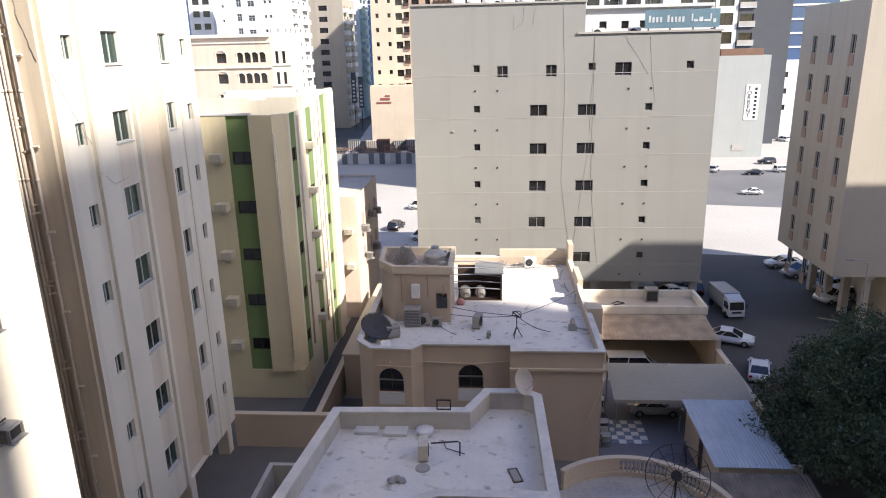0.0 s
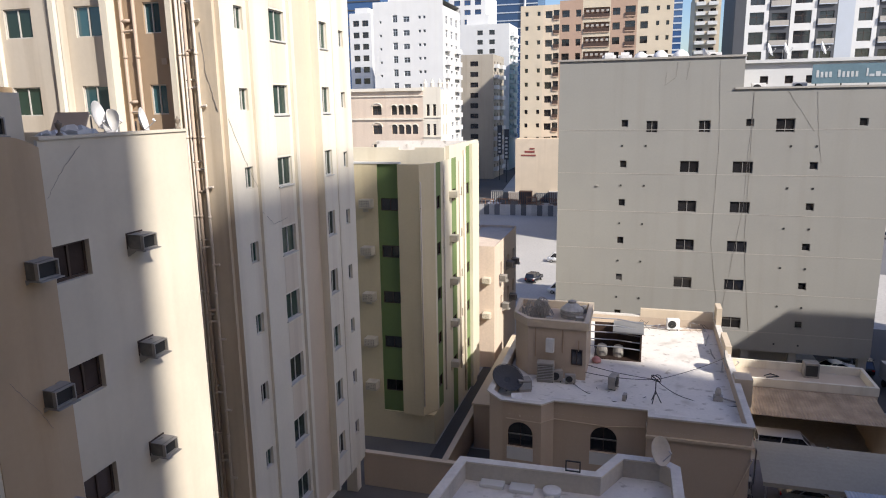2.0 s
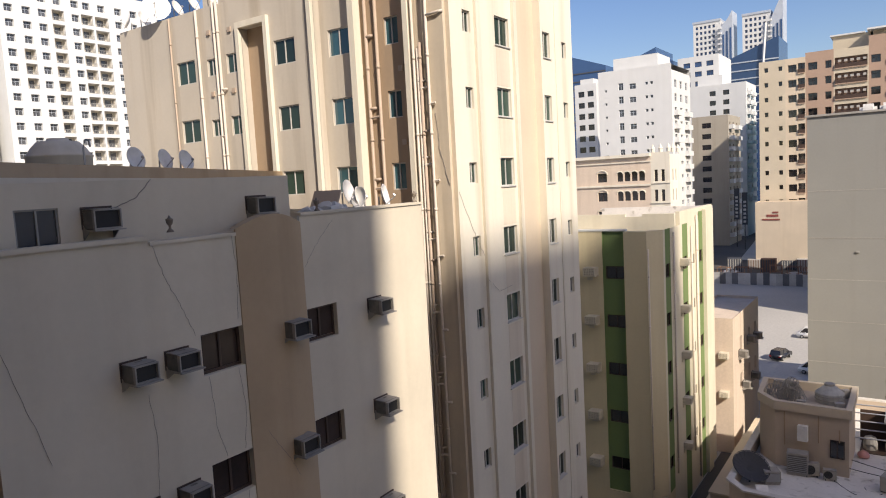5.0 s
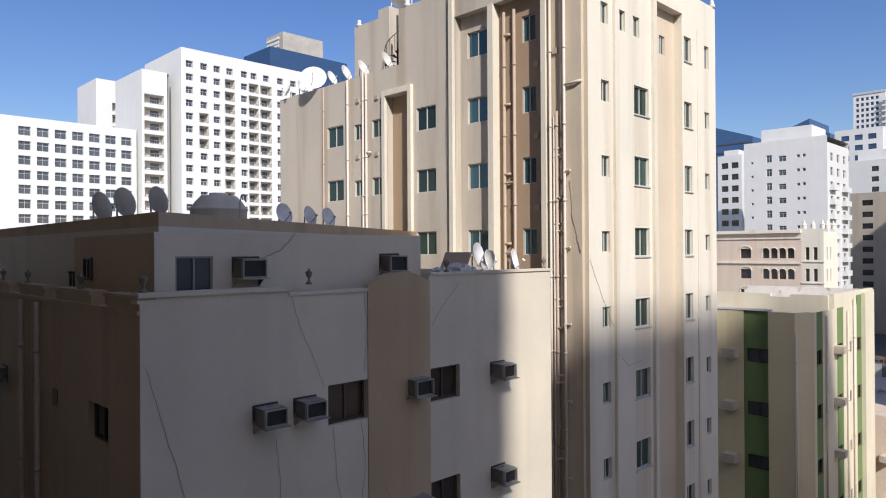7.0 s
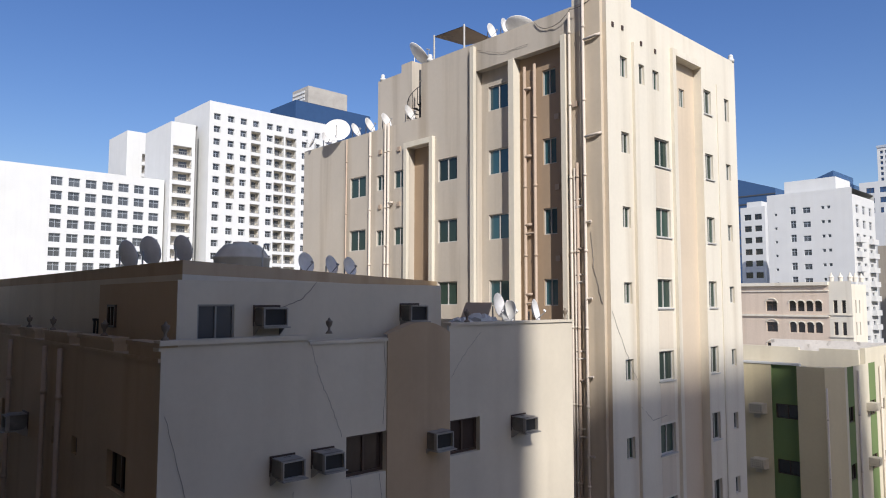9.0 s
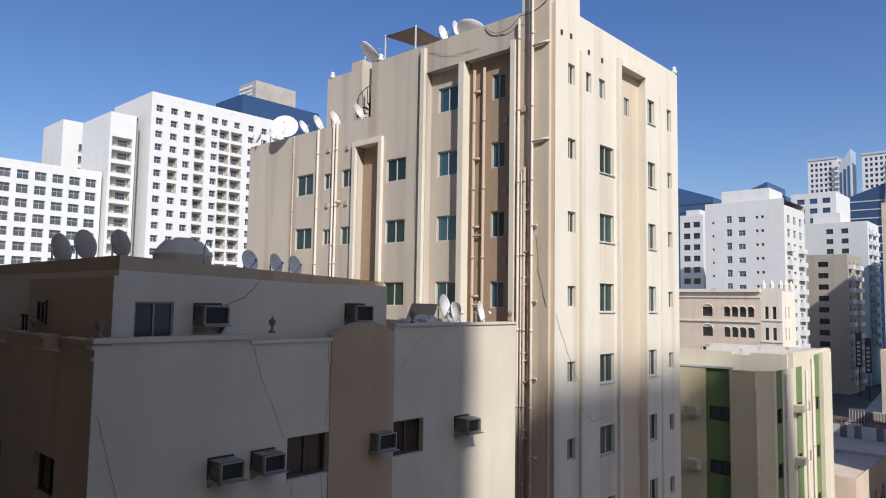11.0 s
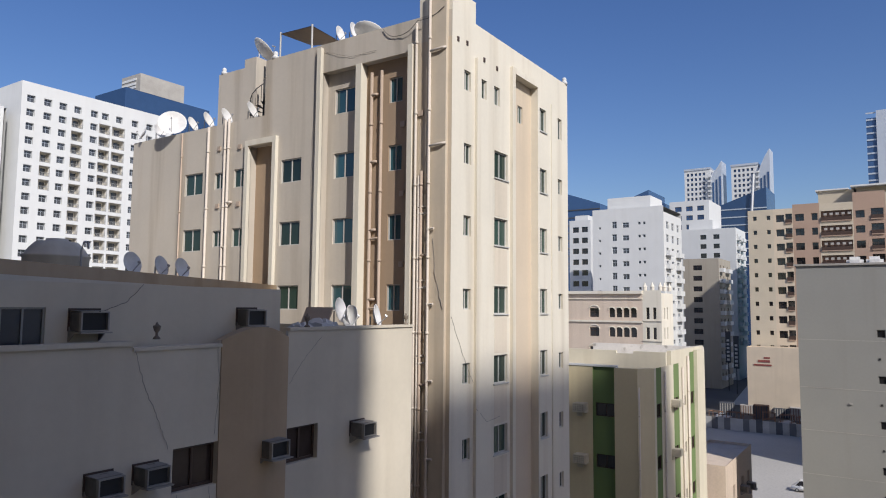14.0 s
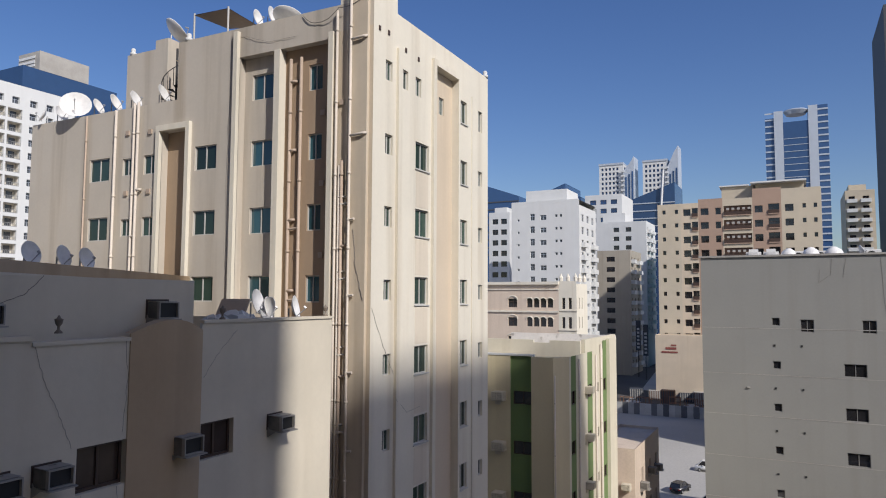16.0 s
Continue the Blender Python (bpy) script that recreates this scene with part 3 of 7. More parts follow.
# ---- large pale building across ----
def pale_building():
    t = thing("apartment_building", "large pale grey rendered apartment building with small dark windows", "building", pose(0, 0, 0))
    F = Facade(0, 58.5, 0)
    X0, X1, XS, TOP, LOW = -6.7, 18.15, 7.4, 26.65, 24.2
    small = [(-1.65, -1.1), (12.5, 13.1)]
    large = [(3.05, 4.5), (7.0, 8.5)]
    wins = [(a, b, 21.35, 21.95) for a, b in ((-1.65, -1.1), (7.75, 8.35), (15.6, 16.2))]
    wins += [(a, b, 20.9, 21.85) for a, b in ((0.3, 1.2), (4.3, 5.2))] + [(9.9, 11.25, 20.9, 21.95)]
    for k in range(1, 6):
        z = 18.15 - FLOOR * (k - 1)
        wins += [(a, b, z - 0.1, z + 0.5) for a, b in small]
        wins += [(a, b, z - 0.45, z + 0.5) for a, b in large]
    bm = bmesh.new()
    F.holed(bm, X0, X1, 3.1, LOW, wins, 0.25)
    F.holed(bm, X0, XS, LOW, TOP, [], 0.25)
    for a, b, c, d in ((X0, 3.1, X0, TOP), (X1, 3.1, X1, LOW), (XS, LOW, XS, TOP)):
        bm.faces.new([bm.verts.new(F.p(*q)) for q in ((a, b, 0), (a, d, 0), (a, d, -14), (a, b, -14))])
    bm.faces.new([bm.verts.new(F.p(*q)) for q in ((X0, 3.1, 0), (X1, 3.1, 0), (X1, 3.1, -14), (X0, 3.1, -14))])
    part("south_wall", bm, PALE, t)
    for w in wins:
        window(t, F, *w, 0.12, FRAME_GREY, GLASS_DARK, leaves=2 if w[1] - w[0] > 0.7 else 1)
    bm = bmesh.new()
    F.slab(bm, X0 - 0.15, XS + 0.1, TOP, TOP + 0.15, -0.4, 0.12)
    F.slab(bm, XS - 0.6, X1 + 0.15, LOW, LOW + 0.15, -0.4, 0.12)
    part("coping", bm, CONCRETE, t)
    bm = bmesh.new()
    box(bm, X0 + 0.3, XS, 58.9, 72, TOP - 0.9, TOP - 0.5)
    box(bm, XS, X1 - 0.1, 58.9, 72, LOW - 0.9, LOW - 0.5)
    part("roof", bm, ROOF_DUST, t)
    G = Facade(0, 60.5, 0)
    sw = [(a, a + 0.6, 24.6, 25.2) for a in (8.8, 10.6, 12.1, 14.2, 16.0)]
    bm = bmesh.new()
    G.holed(bm, XS, X1 - 0.3, LOW - 0.6, 26.2, sw, 0.15)
    part("setback_storey", bm, WHITE, t)
    for w in sw:
        window(t, G, *w, 0.1, FRAME_DARK, GLASS_DARK, leaves=1)
    bm = bmesh.new()
    G.slab(bm, XS - 0.1, X1 - 0.2, 26.2, 26.45, -10, 0.3)
    part("setback_roof", bm, WHITE, t)
    for x in (-6.2, -1, 4, 9, 12.6, 17.7):
        bm = bmesh.new()
        box(bm, x - 0.3, x + 0.3, 58.7, 59.3, 0, 3.12)
        part("column", bm, PALE, t)
    bm = bmesh.new()
    box(bm, X0 + 0.4, 12.7, 59.6, 71, 0, 3.1)
    part("ground_floor", bm, PALE, t)
    return t, F


pale, PALE_F = pale_building()


PARAPET_GREY = material("grimy_whitewashed_parapet", (0.50, 0.47, 0.42), streak=0.12, stain=0.12, stain_size=0.8)
COPING_WHITE = material("worn_white_coping", (0.62, 0.585, 0.53), stain=0.12, stain_size=1.2)


# ---- villa with a flat roof, and the smaller roof before it ----
def villa():
    t = thing("villa", "two-storey sand coloured villa with a flat coated roof", "house", pose(0, 0, 0))
    front = [(-7.9, 36.6), (-6.9, 35.5), (-4.7, 35.4), (-4.1, 36.1), (0.95, 36.1), (0.95, 35.3), (6.1, 35.3)]
    outline = front + [(6.1, 53.5), (-7.9, 53.5)]
    Z = 6.2
    bm = bmesh.new()
    for a, b in zip(outline, outline[1:] + outline[:1]):
        dx, dy = b[0] - a[0], b[1] - a[1]
        f = Facade(*a, math.degrees(math.atan2(dy, dx)))
        L = math.hypot(dx, dy)
        arch = []
        if a == (-6.9, 35.5):
            arch = [(0.27, 1.73, 4.2, 5.75)]
        if a == (-4.1, 36.1):
            arch = [(2.05, 3.5, 4.15, 5.7)]
        f.holed(bm, 0, L, 0, Z, arch, 0.25)
        for u0, u1, v0, v1 in arch:
            r = (u1 - u0) / 2
            arc = [(u0 + r - r * math.cos(math.pi * k / 14), v1 - r + r * math.sin(math.pi * k / 14)) for k in range(15)]
            for (p, q), (p2, q2) in zip(arc, arc[1:]):
                bm.faces.new([bm.verts.new(f.p(*c)) for c in ((p, q), (p2, q2), (p2, v1), (p, v1))])
                bm.faces.new([bm.verts.new(f.p(*c)) for c in ((p, q, 0), (p2, q2, 0), (p2, q2, -0.25), (p, q, -0.25))])
            window(t, f, u0, u1, v0, v1, 0.2, FRAME_DARK, GLASS_DARK)
            bar = bmesh.new()
            f.slab(bar, u0 + 0.02, u1 - 0.02, v0 + 0.72, v0 + 0.79, -0.17, -0.12)
            part("transom", bar, FRAME_GREY, t)
            sill = bmesh.new()
            f.slab(sill, u0 - 0.02, u1 + 0.02, v0 - 0.75, v0 - 0.004, 0.003, 0.03)
            part("sill_panel", sill, WHITE, t, "whitewashed panel under the arched window")
    part("wall", bm, SAND, t)
    bm = bmesh.new()
    ring_wall(bm, outline, 0.25, Z + 0.002, 6.95)
    part("parapet", bm, SAND, t)
    bm = bmesh.new()
    grow = [(x + (0.12 if x > 3 else -0.12 if x < -5 else 0), y + (-0.12 if y < 40 else 0.12)) for x, y in outline]
    ring_wall(bm, grow, 0.36, 6.95, 7.05)
    part("coping", bm, COPING_WHITE, t)
    bm = bmesh.new()
    prism(bm, [(x * 0.97, y + (0.2 if y < 40 else -0.2)) for x, y in outline], Z - 0.1, Z + 0.12)
    part("roof", bm, ROOFING, t)
    # low annex along the lane
    bm = bmesh.new()
    box(bm, -10.3, -7.92, 42.5, 53.4, 0, 3.2)
    part("side_annex", bm, SAND, t)
    bm = bmesh.new()
    box(bm, -10.4, -7.93, 42.4, 53.5, 3.2, 3.32)
    part("annex_coping", bm, SAND_LIGHT, t)
    # stair house on the roof
    bm = bmesh.new()
    prism(bm, [(-7.4, 42.5), (-6.4, 41.2), (-2.75, 41.0), (-2.75, 45.5), (-7.6, 45.5)], Z + 0.12, 9.6)
    part("stair_house", bm, SAND, t)
    bm = bmesh.new()
    ring_wall(bm, [(-7.5, 42.4), (-6.45, 41.05), (-2.6, 40.85), (-2.6, 45.6), (-7.7, 45.6)], 0.3, 9.6, 10.1)
    part("stair_house_parapet", bm, SAND_LIGHT, t)
    return t


villa_house = villa()


def near_roof():
    t = thing("house", "sand coloured house with a coated flat roof behind low parapets", "house", pose(0, 0, 0))
    outline = [(-7.95, 20.0), (-3.6, 20.0), (-1.9, 20.95), (2.3, 20.95), (2.15, 28.43), (1.48, 28.96), (-0.36, 28.96), (-1.22, 27.15), (-7.12, 27.0)]
    bm = bmesh.new()
    prism(bm, outline, 0, 7.0)
    part("wall", bm, SAND, t)
    bm = bmesh.new()
    prism(bm, [(x * 0.98, y * 0.995 + 0.1) for x, y in outline], 7.0, 7.06)
    part("roof", bm, ROOFING, t)
    bm = bmesh.new()
    ring_wall(bm, outline, 0.3, 7.002, 7.9)
    part("parapet", bm, PARAPET_GREY, t)
    bm = bmesh.new()
    ring_wall(bm, [(x + (0.06 if x > 0 else -0.06), y + (0.06 if y > 24 else -0.06)) for x, y in outline], 0.42, 7.9, 7.97)
    part("coping", bm, COPING_WHITE, t)
    bm = bmesh.new()
    ring_wall(bm, [(-10.4, 21.5), (-7.9, 21.5), (-7.35, 27.1), (-10.4, 27.1)], 0.22, 0, 5.0)
    box(bm, -10.2, -8.0, 21.7, 26.9, 3.2, 3.4)
    part("side_tank_wall", bm, PARAPET_GREY, t)
    return t


near_roof()


# ---- unseen shade casters, added to the south-east, and the building that holds the window ----
def block(name, label, x0, x1, y0, y1, h, mat, cat="building"):
    bm = bmesh.new()
    box(bm, x0, x1, y0, y1, 0, h)
    t = new(name, as_mesh(name, bm, mat))
    return tagged(t, label, cat)


block("tower_block", "unseen plain block far off that shades the near wall", 66, 71, -75, -30.0, 103.1, CREAM)
# Raked end is shaped only to slant the shadow edge.
bm = bmesh.new()
ends = [[bm.verts.new((x, y, z)) for y, z in ((-73.5, 0), (-39.0, 0), (-39.0, 130.8), (-48.4, 166.2), (-73.5, 166.2))] for x in (156, 157.5)]
bm.faces.new(ends[0])
bm.faces.new(ends[1][::-1])
for k in range(5):
    bm.faces.new((ends[0][k], ends[1][k], ends[1][(k + 1) % 5], ends[0][(k + 1) % 5]))
tagged(new("tower_block", as_mesh("tower_block", bm, CREAM)), "unseen plain block far off, its end raked to slant the shadow edge", "building")
block("tower_block", "unseen low block that shades the yard and the pale wall", 45.6, 60, 20, 40, 35.3, CREAM)
# Its size is made up, to cut sky light off the near wall.
block("tower_block", "plain cream rendered house that holds the window, sized to block sky", -42, 11.5, -16, -0.8, 52, BUFF)
# Two added blocks that only darken the near wall by hiding sky.
block("tower_block", "unseen block beside the window house, added to keep sky off the near wall", 16, 45, -40, -6, 42, BUFF)
block("tower_block", "unseen block added to hide the low eastern sky from the near wall", 50, 65, -5.5, 15.5, 37, BUFF)
# Hidden block added for the shadow that lies before the hoarding.
block("apartment_block", "unseen low block behind the pale building that shades the lot", -5.8, 14, 113.3, 150, 24.0, CREAM)


# ---- buildings in the distance ----
FAR_MESHES = {}
BROWN_PANEL = material("brown_render", (0.38, 0.265, 0.20), stain=0.05)
YELLOW_SAND = material("yellow_sand_render", (0.52, 0.45, 0.345), stain=0.05)
GREY_DARK = material("dark_grey_cladding", (0.07, 0.075, 0.085), 0.6, stain=0.05)
BEIGE_GREY = material("beige_grey_render", (0.38, 0.34, 0.28), streak=0.08, stain=0.05)
PINK = material("pink_sand_render", (0.64, 0.525, 0.42), streak=0.08, stain=0.05)
TURQUOISE = material("turquoise_cladding", (0.10, 0.40, 0.46), 0.5)
RUST = material("rusty_brown_cladding", (0.17, 0.10, 0.07), stain=0.2)
SILVER = material("silver_cladding", (0.48, 0.52, 0.57), 0.35, 0.2, stain=0.04)


def far_window(parent, fac, u0, u1, v0, v1, mat, depth=0.2, name="window"):
    W, H = round(u1 - u0, 2), round(v1 - v0, 2)
    key = (W, H, mat.name)
    if key not in FAR_MESHES:
        big = W > 1.1
        fr = frame_mesh(W, H, 2 if big else 1, min(0.06, W * 0.12), SILVER if mat is GLASS_FAR else FRAME_DARK, big and H > 1.2)
        bm = bmesh.new()
        box(bm, -W / 2 + 0.01, W / 2 - 0.01, 0.012, 0.04, 0.01, H - 0.01)
        FAR_MESHES[key] = fr, as_mesh("pane", bm, mat)
    fr, g = FAR_MESHES[key]
    ob = put(name, fr, parent, fac.at((u0 + u1) / 2, v0, -depth))
    put("pane", g, ob, Matrix())
    return ob


def grid(us, width, z_top, rows, height, step):
    return [(u - width / 2, u + width / 2, z_top - step * k - height, z_top - step * k) for k in range(rows) for u in us]


def face(parent, name, fac, u0, u1, v0, v1, mat, wins, pane, depth=0.25, label="", more=()):
    bm = bmesh.new()
    fac.holed(bm, u0, u1, v0, v1, list(wins) + list(more), depth)
    part(name, bm, mat, parent, label)
    for w in wins:
        if w[0] >= u0 and w[1] <= u1 and w[3] <= v1 and w[2] >= v0:
            far_window(parent, fac, *w, pane, depth)


def rest(parent, x0, x1, y0, y1, h, mat, south=True, east=True, cap=0.25):
    """The sides that show no openings, and the roof."""
    bm = bmesh.new()
    v = lambda *q: bm.faces.new([bm.verts.new(p) for p in q])
    v((x0, y0, 0), (x0, y1, 0), (x0, y1, h), (x0, y0, h))
    v((x0, y1, 0), (x1, y1, 0), (x1, y1, h), (x0, y1, h))
    if south:
        v((x0, y0, 0), (x1, y0, 0), (x1, y0, h), (x0, y0, h))
    if east:
        v((x1, y0, 0), (x1, y1, 0), (x1, y1, h), (x1, y0, h))
    v((x0, y0, h - cap), (x1, y0, h - cap), (x1, y1, h - cap), (x0, y1, h - cap))
    part("side_wall", bm, mat, parent)


BALCONY = {}


def balcony(parent, fac, u0, u1, v, out=1.2, rail=1.0, mat=None, rail_mat=None):
    mat, rail_mat = mat or WHITE, rail_mat or mat or WHITE
    W = round(u1 - u0, 2)
    key = (W, out, rail, mat.name, rail_mat.name)
    if key not in BALCONY:
        bm = bmesh.new()
        box(bm, -W / 2, W / 2, -out, 0, -0.2, 0)
        a = as_mesh("balcony", bm, mat)
        bm = bmesh.new()
        box(bm, -W / 2, W / 2, -out, -out + 0.1, 0, rail)
        box(bm, -W / 2, -W / 2 + 0.1, -out + 0.1, 0, 0, rail)
        box(bm, W / 2 - 0.1, W / 2, -out + 0.1, 0, 0, rail)
        BALCONY[key] = a, as_mesh("railing", bm, rail_mat)
    a, b = BALCONY[key]
    ob = put("balcony", a, parent, fac.at((u0 + u1) / 2, v))
    put("railing", b, ob, Matrix())


LOGGIA_MESH = {}
LOGGIA_WALL = material("shaded_beige_loggia_render", (0.6, 0.565, 0.5), stain=0.08)
LOGGIA_RAIL = material("grey_loggia_railing", (0.30, 0.30, 0.29), 0.5, 0.2, stain=0.05)


def loggias(parent, fac, openings, depth=0.6):
    """Recessed balconies: a beige back wall with a dark door, side walls, and a slim barred railing in front."""
    for u0, u1, v0, v1 in openings:
        W, H = round(u1 - u0, 2), round(v1 - v0, 2)
        key = W, H, depth
        if key not in LOGGIA_MESH:
            bm = bmesh.new()
            box(bm, -W / 2, W / 2, 1.2, 1.25, 0, H)
            box(bm, -W / 2, -W / 2 + 0.04, 0.0, 1.2, 0, H)
            box(bm, W / 2 - 0.04, W / 2, 0.0, 1.2, 0, H)
            box(bm, -W / 2 + 0.04, W / 2 - 0.04, 0.0, 1.2, 0, 0.05)
            box(bm, -W / 2 + 0.04, W / 2 - 0.04, 0.0, 1.2, H - 0.05, H)
            back = as_mesh("loggia", bm, LOGGIA_WALL)
            bm = bmesh.new()
            box(bm, -W * 0.06, W * 0.38, 1.14, 1.195, 0.05, H - 0.35)
            door = as_mesh("pane", bm, GLASS_FAR)
            bm = bmesh.new()
            box(bm, -W / 2, W / 2, -depth + 0.05, -depth + 0.11, 0.82, 0.9)
            box(bm, -W / 2, W / 2, -depth + 0.05, -depth + 0.11, 0.0, 0.14)
            for k in range(9):
                x = -W / 2 + 0.05 + (W - 0.1) * k / 8
                box(bm, x - 0.025, x + 0.025, -depth + 0.06, -depth + 0.10, 0.14, 0.82)
            LOGGIA_MESH[key] = back, door, as_mesh("railing", bm, LOGGIA_RAIL)
        back, door, rail = LOGGIA_MESH[key]
        ob = put("loggia", back, parent, fac.at((u0 + u1) / 2, v0, -depth))
        put("pane", door, ob, Matrix())
        put("railing", rail, ob, Matrix())


def white_tower():
    t = thing("apartment_building", "white apartment tower with small square windows and balconies", "building", pose(0, 0, 0))
    S, E, H = Facade(-47, 165, 0), Facade(-47, 165, 90), 48.2
    step, top = 3.2, 44.6
    w = grid((-9.3,), 1.6, top, 14, 1.3, step) + grid((-5.9, -4.7), 0.65, top, 14, 0.7, step) + grid((-16.0,), 0.55, top - 0.8, 13, 0.6, step)
    w += grid((-12.2,), 1.2, top + 0.4, 14, 1.7, step)
    face(t, "south_wall", S, -17.9, 0, 0, H, WHITE, w, GLASS_FAR)
    we = grid((3.2, 7.8, 12.5), 2.0, top, 14, 1.8, step)
    face(t, "east_wall", E, 0, 16, 0, H - 1.5, WHITE, we, GLASS_FAR)
    for k in range(2, 14):
        balcony(t, E, 1.4, 5.2, top - 2.0 - step * k + 0.2, 1.0)
        balcony(t, E, 10.4, 14.6, top - 2.0 - step * k + 0.2, 1.0)
    rest(t, -64.9, -47, 165, 181, H, WHITE, False, False)
    bm = bmesh.new()
    box(bm, -62, -51, 168, 178, H - 0.2, H + 3.2)
    part("roof_house", bm, WHITE, t)


white_tower()


def simple_tower(label, x0, x1, y0, y1, h, mat, pane, su=(), sw=1.4, sh=1.3, step=3.2, rows=12, top_gap=2.0, eu=(), ew=1.4, roof=None, bal=(), bal_e=(), name="apartment_building"):
    """A block with window columns su on its south face and eu on its east face, measured from the corner they share."""
    t = thing(name, label, "building", pose(0, 0, 0))
    S, E = Facade(x1, y0, 0), Facade(x1, y0, 90)
    top = h - top_gap
    rows = min(rows, int((top - 1) / step))
    face(t, "south_wall", S, x0 - x1, 0, 0, h, mat, grid(su, sw, top, rows, sh, step), pane)
    face(t, "east_wall", E, 0, y1 - y0, 0, h, mat, grid(eu, ew, top, rows, sh, step), pane)
    for fac, us in ((S, bal), (E, bal_e)):
        for u0, u1 in us:
            for k in range(rows):
                balcony(t, fac, u0, u1, top - sh - 0.4 - step * k)
    rest(t, x0, x1, y0, y1, h, mat, False, False)
    if roof:
        bm = bmesh.new()
        box(bm, *roof)
        part("roof_house", bm, mat, t)
    return t, S, E


simple_tower("narrow white apartment block with dark balconies", -82, -75.4, 190, 205, 49.3, WHITE, GLASS_DARK, (-4.6, -1.8), 1.9, 1.6, eu=(3, 8), roof=(-81, -77, 192, 200, 49, 51))
simple_tower("white apartment block with dark windows and curved balconies", -63.8, -45.8, 245, 262, 50.9, WHITE, GLASS_DARK, (-10.5, -6.2), 2.0, 1.6, eu=(3, 9), bal_e=((1.5, 5.5), (7.5, 12)), roof=(-62, -54, 249, 259, 50.6, 54.5))
simple_tower("grey beige apartment block with wide dark windows", -55.5, -45.2, 215, 232, 38.6, BEIGE_GREY, GLASS_DARK, (-6.1,), 2.6, 1.5, eu=(2.5, 7, 12), ew=1.4, bal_e=((1.0, 4.0), (9, 14)))
simple_tower("white mid-rise with banded windows", -71.7, -57.5, 260, 280, 63.4, WHITE, GLASS_TOWER, (-11, -7, -3), 2.4, 1.8, 3.4, 6)
simple_tower("beige tower with rounded balconies", 15.6, 24, 260, 285, 59.5, YELLOW_SAND, GLASS_DARK, (-6.5, -2.5), 1.8, 1.6, bal=((-8, -5), (-4, -1)), roof=(17, 22, 265, 275, 59, 62))
simple_tower("low white building with parking decks", 71.6, 83.6, 190, 215, 18.1, WHITE, GLASS_DARK, (-9.0,), 4.5, 1.4, 4.2, 4, 2.5)
simple_tower("cream low building with a small red sign", -29.4, -9, 166, 171.6, 15.1, SAND_LIGHT, GLASS_DARK, (), rows=1)
t, S, E = simple_tower("pink sand house with air conditioners beside a lane", -15.5, -11.9, 57.2, 68.0, 11.2, PINK, GLASS_DARK, (), eu=(3.0, 6.5, 9.2), ew=0.9, rows=3, name="house")
# cream low building: unreadable sign as bars
sub = thing("sign", "small red lettered sign on a cream wall", "sign", pose(-26.2, 165.97, 11.0))
for k, (x, z, w, h) in enumerate(((0, 0, 3.6, 0.35), (0.3, 0.8, 2.4, 0.5), (0.9, 1.6, 1.2, 0.35))):
    bm = bmesh.new()
    box(bm, x - w / 2, x + w / 2, -0.06, 0, z, z + h)
    part("letter_bar", bm, material("red_sign_%s" % "abc"[k], (0.24, 0.07, 0.06)), sub)


def arched_beige():
    t = thing("apartment_building", "beige building with arched windows and a pale end bay with pinnacles", "building", pose(0, 0, 0))
    S, H = Facade(-29, 100, 0), 25.6
    zt = [23.0 - 2.9 * k for k in range(7)]
    w = [(u - 0.75, u + 0.75, z - 1.0, z + 0.35) for z in zt for u in (-10.2,)]
    w += [(u - 0.45, u + 0.45, z - 1.0, z + 0.45) for z in zt for u in (-7.4, -6.3, -5.2, -4.1)]
    w += [(u - 0.25, u + 0.25, z - 1.2, z + 0.5) for z in zt for u in (-2.0, -1.0)]
    face(t, "south_wall", S, -16, -2.75, 0, H, PINK, w, GLASS_DARK)
    face(t, "cream_bay", S, -2.75, 0, 0, H + 0.4, CREAM, w, GLASS_DARK)
    E = Facade(-29, 100, 90)
    we = [(u - 0.25, u + 0.25, z - 1.2, z + 0.5) for z in zt for u in (1.5, 3.0)]
    face(t, "east_wall", E, 0, 6, 0, H, CREAM, we, GLASS_DARK)
    rest(t, -45, -29, 100, 106, H, PINK, False, False)
    bm = bmesh.new()
    S.slab(bm, -16.2, -2.75, H - 0.1, H + 0.35, -0.5, 0.4)
    S.slab(bm, -16.1, -2.75, 21.25, 21.5, 0.003, 0.2)
    S.slab(bm, -16.1, -2.75, H - 0.9, H - 0.75, 0.003, 0.15)
    part("cornice", bm, CREAM, t)
    for fac, u in ((S, -2.5), (S, -1.4), (S, -0.25), (E, 3.0), (E, 5.7)):
        bm = bmesh.new()
        lathe(bm, [(0.3, 0), (0.3, 0.5), (0.36, 0.55), (0.2, 0.8), (0.05, 1.2)], 8, Matrix.Translation(fac.p(u, H + 0.38, -0.4)))
        part("pinnacle", bm, CREAM, t)
    for z in zt[:4]:
        bm = bmesh.new()
        S.slab(bm, -2.75, 0.1, z - 1.5, z - 1.35, 0.003, 0.12)
        part("string_course", bm, CREAM, t)
    for z in zt[:4]:
        for u, r in ((-10.2, 0.85), (-7.4, 0.52), (-6.3, 0.52), (-5.2, 0.52), (-4.1, 0.52)):
            bm = bmesh.new()
            tube(bm, [S.p(u + r * math.cos(q), z + 0.1 + r * math.sin(q) * 0.8, 0.05) for q in [math.pi * k / 6 for k in range(7)]], 0.09, 5)
            part("window_arch", bm, CREAM, t)


arched_beige()


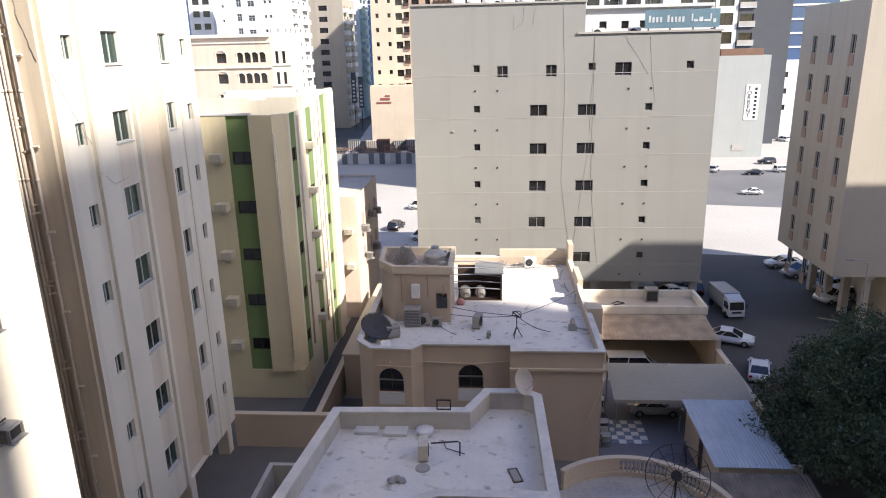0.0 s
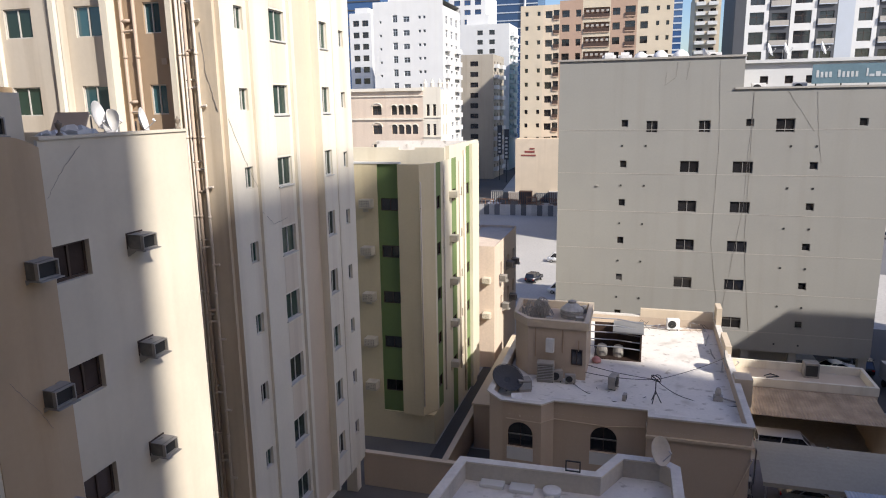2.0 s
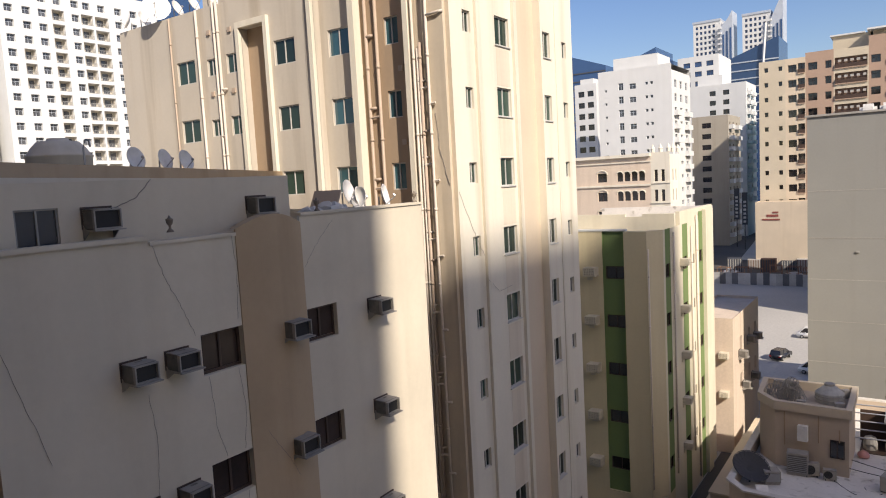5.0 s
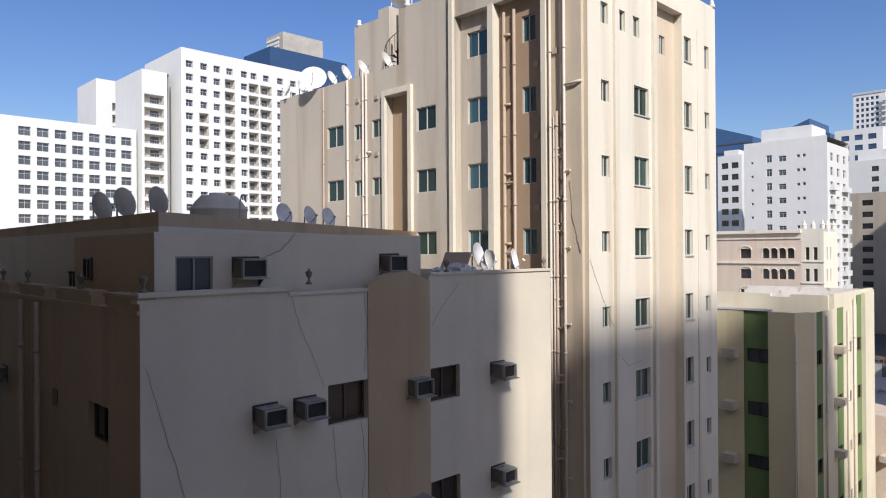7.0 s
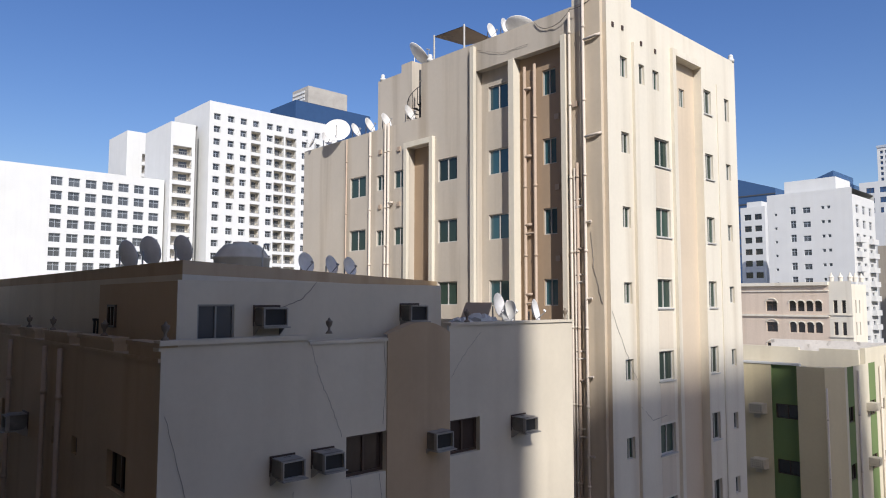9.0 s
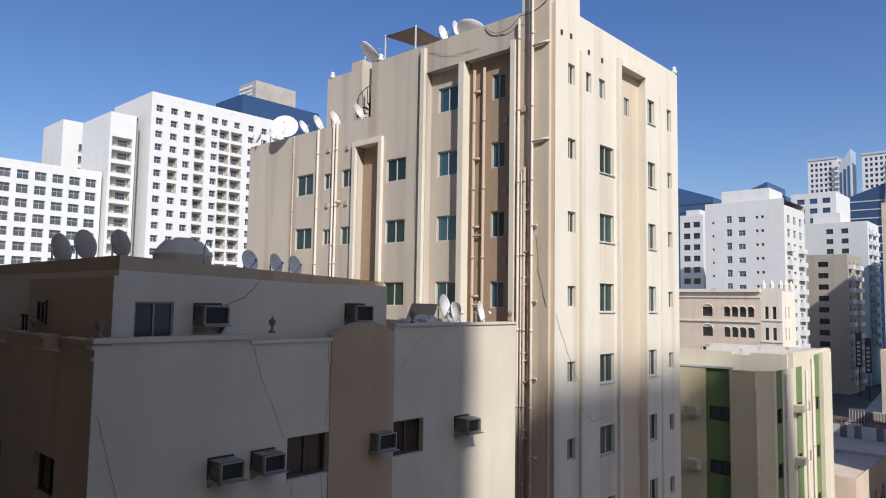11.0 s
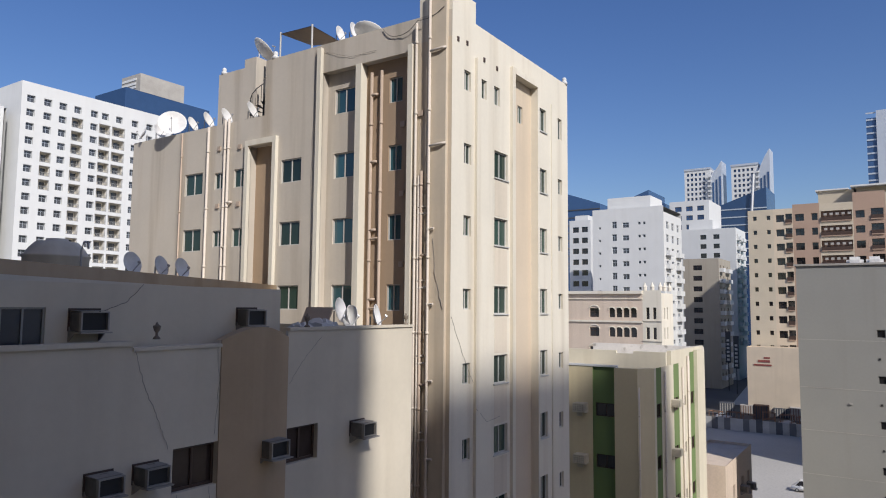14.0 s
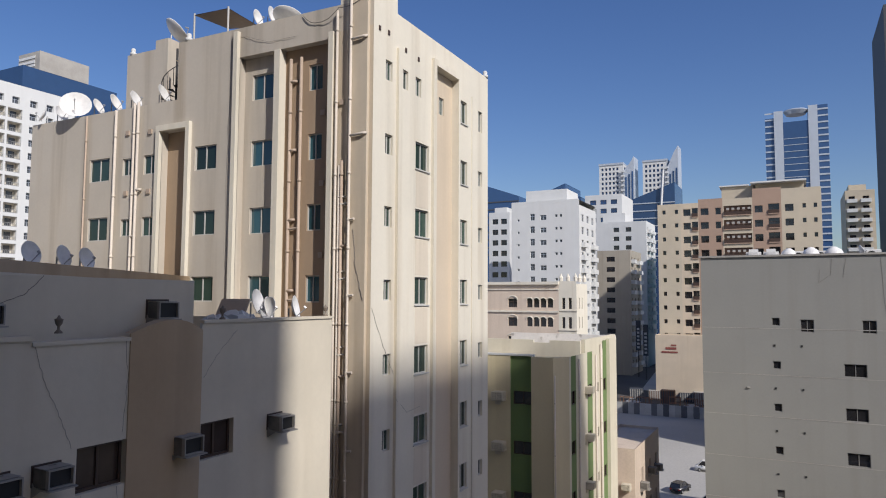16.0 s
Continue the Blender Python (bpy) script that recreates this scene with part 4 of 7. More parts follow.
LOGGIA = material("red_brown_loggia", (0.17, 0.105, 0.08), 0.7)


def balcony_tower():
    """The tan and yellow apartment tower behind the pale building."""
    t = thing("apartment_building", "tan and yellow apartment tower with recessed balconies", "building", pose(0, 0, 0))
    X1, Y, H = 5.8, 172, 47.8
    S = Facade(X1, Y, 0)
    u = lambda x: x - X1
    step, top, n = 3.3, 45.0, 13
    secs = [(-29.4, -24.0, YELLOW_SAND, 46.4, [(-27.9, 0.8), (-25.0, 0.8)]), (-24.0, -20.0, SAND_LIGHT, 46.4, [(-22.6, 1.7)]),
            (-20.0, -14.6, BROWN_PANEL, 47.2, [(-18.6, 1.8), (-15.6, 1.2)]), (-14.6, -8.2, YELLOW_SAND, 47.0, []),
            (-8.2, -2.2, BROWN_PANEL, 49.0, [(-6.9, 1.7)]), (-2.2, 5.8, YELLOW_SAND, 48.6, [(-0.6, 1.7), (2.4, 0.7), (4.6, 0.7)])]
    for x0, x1, mat, h, cols in secs:
        w = []
        for x, ww in cols:
            hh = 1.0 if ww < 1 else 1.6
            w += grid((u(x),), ww, top, n, hh, step)
        if x0 == -14.6:
            w = [(u(x0) + 0.2, u(x1) - 0.2, top - step * k - 1.9, top - step * k + 0.3) for k in range(n)]
        if mat is BROWN_PANEL and x0 == -8.2:
            w += [(u(-4.9), u(-2.6), top - step * k - 1.9, top - step * k + 0.3) for k in range(n)]
        if x0 == -24.0:
            w += [(u(-21.5), u(-20.1), top - step * k - 1.8, top - step * k + 0.2) for k in range(n)]
        face(t, "wall_section", S, u(x0), u(x1), 0, h, mat, w, LOGGIA if x0 == -14.6 else GLASS_DARK, 0.5)
    for k in range(n):
        z = top - step * k - 1.9
        for x0, x1 in ((-14.4, -8.4), (-4.9, -2.6), (-21.5, -20.1)):
            balcony(t, S, u(x0), u(x1), z, 0.25, 0.8, BROWN_PANEL, FRAME_DARK)
    for k in range(6):
        for q in range(5):
            bm = bmesh.new()
            S.slab(bm, u(-13.8 + q * 1.15), u(-13.2 + q * 1.15), top - step * k - 0.7, top - step * k - 0.2, -0.2, 0.1)
            part("air_conditioner", bm, CONCRETE, t, "white air conditioner outdoor unit")
    rest(t, -29.4, X1, Y, Y + 20, 46.3, YELLOW_SAND, False, True)
    bm = bmesh.new()
    box(bm, -15, -8, Y + 3, Y + 12, 46, 50.2)
    box(bm, -7.5, 2.5, Y + 2, Y + 12, 46, 50.2)
    part("roof_house", bm, YELLOW_SAND, t)
    bm = bmesh.new()
    box(bm, -8.5, 3.0, Y - 0.4, Y + 12.5, 50.2, 50.55)
    box(bm, -15.5, -9, Y + 2.5, Y + 12.5, 50.2, 50.5)
    part("roof_slab", bm, WHITE, t)


balcony_tower()


def glass_tower():
    t = thing("skyscraper", "blue glass skyscraper between pale shafts", "building", pose(0, 0, 0))
    S = Facade(3.2, 420, 0)
    for u0, u1, h, mat, w0, w1 in ((-15.5, -11, 125, GLASS_TOWER, -20, 0), (-11, -6.5, 128.5, SILVER, -20, 1.0), (-6.5, 6, 122, GLASS_TOWER, -20, 0.5), (6, 10.5, 130, SILVER, -20, 1.0), (10.5, 15.5, 130, GLASS_TOWER, -20, 0)):
        bm = bmesh.new()
        S.slab(bm, u0, u1, 0, h, w0, w1)
        part("shaft", bm, mat, t)
    for k in range(30):
        z = 128 - 3.6 * k
        for u0, u1 in ((-15.6, -11.2), (10.6, 15.6)):
            bm = bmesh.new()
            S.slab(bm, u0, u1, z - 0.8, z, 0.003, 0.3)
            part("floor_band", bm, SILVER, t)
        if k > 3:
            bm = bmesh.new()
            S.slab(bm, -6.3, 5.8, z - 1.2, z - 0.9, 0.5, 0.7)
            part("floor_band", bm, SILVER, t)
    bm = bmesh.new()
    lathe(bm, [(5, 0), (6.5, 2), (6, 2.6), (2, 3.2)], 16, pose(3.2, 430, 128))
    part("crown", bm, SILVER, t)


glass_tower()


def twin(x0, x1, lift):
    t = thing("skyscraper", "white twin tower with a raked top and a blue glass side", "building", pose(0, 0, 0), "twin towers")
    S = Facade(x1, 500, 0)
    W = x1 - x0
    w = [(-W + 1.6 + 2.75 * q, -W + 3.2 + 2.75 * q, z, z + 2.0) for q in range(5) for z in [118 - 3.5 * k for k in range(20)]]
    face(t, "south_wall", S, -W, -W * 0.3, 0, 122, WHITE, w, GLASS_TOWER, 0.6)
    for k in range(20):
        bm = bmesh.new()
        S.slab(bm, -W * 0.36, -W * 0.27, 116 - 3.5 * k, 117.2 - 3.5 * k, 1.0, 2.6)
        part("balcony", bm, WHITE, t)
    for q in (0, 1, 2):
        bm = bmesh.new()
        S.slab(bm, -W * (0.24 - 0.09 * q), -W * (0.20 - 0.09 * q), 30, 112 + q * 2, 1.502, 1.9)
        part("glass_strip", bm, GLASS_TOWER, t)
    bm = bmesh.new()
    S.slab(bm, -W - 0.3, -W * 0.3, 122, 123.4, -14, 0.5)
    part("roof_band", bm, SILVER, t)
    bm = bmesh.new()
    a = [(-W * 0.3, 0), (0, 0), (0, 124 + lift), (-W * 0.12, 119 + lift), (-W * 0.3, 117)]
    f = [bm.verts.new(S.p(p, q, 1.5)) for p, q in a]
    b = [bm.verts.new(S.p(p, q, -14)) for p, q in a]
    bm.faces.new(f)
    bm.faces.new(b[::-1])
    for k in range(5):
        bm.faces.new((f[k], b[k], b[(k + 1) % 5], f[(k + 1) % 5]))
    part("fin", bm, SILVER, t)
    rest(t, x0, x1 - W * 0.3, 500, 514, 122, WHITE, False, True)


twin(-126.9, -101.3, 3)
twin(-95.3, -70.6, 8)


def raked_block(label, x0, x1, y, h0, h1, mat, band, floors=8):
    t = thing("office_building", label, "building", pose(0, 0, 0))
    bm = bmesh.new()
    v = [bm.verts.new(p) for p in ((x0, y, 0), (x1, y, 0), (x1, y + 25, 0), (x0, y + 25, 0), (x0, y, h0), (x1, y, h1), (x1, y + 25, h1), (x0, y + 25, h0))]
    for f in ((0, 1, 5, 4), (1, 2, 6, 5), (2, 3, 7, 6), (3, 0, 4, 7), (4, 5, 6, 7)):
        bm.faces.new([v[i] for i in f])
    part("curtain_wall", bm, mat, t)
    for k in range(floors):
        bm = bmesh.new()
        z = min(h0, h1) - 2 - 3.6 * k
        box(bm, x0, x1, y - 0.25, y - 0.003, z - 0.5, z)
        part("floor_band", bm, band, t)
    return t


raked_block("dark blue glass office block", -131, -114.3, 300, 77.5, 71.6, GLASS_TOWER, GREY_DARK)
raked_block("blue glass office block with a raked roof", -108, -91.8, 300, 70, 76, GLASS_TOWER, SILVER)
raked_block("small blue glass office block", -91.7, -85, 302, 72, 69.5, GLASS_TOWER, SILVER)
spire = raked_block("blue glass office block with a white mast", -68, -48.5, 330, 71, 78, GLASS_TOWER, SILVER)
bm = bmesh.new()
tube(bm, [(-55, 329, 60), (-53.4, 329, 84)], 0.6)
part("mast", bm, WHITE, spire)
raked_block("turquoise and cream mid-rise behind the street", -36.5, -31, 235, 45, 45, TURQUOISE, CREAM)


def striped_tower():
    """The tall white and dark grey apartment tower with balconies."""
    t = thing("apartment_building", "tall white and dark grey striped apartment tower with balconies", "building", pose(0, 0, 0))
    Y, X0, X1, H = 168, 18.4, 66, 86
    S = Facade(X0, Y, 0)
    step, top, n = 4.1, 83.0, 18
    u, k = 0.0, 0
    widths = [(2.2, "d"), (4.6, "w"), (4.3, "b"), (5.0, "w"), (4.0, "b"), (3.2, "g"), (4.4, "w"), (4.2, "b"), (5.0, "w"), (4.2, "b"), (6.5, "d")]
    for wd, c in widths:
        rows = [top - step * q for q in range(n)]
        if c == "w":
            w = [(u + 0.8, u + wd - 0.9, z - 2.6, z) for z in rows]
            mat = WHITE
        elif c == "b":
            w = [(u + 0.6, u + wd - 0.6, z - 2.9, z - 0.3) for z in rows]
            mat = GREY_DARK
        else:
            w, mat = [], GREY_DARK if c == "d" else SILVER
        face(t, "wall_section", S, u, u + wd, 0, H, mat, w, GLASS_DARK, 0.4)
        if c == "b":
            for z in rows:
                balcony(t, S, u + 0.3, u + wd - 0.3, z - 2.9, 0.45, 1.05, SILVER, CONCRETE)
        u += wd
    rest(t, X0, X0 + u, Y, Y + 24, H, GREY_DARK, False, True)


striped_tower()


def rent_building():
    t = thing("warehouse", "white blank-walled building with a painted notice", "building", pose(0, 0, 0))
    bm = bmesh.new()
    box(bm, 44.7, 56.2, 148, 164, 0, 20.7)
    part("wall", bm, material("pale_grey_green_paint", (0.33, 0.345, 0.335), grain=0.02, streak=0.03, stain=0.03), t)
    bm = bmesh.new()
    box(bm, 46.2, 54.6, 148.1, 156, 20.7, 22.0)
    part("roof_cladding", bm, RUST, t, "rusty brown roof cladding")
    bm = bmesh.new()
    box(bm, 50.0, 52.3, 147.9, 148.05, 1.4, 2.6)
    part("vent", bm, CONCRETE, t)
    sign = thing("notice_board", "white notice with upright black letters for rent", "sign", pose(53.2, 147.998, 7.8))
    bm = bmesh.new()
    box(bm, -1.4, 1.4, -0.08, 0, 0, 7.2)
    part("board", bm, WHITE, sign)
    ink = material("black_lettering", (0.02, 0.02, 0.02), bump=0)
    for i, ch in enumerate("FORRENT"):
        cu = bpy.data.curves.new("letter", "FONT")
        cu.body, cu.size, cu.align_x, cu.extrude = ch, 1.15, "CENTER", 0.01
        cu.materials.append(ink)
        ob = new("letter", cu)
        ob.parent = sign
        ob.matrix_basis = pose(-0.65, -0.1, 6.0 - 0.92 * i, 90, 0, 0)
    for i in range(8):
        bm = bmesh.new()
        box(bm, 0.4, 0.9, -0.1, -0.085, 6.0 - 0.82 * i, 6.5 - 0.82 * i)
        part("number_bar", bm, ink, sign)


rent_building()
raked_block("blue glass tower with white floor bands", 71, 92, 200, 60, 60, GLASS_TOWER, WHITE, 16)
simple_tower("dark grey clad tower with a column of windows", 60, 70.5, 176, 196, 70, GREY_DARK, GLASS_DARK, (-5.5,), 1.4, 2.6, 4.1, 16)


WARM_GREY = material("warm_grey_sand_render", (0.5, 0.445, 0.365), grain=0.02, streak=0.08, stain=0.05)


def brown_building():
    t = thing("apartment_building", "sand coloured apartment building on round-headed columns with narrow windows", "building", pose(0, 0, 0))
    X, Y, N, H, B = 27.5, 54.8, 66.0, 26.2, 4.8
    bm = bmesh.new()
    f = Facade(X, N, 270)
    L = N - Y
    us = [2.75, 5.9, 9.3]
    wins = [(u - 0.4, u + 0.4, z - 1.05, z + 0.4) for u in us for z in [23.3 - 3.15 * k for k in range(7)]]
    f.holed(bm, 0, L, B, H, wins, 0.2)
    part("west_wall", bm, WARM_GREY, t)
    for w in wins:
        window(t, f, *w, 0.12, pane_mat=GLASS_DARK)
        bm = bmesh.new()
        f.slab(bm, w[0], w[1], w[2] - 0.9, w[2] - 0.02, 0.004, 0.05)
        part("sill_panel", bm, BROWN_PANEL, t)
    bm = bmesh.new()
    box(bm, X + 0.002, X + 22, Y, Y + 0.25, B, H)
    box(bm, X + 0.3, X + 22, Y + 0.25, N, B, B + 0.3)
    box(bm, X + 0.3, X + 22, Y + 0.25, N, H - 0.6, H - 0.3)
    box(bm, X + 0.002, X + 22, N - 0.25, N, B, H)
    part("side_wall", bm, WARM_GREY, t)
    for y in (56.0, 59.0, 62.0, 65.2):
        bm = bmesh.new()
        box(bm, X + 3.0, X + 3.6, y - 0.3, y + 0.3, 0, B - 0.4)
        box(bm, X + 2.9, X + 3.7, y - 0.6, y + 0.6, B - 0.4, B)
        part("column", bm, WARM_GREY, t)
    bm = bmesh.new()
    box(bm, X + 6, X + 22, Y + 0.3, N, 0, B)
    part("ground_floor", bm, WARM_GREY, t)
    return t


brown = brown_building()


def west_towers():
    t = thing("apartment_building", "white apartment tower with a grid of windows and balcony bays", "building", pose(0, 0, 0))
    X, Y0, Y1, H = -160, 70.6, 108, 72.6
    E, S = Facade(X, Y0, 90), Facade(X, Y0, 0)
    step, top, n = 3.15, 69.7, 18
    cols = (2.05, 5.7, 9.1, 16.5, 27.0, 31.0)
    w = [q for q in grid(cols, 1.75, top, n, 1.6, step) if not (4 < q[0] < 6 and 4 * step - 0.1 < top - q[3] < 6 * step + 0.1)]
    w += [(u - 0.85, u + 0.85, top - 1.6, top) for u in (12.5, 19.2, 22.8)]
    b = [(u0, u1, top - step * k - 2.0, top - step * k + 0.35) for k in range(1, n) for u0, u1 in ((11.2, 13.9), (17.8, 20.6), (21.1, 24.4))]
    b += [(4.5, 6.9, top - step * k - 2.0, top - step * k + 0.35) for k in (4, 5, 6)]
    face(t, "east_wall", E, 0, Y1 - Y0, 0, H, WHITE, w, GLASS_FAR, 0.6, more=b)
    loggias(t, E, b)
    face(t, "south_wall", S, -22, 0, 0, H, WHITE, [], GLASS_FAR)
    rest(t, X - 22, X, Y0, Y1, H, WHITE, False, False)
    t = thing("apartment_building", "white stepped wing of an apartment tower with balconies", "building", pose(0, 0, 0))
    S = Facade(X - 3.0, 62.5, 90)
    b = [(0.6, 5.2, 58.6 - step * k, 60.8 - step * k) for k in range(16)]
    face(t, "east_wall", S, 0, 6.0, 0, 66.5, WHITE, [], GLASS_FAR, 0.8, more=b)
    loggias(t, S, b)
    rest(t, X - 20, X - 3.0, 62.5, 69, 66.5, WHITE, True, False)
    t = thing("apartment_building", "white apartment tower wing further back with balconies", "building", pose(0, 0, 0))
    S = Facade(-190, 61.2, 90)
    b = [(4.0, 8.0, 61.0 - step * k, 63.2 - step * k) for k in range(15)]
    w = grid((11.5,), 1.5, 63.2, 15, 1.4, step)
    face(t, "east_wall", S, 0, 13, 0, 69, WHITE, w, GLASS_FAR, 0.8, more=b)
    loggias(t, S, b)
    rest(t, -205, -190, 61.2, 74, 69, WHITE, True, False)
    t = thing("apartment_building", "white slab block with rows of dark windows", "building", pose(0, 0, 0))
    S = Facade(-165, 20, 90)
    w = grid([18.9 + 3.47 * k for k in range(7)], 2.3, 50.3, 14, 1.9, 3.1)
    face(t, "east_wall", S, 0, 42, 0, 52.3, WHITE, w, GLASS_FAR, 0.4)
    rest(t, -190, -165, 20, 62, 52.3, WHITE, True, False)
    t = thing("hotel", "dark blue glass hotel with a grey sign tower", "building", pose(0, 0, 0))
    bm = bmesh.new()
    box(bm, -250, -230, 136, 172, 0, 101.5)
    part("curtain_wall", bm, GLASS_TOWER, t)
    bm = bmesh.new()
    box(bm, -242, -229.9, 141.5, 160, 101.5, 108.3)
    part("sign_tower", bm, CONCRETE, t)
    for k, (z, a, b) in enumerate(((106.9, 0.5, 9.5), (105.2, 0.5, 9.5), (103.9, 6, 9.5))):
        bm = bmesh.new()
        box(bm, -242 + a, -242 + b, 141.3, 141.48, z - 0.9, z)
        part("letter_bar", bm, WHITE, t)


west_towers()


# ---- air conditioners ----
def ac_meshes():
    """A boxy window unit: hollow front, pale edges, tray and gusset plates."""
    out = {}
    bm = bmesh.new()
    box(bm, -0.32, 0.32, -0.5, 0.06, 0, 0.435)
    bmesh.ops.bevel(bm, geom=bm.edges[:], offset=0.012, segments=1, affect="EDGES")
    out["case"] = as_mesh("case", bm, AC_SIDE)
    bm = bmesh.new()
    lattice(bm, [-0.325, -0.29, 0.29, 0.325], [0.0, 0.03, 0.41, 0.44], lambda i, j: not (i == 1 and j == 1), -0.6, -0.49)
    out["front_frame"] = as_mesh("front_frame", bm, AC_CASE)
    bm = bmesh.new()
    box(bm, -0.288, 0.288, -0.508, -0.502, 0.031, 0.409)
    out["core"] = as_mesh("core", bm, CABLE)
    bm = bmesh.new()
    lattice(bm, [-0.325, -0.06, 0.14, 0.325], [-0.06, 0.1, 0.2, 0.485], lambda i, j: not (i == 1 and j == 1), 0, 0.012)
    bm.transform(pose(0, 0, 0.45, 90, 0, 0))
    out["top_panel"] = as_mesh("top_panel", bm, AC_CASE)
    bm = bmesh.new()
    box(bm, -0.36, 0.36, -0.7, 0.0, -0.045, -0.012)
    out["tray"] = as_mesh("tray", bm, AC_CASE)
    bm = bmesh.new()
    for x in (-0.009, 0.009):
        bm.faces.new([bm.verts.new((x, y, z)) for y, z in ((0, 0.14), (0, -0.24), (-0.1, -0.2), (-0.34, -0.048), (-0.3, -0.012), (-0.1, 0.02))])
    lo, hi = list(bm.faces)
    for k in range(6):
        bm.faces.new([lo.verts[k], lo.verts[(k + 1) % 6], hi.verts[(k + 1) % 6], hi.verts[k]])
    out["bracket"] = as_mesh("bracket", bm, AC_CASE)
    bm = bmesh.new()
    lattice(bm, [-0.375, -0.335, 0.335, 0.36], [-0.05, 0.0, 0.45, 0.51], lambda i, j: j == 2 or i != 1 and j == 1, -0.03, 0.0)
    out["surround"] = as_mesh("surround", bm, FRAME_DARK)
    return out


AC = ac_meshes()


def window_ac(fac, u, v, label, group, scale=1.0, beige=None, deep=1.0):
    """A window air conditioner whose left edge starts at u and whose base is at v."""
    t = thing("air_conditioner", label, "air conditioner", fac.at(u + 0.32 * scale, v) @ Matrix.Diagonal((scale, scale * deep, scale, 1)), group)
    if beige:
        for name, me in beige.items():
            put(name, me, t, Matrix())
        return t
    for name in ("case", "front_frame", "core", "tray", "top_panel", "surround"):
        put(name, AC[name], t, Matrix())
    for x in (-0.35, 0.35):
        put("bracket", AC["bracket"], t, pose(x, 0, 0))
    return t


for k in range(6):
    for u, s in ((2.5, 0.86), (3.56, 0.86), (6.95, 0.95), (10.54, 0.9)):
        window_ac(NEAR_E, u, 19.43 - FLOOR * k, "dusty grey window air conditioner on a wall bracket", "wall air conditioners of the near block", s)
window_ac(NEAR_R, 1.82, 22.72, "grey window air conditioner in the rooftop wall", "rooftop air conditioners", 0.95, deep=0.78)
window_ac(NEAR_R, 6.2, 22.76, "grey window air conditioner in the rooftop wall", "rooftop air conditioners", 0.95, deep=0.78)
window_ac(NEAR_S, -11.2, 19.35, "grey window air conditioner on the shaded brown wall", "side air conditioners")

BEIGE = {}
bm = bmesh.new()
box(bm, -0.32, 0.32, -0.54, 0.06, 0, 0.42)
bmesh.ops.bevel(bm, geom=bm.edges[:], offset=0.015, segments=1, affect="EDGES")
BEIGE["case"] = as_mesh("case", bm, AC_BEIGE)
bm = bmesh.new()
us = [-0.31 + 0.62 * k / 13 for k in range(14)]
vs = [0.01 + 0.4 * k / 9 for k in range(10)]
lattice(bm, us, vs, lambda i, j: i % 2 == 0 or j % 2 == 0, -0.58, -0.555)
BEIGE["grille"] = as_mesh("grille", bm, AC_BEIGE)
bm = bmesh.new()
box(bm, -0.3, 0.3, -0.552, -0.543, 0.02, 0.4)
BEIGE["core"] = as_mesh("core", bm, AC_SIDE)
bm = bmesh.new()
box(bm, -0.34, 0.34, -0.52, 0.0, -0.05, -0.012)
BEIGE["tray"] = as_mesh("tray", bm, AC_BEIGE)
bm = bmesh.new()
box(bm, -0.3, 0.0, -0.04, 0.0, -0.3, -0.055)
BEIGE["bracket"] = as_mesh("bracket", bm, AC_BEIGE)
for k in range(5):
    window_ac(GREEN_S, -4.1, 16.75 - FLOOR * k, "beige window air conditioner with a slotted grille on the cream wall", "air conditioners of the green banded block", 1.25, BEIGE)
    window_ac(GREEN_E, 3.6, 16.9 - FLOOR * k, "beige window air conditioner on the cream wall", "air conditioners of the green banded block", 1.0, BEIGE)


# ---- drain pipes ----
def pipe(parent, fac, u, v0, v1, r, mat, w=0.12, name="drain_pipe", arms=(), reach=0.3):
    bm = bmesh.new()
    tube(bm, [fac.p(u, v0, w), fac.p(u, v1, w)], r, 8)
    for v in arms:
        tube(bm, [fac.p(u, v, w), fac.p(u + reach * 0.8, v + 0.06 * reach, w), fac.p(u + reach, v + 0.09 * reach, w - 0.1)], r, 6)
    k = v0 + 1.0
    while k < v1 - 0.5:
        lathe(bm, [(r * 1.25, -0.06), (r * 1.3, 0), (r * 1.25, 0.06)], 8, Matrix.Translation(fac.p(u, k, w)))
        k += 3.2
    return part(name, bm, mat, parent, smooth=True)


uS = lambda x: x + 15.7
for x, v0, v1, r, mat, w, arms in ((-17.5, 2, 35.9, 0.06, PIPE_WHITE, 0.14, ()), (-17.18, 2, 29.2, 0.07, PIPE_TAN, 0.12, (25.5, 20.0, 15)),
                                   (-17.32, 2, 29.0, 0.05, PIPE_WHITE, 0.12, [27.6 - 3.2 * k for k in range(8)]), (-16.68, 2, 37.3, 0.06, PIPE_WHITE, 0.28, (34.4, 30.2)),
                                   (-20.4, 2, 34.3, 0.075, PIPE_TAN, -0.28, [33.2 - 3.2 * k for k in range(9)]), (-19.8, 2, 34.3, 0.075, PIPE_TAN, -0.28, ()),
                                   (-31.85, 2, 33.2, 0.07, PIPE_WHITE, 0.12, ()), (-30.42, 2, 33.4, 0.06, PIPE_WHITE, 0.12, (26.4,)),
                                   (-30.1, 2, 33.4, 0.07, PIPE_WHITE, 0.14, (28.8, 22.5)), (-34.3, 2, 33.2, 0.05, PIPE_TAN, 0.08, ())):
    pipe(tall, TALL_S, uS(x), v0, v1, r, mat, w, arms=arms, reach=0.8 if x == -16.68 else 0.3)
